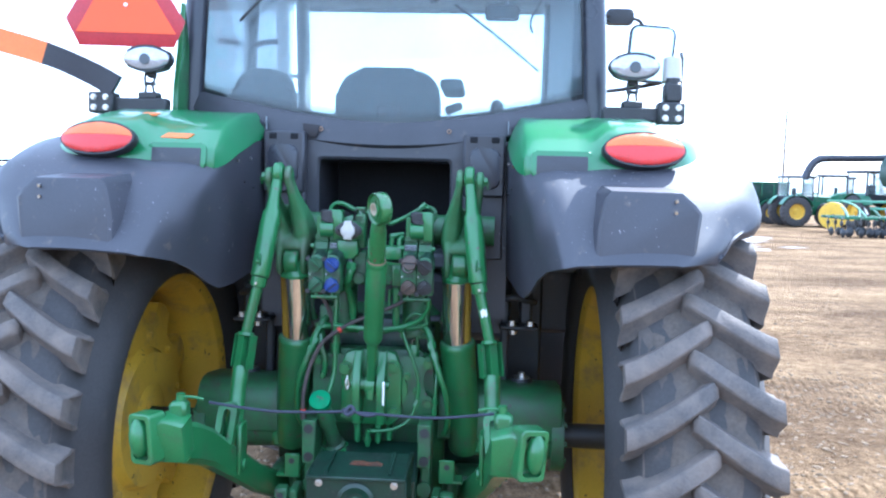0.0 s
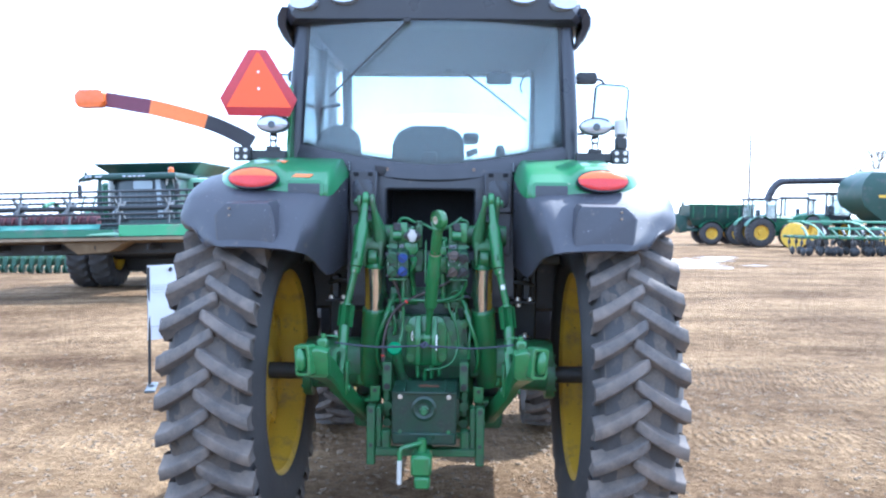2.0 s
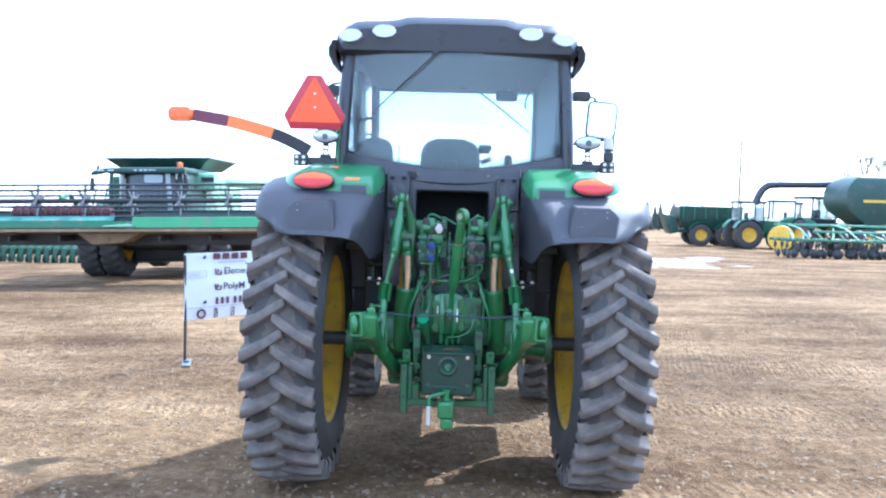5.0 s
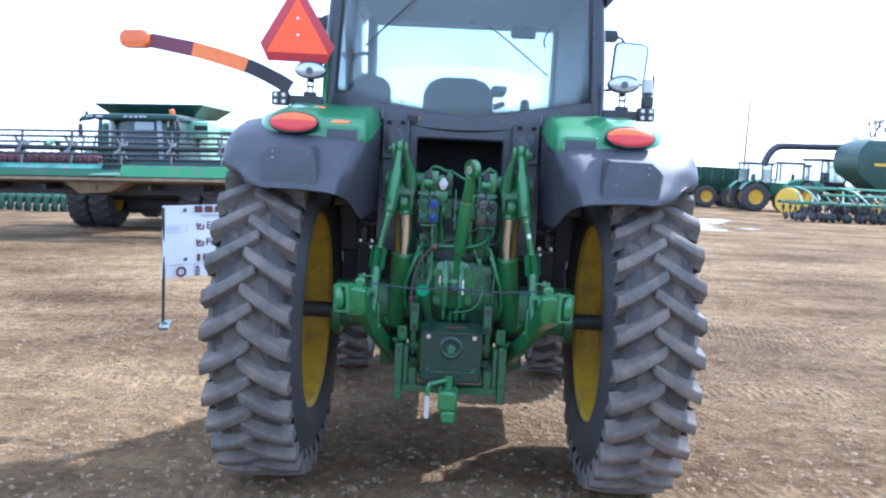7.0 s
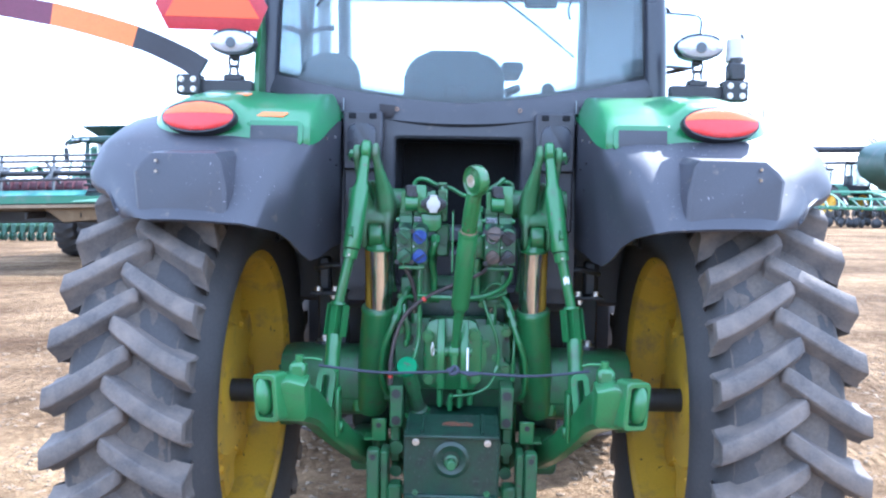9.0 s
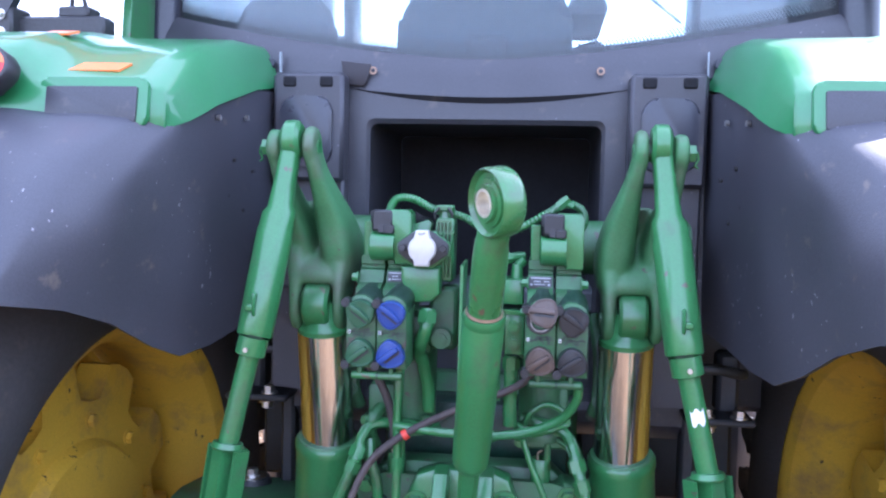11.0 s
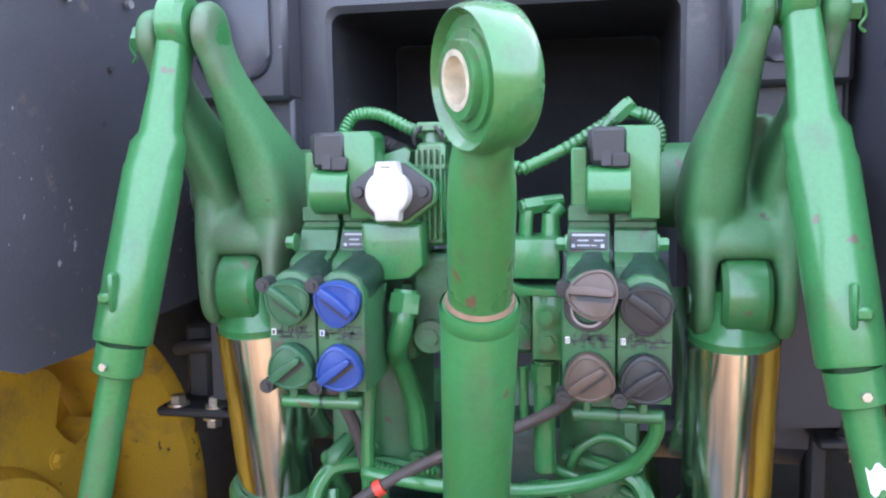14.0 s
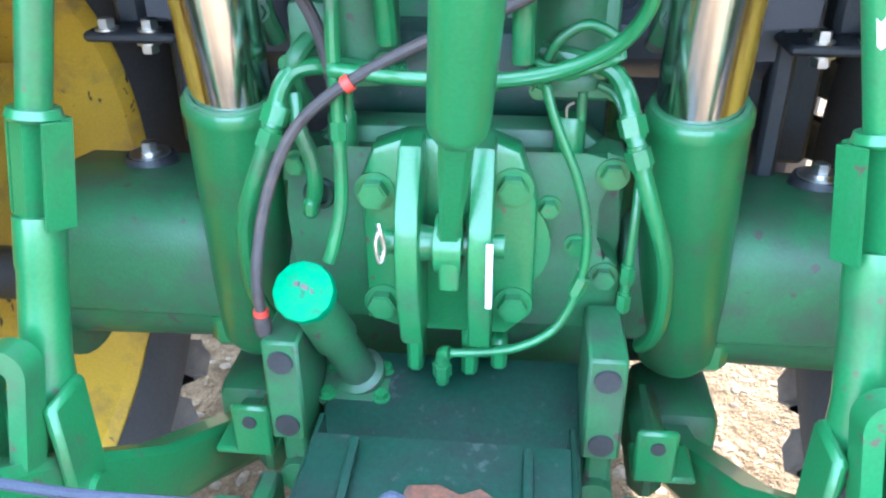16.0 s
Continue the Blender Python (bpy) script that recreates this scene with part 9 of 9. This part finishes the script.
def build_poles_and_trees():
    for x, y, h, lab in ((34.9, 95.0, 12.3, "tall thin weathered utility pole"), (-9.0, 120.0, 13.2, "distant thin utility pole")):
        root = tagged(empty("utility_pole", local(x, y)), lab, "pole")
        bm = bmesh.new()
        turn(bm, (0, 0, -0.2), (0.05, 0, h), [(0.17, 0), (0.11, 1)], 10)
        part("pole", bm, POLE_WOOD, root)
        if x < 0:
            bm = bmesh.new()
            box(bm, (0.3, 0, h - 0.3), (1.0, 0.12, 0.12), 0.02)
            part("crossarm", bm, POLE_WOOD, root)
    rng = random.Random(5)
    # a row of far conifers
    for k in range(16):
        x = 36 + 17 * (k / 15) + rng.uniform(-0.5, 0.5)
        y = 160 + rng.uniform(-4, 4)
        h = rng.uniform(4.2, 6.6) * (0.8 if k in (3, 4, 9) else 1.0)
        root = tagged(empty("conifer", local(x, y)), "small dark conifer in a far row", "tree", "far conifers")
        bm = bmesh.new()
        cyl(bm, (0, 0, 0), (0, 0, h * 0.9), 0.12, 0.03, seg=6)
        part("trunk", bm, BARK, root)
        bm = bmesh.new()
        for q in range(90):
            t = q / 90
            a = q * 2.399
            r = (1 - t) * h * 0.17 * rng.uniform(0.6, 1.15) + 0.08
            z = h * (0.12 + 0.86 * t)
            p = Vector((r * math.cos(a), r * math.sin(a), z - 0.12 * r))
            m = Matrix.Translation(p * 1.0) @ Matrix.Rotation(a, 4, "Z") @ Matrix.Rotation(radians(25), 4, "Y")
            bmesh.ops.create_cone(bm, segments=4, radius1=0.16 + 0.22 * (1 - t), radius2=0.02, depth=0.5 + 0.5 * (1 - t), matrix=m @ Matrix.Rotation(radians(90), 4, "Y"))
        part("crown", bm, CONIFER, root)

    def bare_tree(m, h, seed, label):
        r2 = random.Random(seed)
        root = tagged(empty("bare_tree", m), label, "tree", "bare trees")
        bt, bc = bmesh.new(), bmesh.new()

        def grow(p, d, L, r, depth, bm):
            q = p + d * L
            cyl(bm, p, q, r, r * 0.7, seg=5, caps=False)
            if depth == 0:
                return
            for _ in range(3 if depth > 1 else 4):
                nd = (d + Vector((r2.uniform(-0.7, 0.7), r2.uniform(-0.7, 0.7), r2.uniform(-0.1, 0.5)))).normalized()
                grow(q, nd, L * r2.uniform(0.6, 0.8), r * 0.62, depth - 1, bc)
        grow(Vector((0, 0, 0)), Vector((0.03, 0, 1)), h * 0.3, h * 0.022, 5, bt)
        part("trunk", bt, BARK, root)
        part("crown", bc, BARK, root, "bare twigs")
    bare_tree(local(58.5, 110), 13.5, 3, "bare leafless tree with fine twigs")
    bare_tree(local(64.5, 112), 12.0, 8, "bare leafless tree with fine twigs")
    bare_tree(local(6.5, 120), 12.5, 6, "distant bare leafless tree")
    bare_tree(local(9.6, 122), 10.5, 7, "distant bare leafless tree")


build_poles_and_trees()


def build_snow():
    rng = random.Random(9)
    bm = bmesh.new()
    for k in range(60):
        cy = 27.0 + 9.5 * rng.random()
        cx = 0.36 * cy - 1.0 + rng.gauss(0, 1.0)
        a, b = rng.uniform(0.10, 0.75), rng.uniform(0.12, 0.45)
        n = 22
        ph = rng.uniform(0, 6)
        ring = []
        c = bm.verts.new((cx, cy, gz(cx, cy) + 0.05))
        for i in range(n):
            t = 2 * math.pi * i / n
            k2 = 1 + 0.3 * math.sin(3 * t + ph) + 0.18 * math.sin(7 * t + 2 * ph)
            x, y = cx + a * k2 * math.cos(t), cy + b * k2 * math.sin(t)
            ring.append(bm.verts.new((x, y, gz(x, y) + 0.02)))
        for i in range(n):
            bm.faces.new((c, ring[i], ring[(i + 1) % n]))
    ob = part("snow_patch", bm, SNOW, None, "dirty melting snow patches on the dirt", angle=180)
    tagged(ob, category="snow", kind="stuff")


build_snow()


def build_stones():
    """Loose gravel and clods on the yard near the camera."""
    rng = random.Random(11)
    verts, faces = [], []
    base = [(1, 0, 0), (-1, 0, 0), (0, 1, 0), (0, -1, 0), (0, 0, 1), (0.6, 0.6, 0.55), (-0.6, 0.55, 0.6), (0.5, -0.6, 0.6), (-0.55, -0.6, 0.5)]
    tri = [(0, 2, 5), (2, 1, 6), (1, 3, 8), (3, 0, 7), (5, 2, 6), (6, 1, 8), (8, 3, 7), (7, 0, 5), (5, 6, 4), (6, 8, 4), (8, 7, 4), (7, 5, 4)]
    for k in range(40000):
        if k % 3:
            x, y = rng.gauss(0.9, 3.4), rng.uniform(-3.5, 6)
        else:
            x, y = rng.uniform(-9, 14), rng.uniform(-3, 16)
        s = 0.005 + 0.020 * rng.random() ** 3 + (0.02 * rng.random() if k % 151 == 0 else 0)
        z = ground_height(x, y)
        a = rng.uniform(0, 6.28)
        ca, sa = math.cos(a), math.sin(a)
        sx, sy, sz = s * rng.uniform(0.7, 1.6), s * rng.uniform(0.7, 1.3), s * rng.uniform(0.35, 0.8)
        o = len(verts)
        for bx, by, bz in base:
            px, py = bx * sx * rng.uniform(0.8, 1.2), by * sy * rng.uniform(0.8, 1.2)
            verts.append((x + px * ca - py * sa, y + px * sa + py * ca, z + bz * sz - 0.002))
        faces += [(o + i, o + j, o + q) for i, j, q in tri]
    me = bpy.data.meshes.new("gravel")
    me.from_pydata(verts, [], faces)
    me.materials.append(STONE)
    ob = new("gravel", me)
    tagged(ob, "loose gravel and small dirt clods on the yard", "gravel", "", "stuff")


STONE = mat("gravel_stone", (0.205, 0.148, 0.098), 0.9, var=0.45, scale=18, bump=0.1, spec=0.04)
build_stones()
